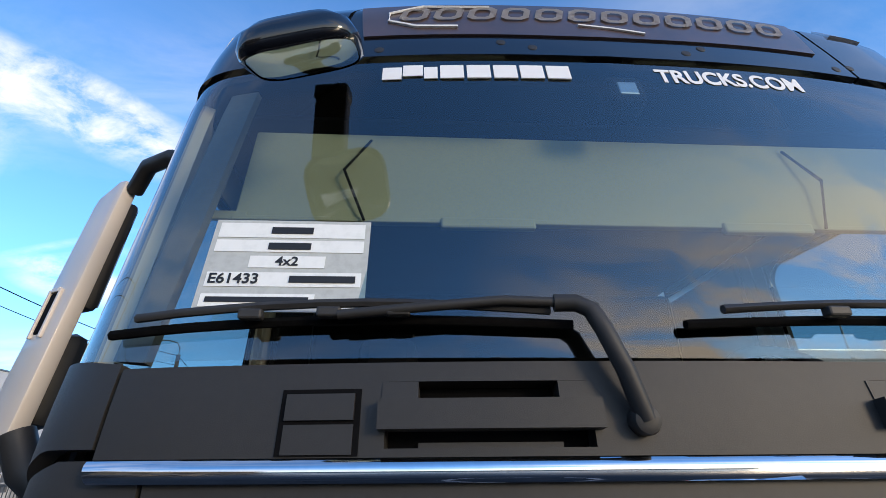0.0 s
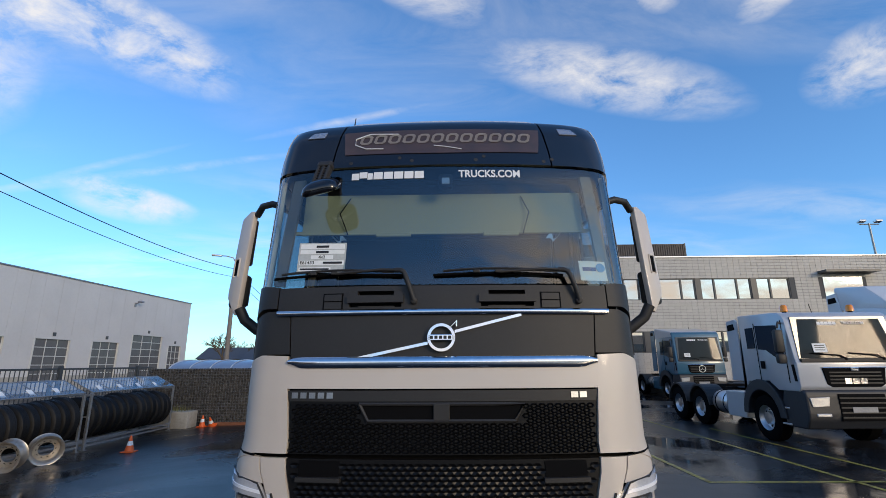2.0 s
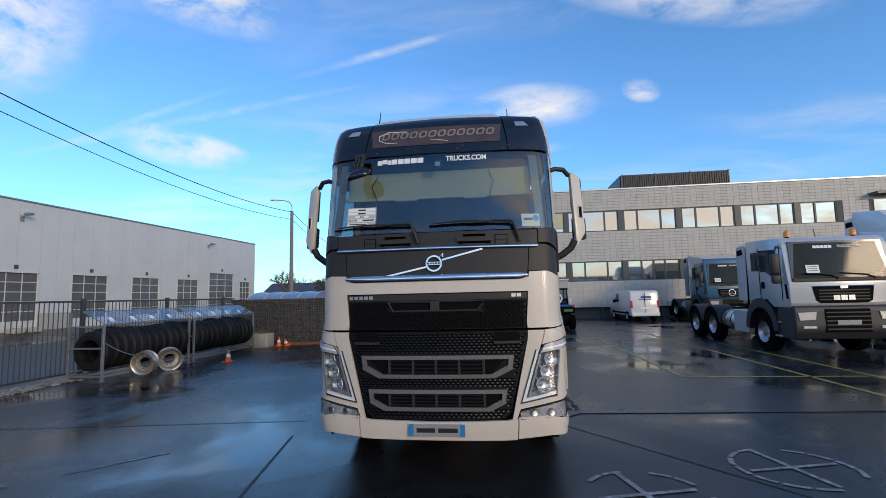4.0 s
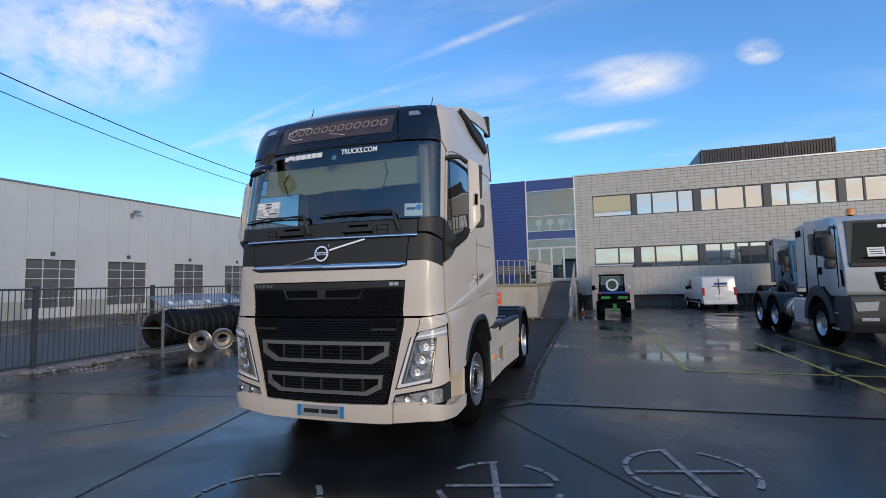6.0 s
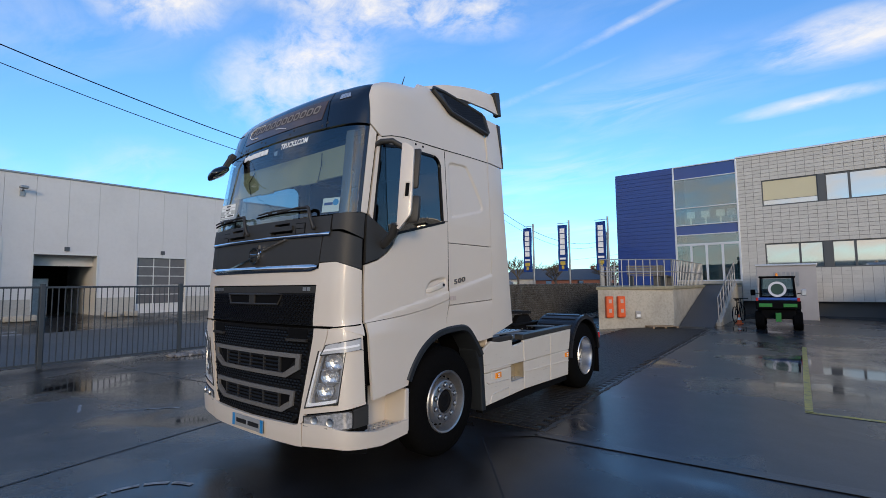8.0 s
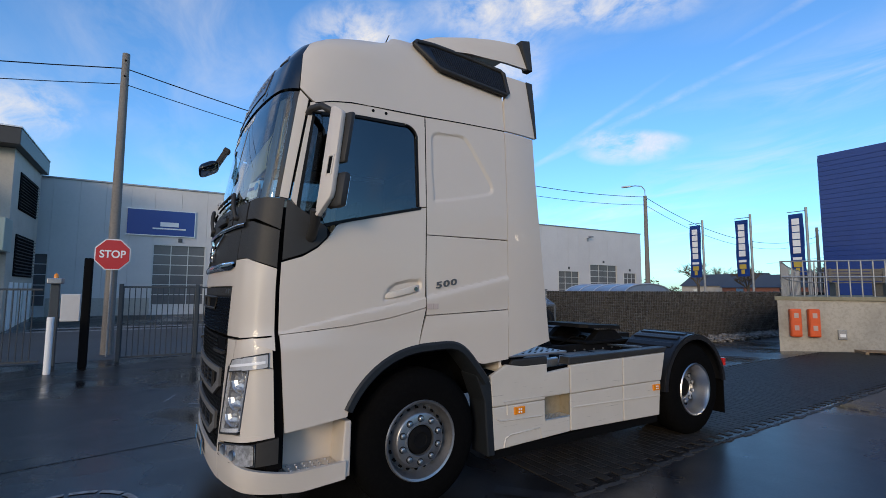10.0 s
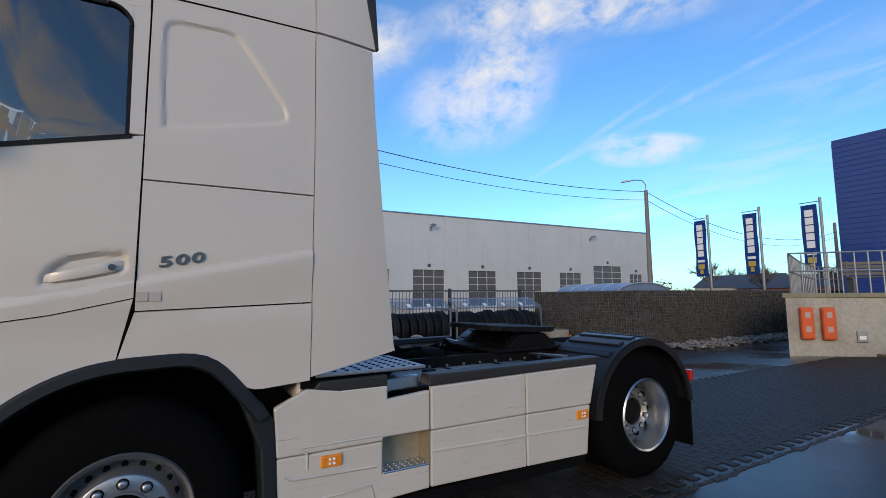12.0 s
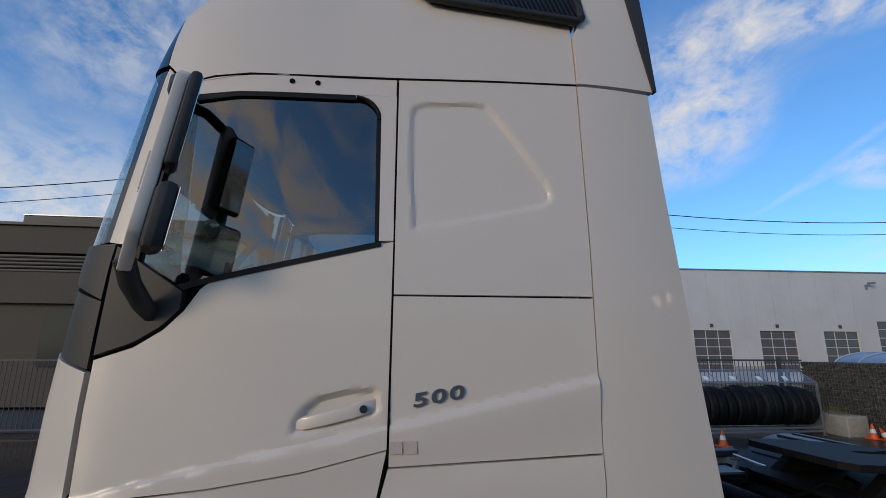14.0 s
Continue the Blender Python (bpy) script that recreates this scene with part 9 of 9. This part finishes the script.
# bicycle by the ramp
bk = empty("bicycle", "dark bicycle leaning at the ramp wall", "bicycle", m=pose(1.75, 21.3, 0, 0, 0, 80))
for wx in (-.52, .52):
    part("bicycle_wheel", revolve([(-.015, .32), (.015, .32), (.015, .34), (-.015, .34)], 28, pose(wx, 0, .34, 0, 0, 90), closed=True), M_RUBBER, bk)
for a, b in (((-.52, 0, .34), (-.1, 0, .32)), ((-.1, 0, .32), (.32, 0, .85)), ((-.52, 0, .34), (-.18, 0, .85)), ((-.1, 0, .32), (-.2, 0, .92)), ((-.18, 0, .82), (.32, 0, .85)), ((.52, 0, .34), (.34, 0, .98)), ((.34, -.28, 1.0), (.34, .28, 1.0))):
    part("frame_tube", bar(a, b, .018, 6), M_DARK, bk)
part("saddle", box(-.32, -.08, -.07, .07, .92, .98, .03), M_DARK, bk)
cone(1.85, 20.3)

# ---- pieces: facade tiles, paving blocks, broken slab edge ----
def piece_mesh(name, hx, hy, z0, z1, chamfer, mat):
    """A cheap block whose top edge is chamfered, facing +z."""
    c = chamfer
    vs = [(-hx, -hy, z0), (hx, -hy, z0), (hx, hy, z0), (-hx, hy, z0), (-hx, -hy, z1 - c), (hx, -hy, z1 - c), (hx, hy, z1 - c), (-hx, hy, z1 - c), (-hx + c, -hy + c, z1), (hx - c, -hy + c, z1), (hx - c, hy - c, z1), (-hx + c, hy - c, z1)]
    fs = [(8, 9, 10, 11)]
    for k in range(4):
        n = (k + 1) % 4
        fs += [(k, n, 4 + n, 4 + k), (4 + k, 4 + n, 8 + n, 8 + k)]
    me = bpy.data.meshes.new(name)
    me.from_pydata(vs, [], fs)
    me.materials.append(mat)
    return me, vs, fs


def lay_pieces(name, places, near, shape, mats, parent, rest_name, spin=None):
    """Blocks at the given places: the near ones as objects on one mesh, the others in one mesh."""
    me, vs, fs = piece_mesh(name, *shape, mats[0])
    rv, rf = [], []
    inv = parent.matrix_basis.inverted() if parent.parent is None else Matrix()
    for p in places:
        m = inv @ Matrix.Translation(p[:3]) @ (spin or Matrix()) @ pose(0, 0, 0, p[3], p[4], p[5])
        if near(p):
            ob = new(name, me)
            ob.parent = parent
            ob.matrix_basis = m
        else:
            k = len(rv)
            rv += [tuple(m @ Vector(v)) for v in vs]
            rf += [tuple(k + i for i in f) for f in fs]
    rest = bpy.data.meshes.new(rest_name)
    rest.from_pydata(rv, [], rf)
    ob = part_mesh(rest_name, rest, mats[1], parent)
    ob["kind"] = "stuff"


rr = random.Random(11)
TW, TH, TX0 = .3665, .1905, 1.414
places = []
for z0, z1 in ((.724, 2.383), (2.383, 3.667), (3.667, 5.606), (5.606, 6.961), (6.961, 8.316)):
    n = round((z1 - z0) / TH)
    gap = {2.383: (2.515, 18.83), 5.606: (2.515, 21.24)}.get(z0)
    for k in range(106):
        x = TX0 + (k + .5) * TW
        if gap and gap[0] < x < gap[1] + TW / 2:
            continue
        if z0 == 5.606 and 23.1 < x < 25.9:
            continue
        for i in range(n):
            places.append((x, FY + .02, z0 + (z1 - z0) * (i + .5) / n, rr.uniform(-.08, .08), rr.uniform(-.08, .08), 0))
lay_pieces("facade_tile", places, lambda p: p[0] < TX0 + 9.5 * TW, (TW / 2 - .0045, TH / 2 - .0045, -.01, .018, .003), (M_TILE, M_TILEREST), office, "facade_tiles_far", pose(0, 0, 0, 90))

M_BLOCK = material("dark_wet_paving_block", (.030, .026, .022), .58, spec=.22, rand=.25, grain=.35, grain_scale=60, bump=.25, bump_scale=180, dark=(.014, .0135, .013))
M_BLOCKREST = material("dark_wet_paving_blocks", (.030, .026, .022), .58, spec=.22, island=.25, grain=.35, grain_scale=60, bump=.25, bump_scale=180, dark=(.014, .0135, .013))
places = []
BW, BH = .212, .106
row = 0
y = 2.72
while y < 17.0:
    x = edge_x(y) - .10 - (BW / 2 if row % 2 else 0) - BW / 2
    while x > -1.35:
        if not (y > 15.0 and x < (y - 17.45) * 1.15 + .2):
            places.append((x, y, gz(x), rr.uniform(-.35, .35), rr.uniform(-.35, .35), rr.uniform(-.5, .5)))
        x -= BW
    y += BH
    row += 1
paving = tagged(new("paving"), "dark wet paving blocks beside the smooth slab", "paving", kind="structure")
lay_pieces("paving_block", places, lambda p: p[0] > .75 and p[1] < 6.6, (BW / 2 - .0025, BH / 2 - .0025, -.03, .009, .003), (M_BLOCK, M_BLOCKREST), paving, "paving_blocks_far")

M_CRUMBLE = material("crumbled_concrete_edge", (.032, .030, .028), .7, rand=.3, grain=.5, grain_scale=25, dark=(.05, .05, .048), bump=.3, bump_scale=80)
y = 2.62
while y < 17:
    L = rr.uniform(.06, .24)
    w = rr.uniform(.025, .065)
    x = edge_x(y + L / 2) - .02 + rr.uniform(-.015, .01)
    o = []
    for t in np.linspace(0, 1, 5):
        o.append((x + w / 2 + rr.uniform(-.014, .014), y + L * t * .95))
    for t in np.linspace(1, 0, 5):
        o.append((x - w / 2 + rr.uniform(-.02, .02), y + L * t * .95))
    part("edge_fragment", prism(o, -.02, rr.uniform(.006, .014), "xy"), M_CRUMBLE, slab)
    y += L
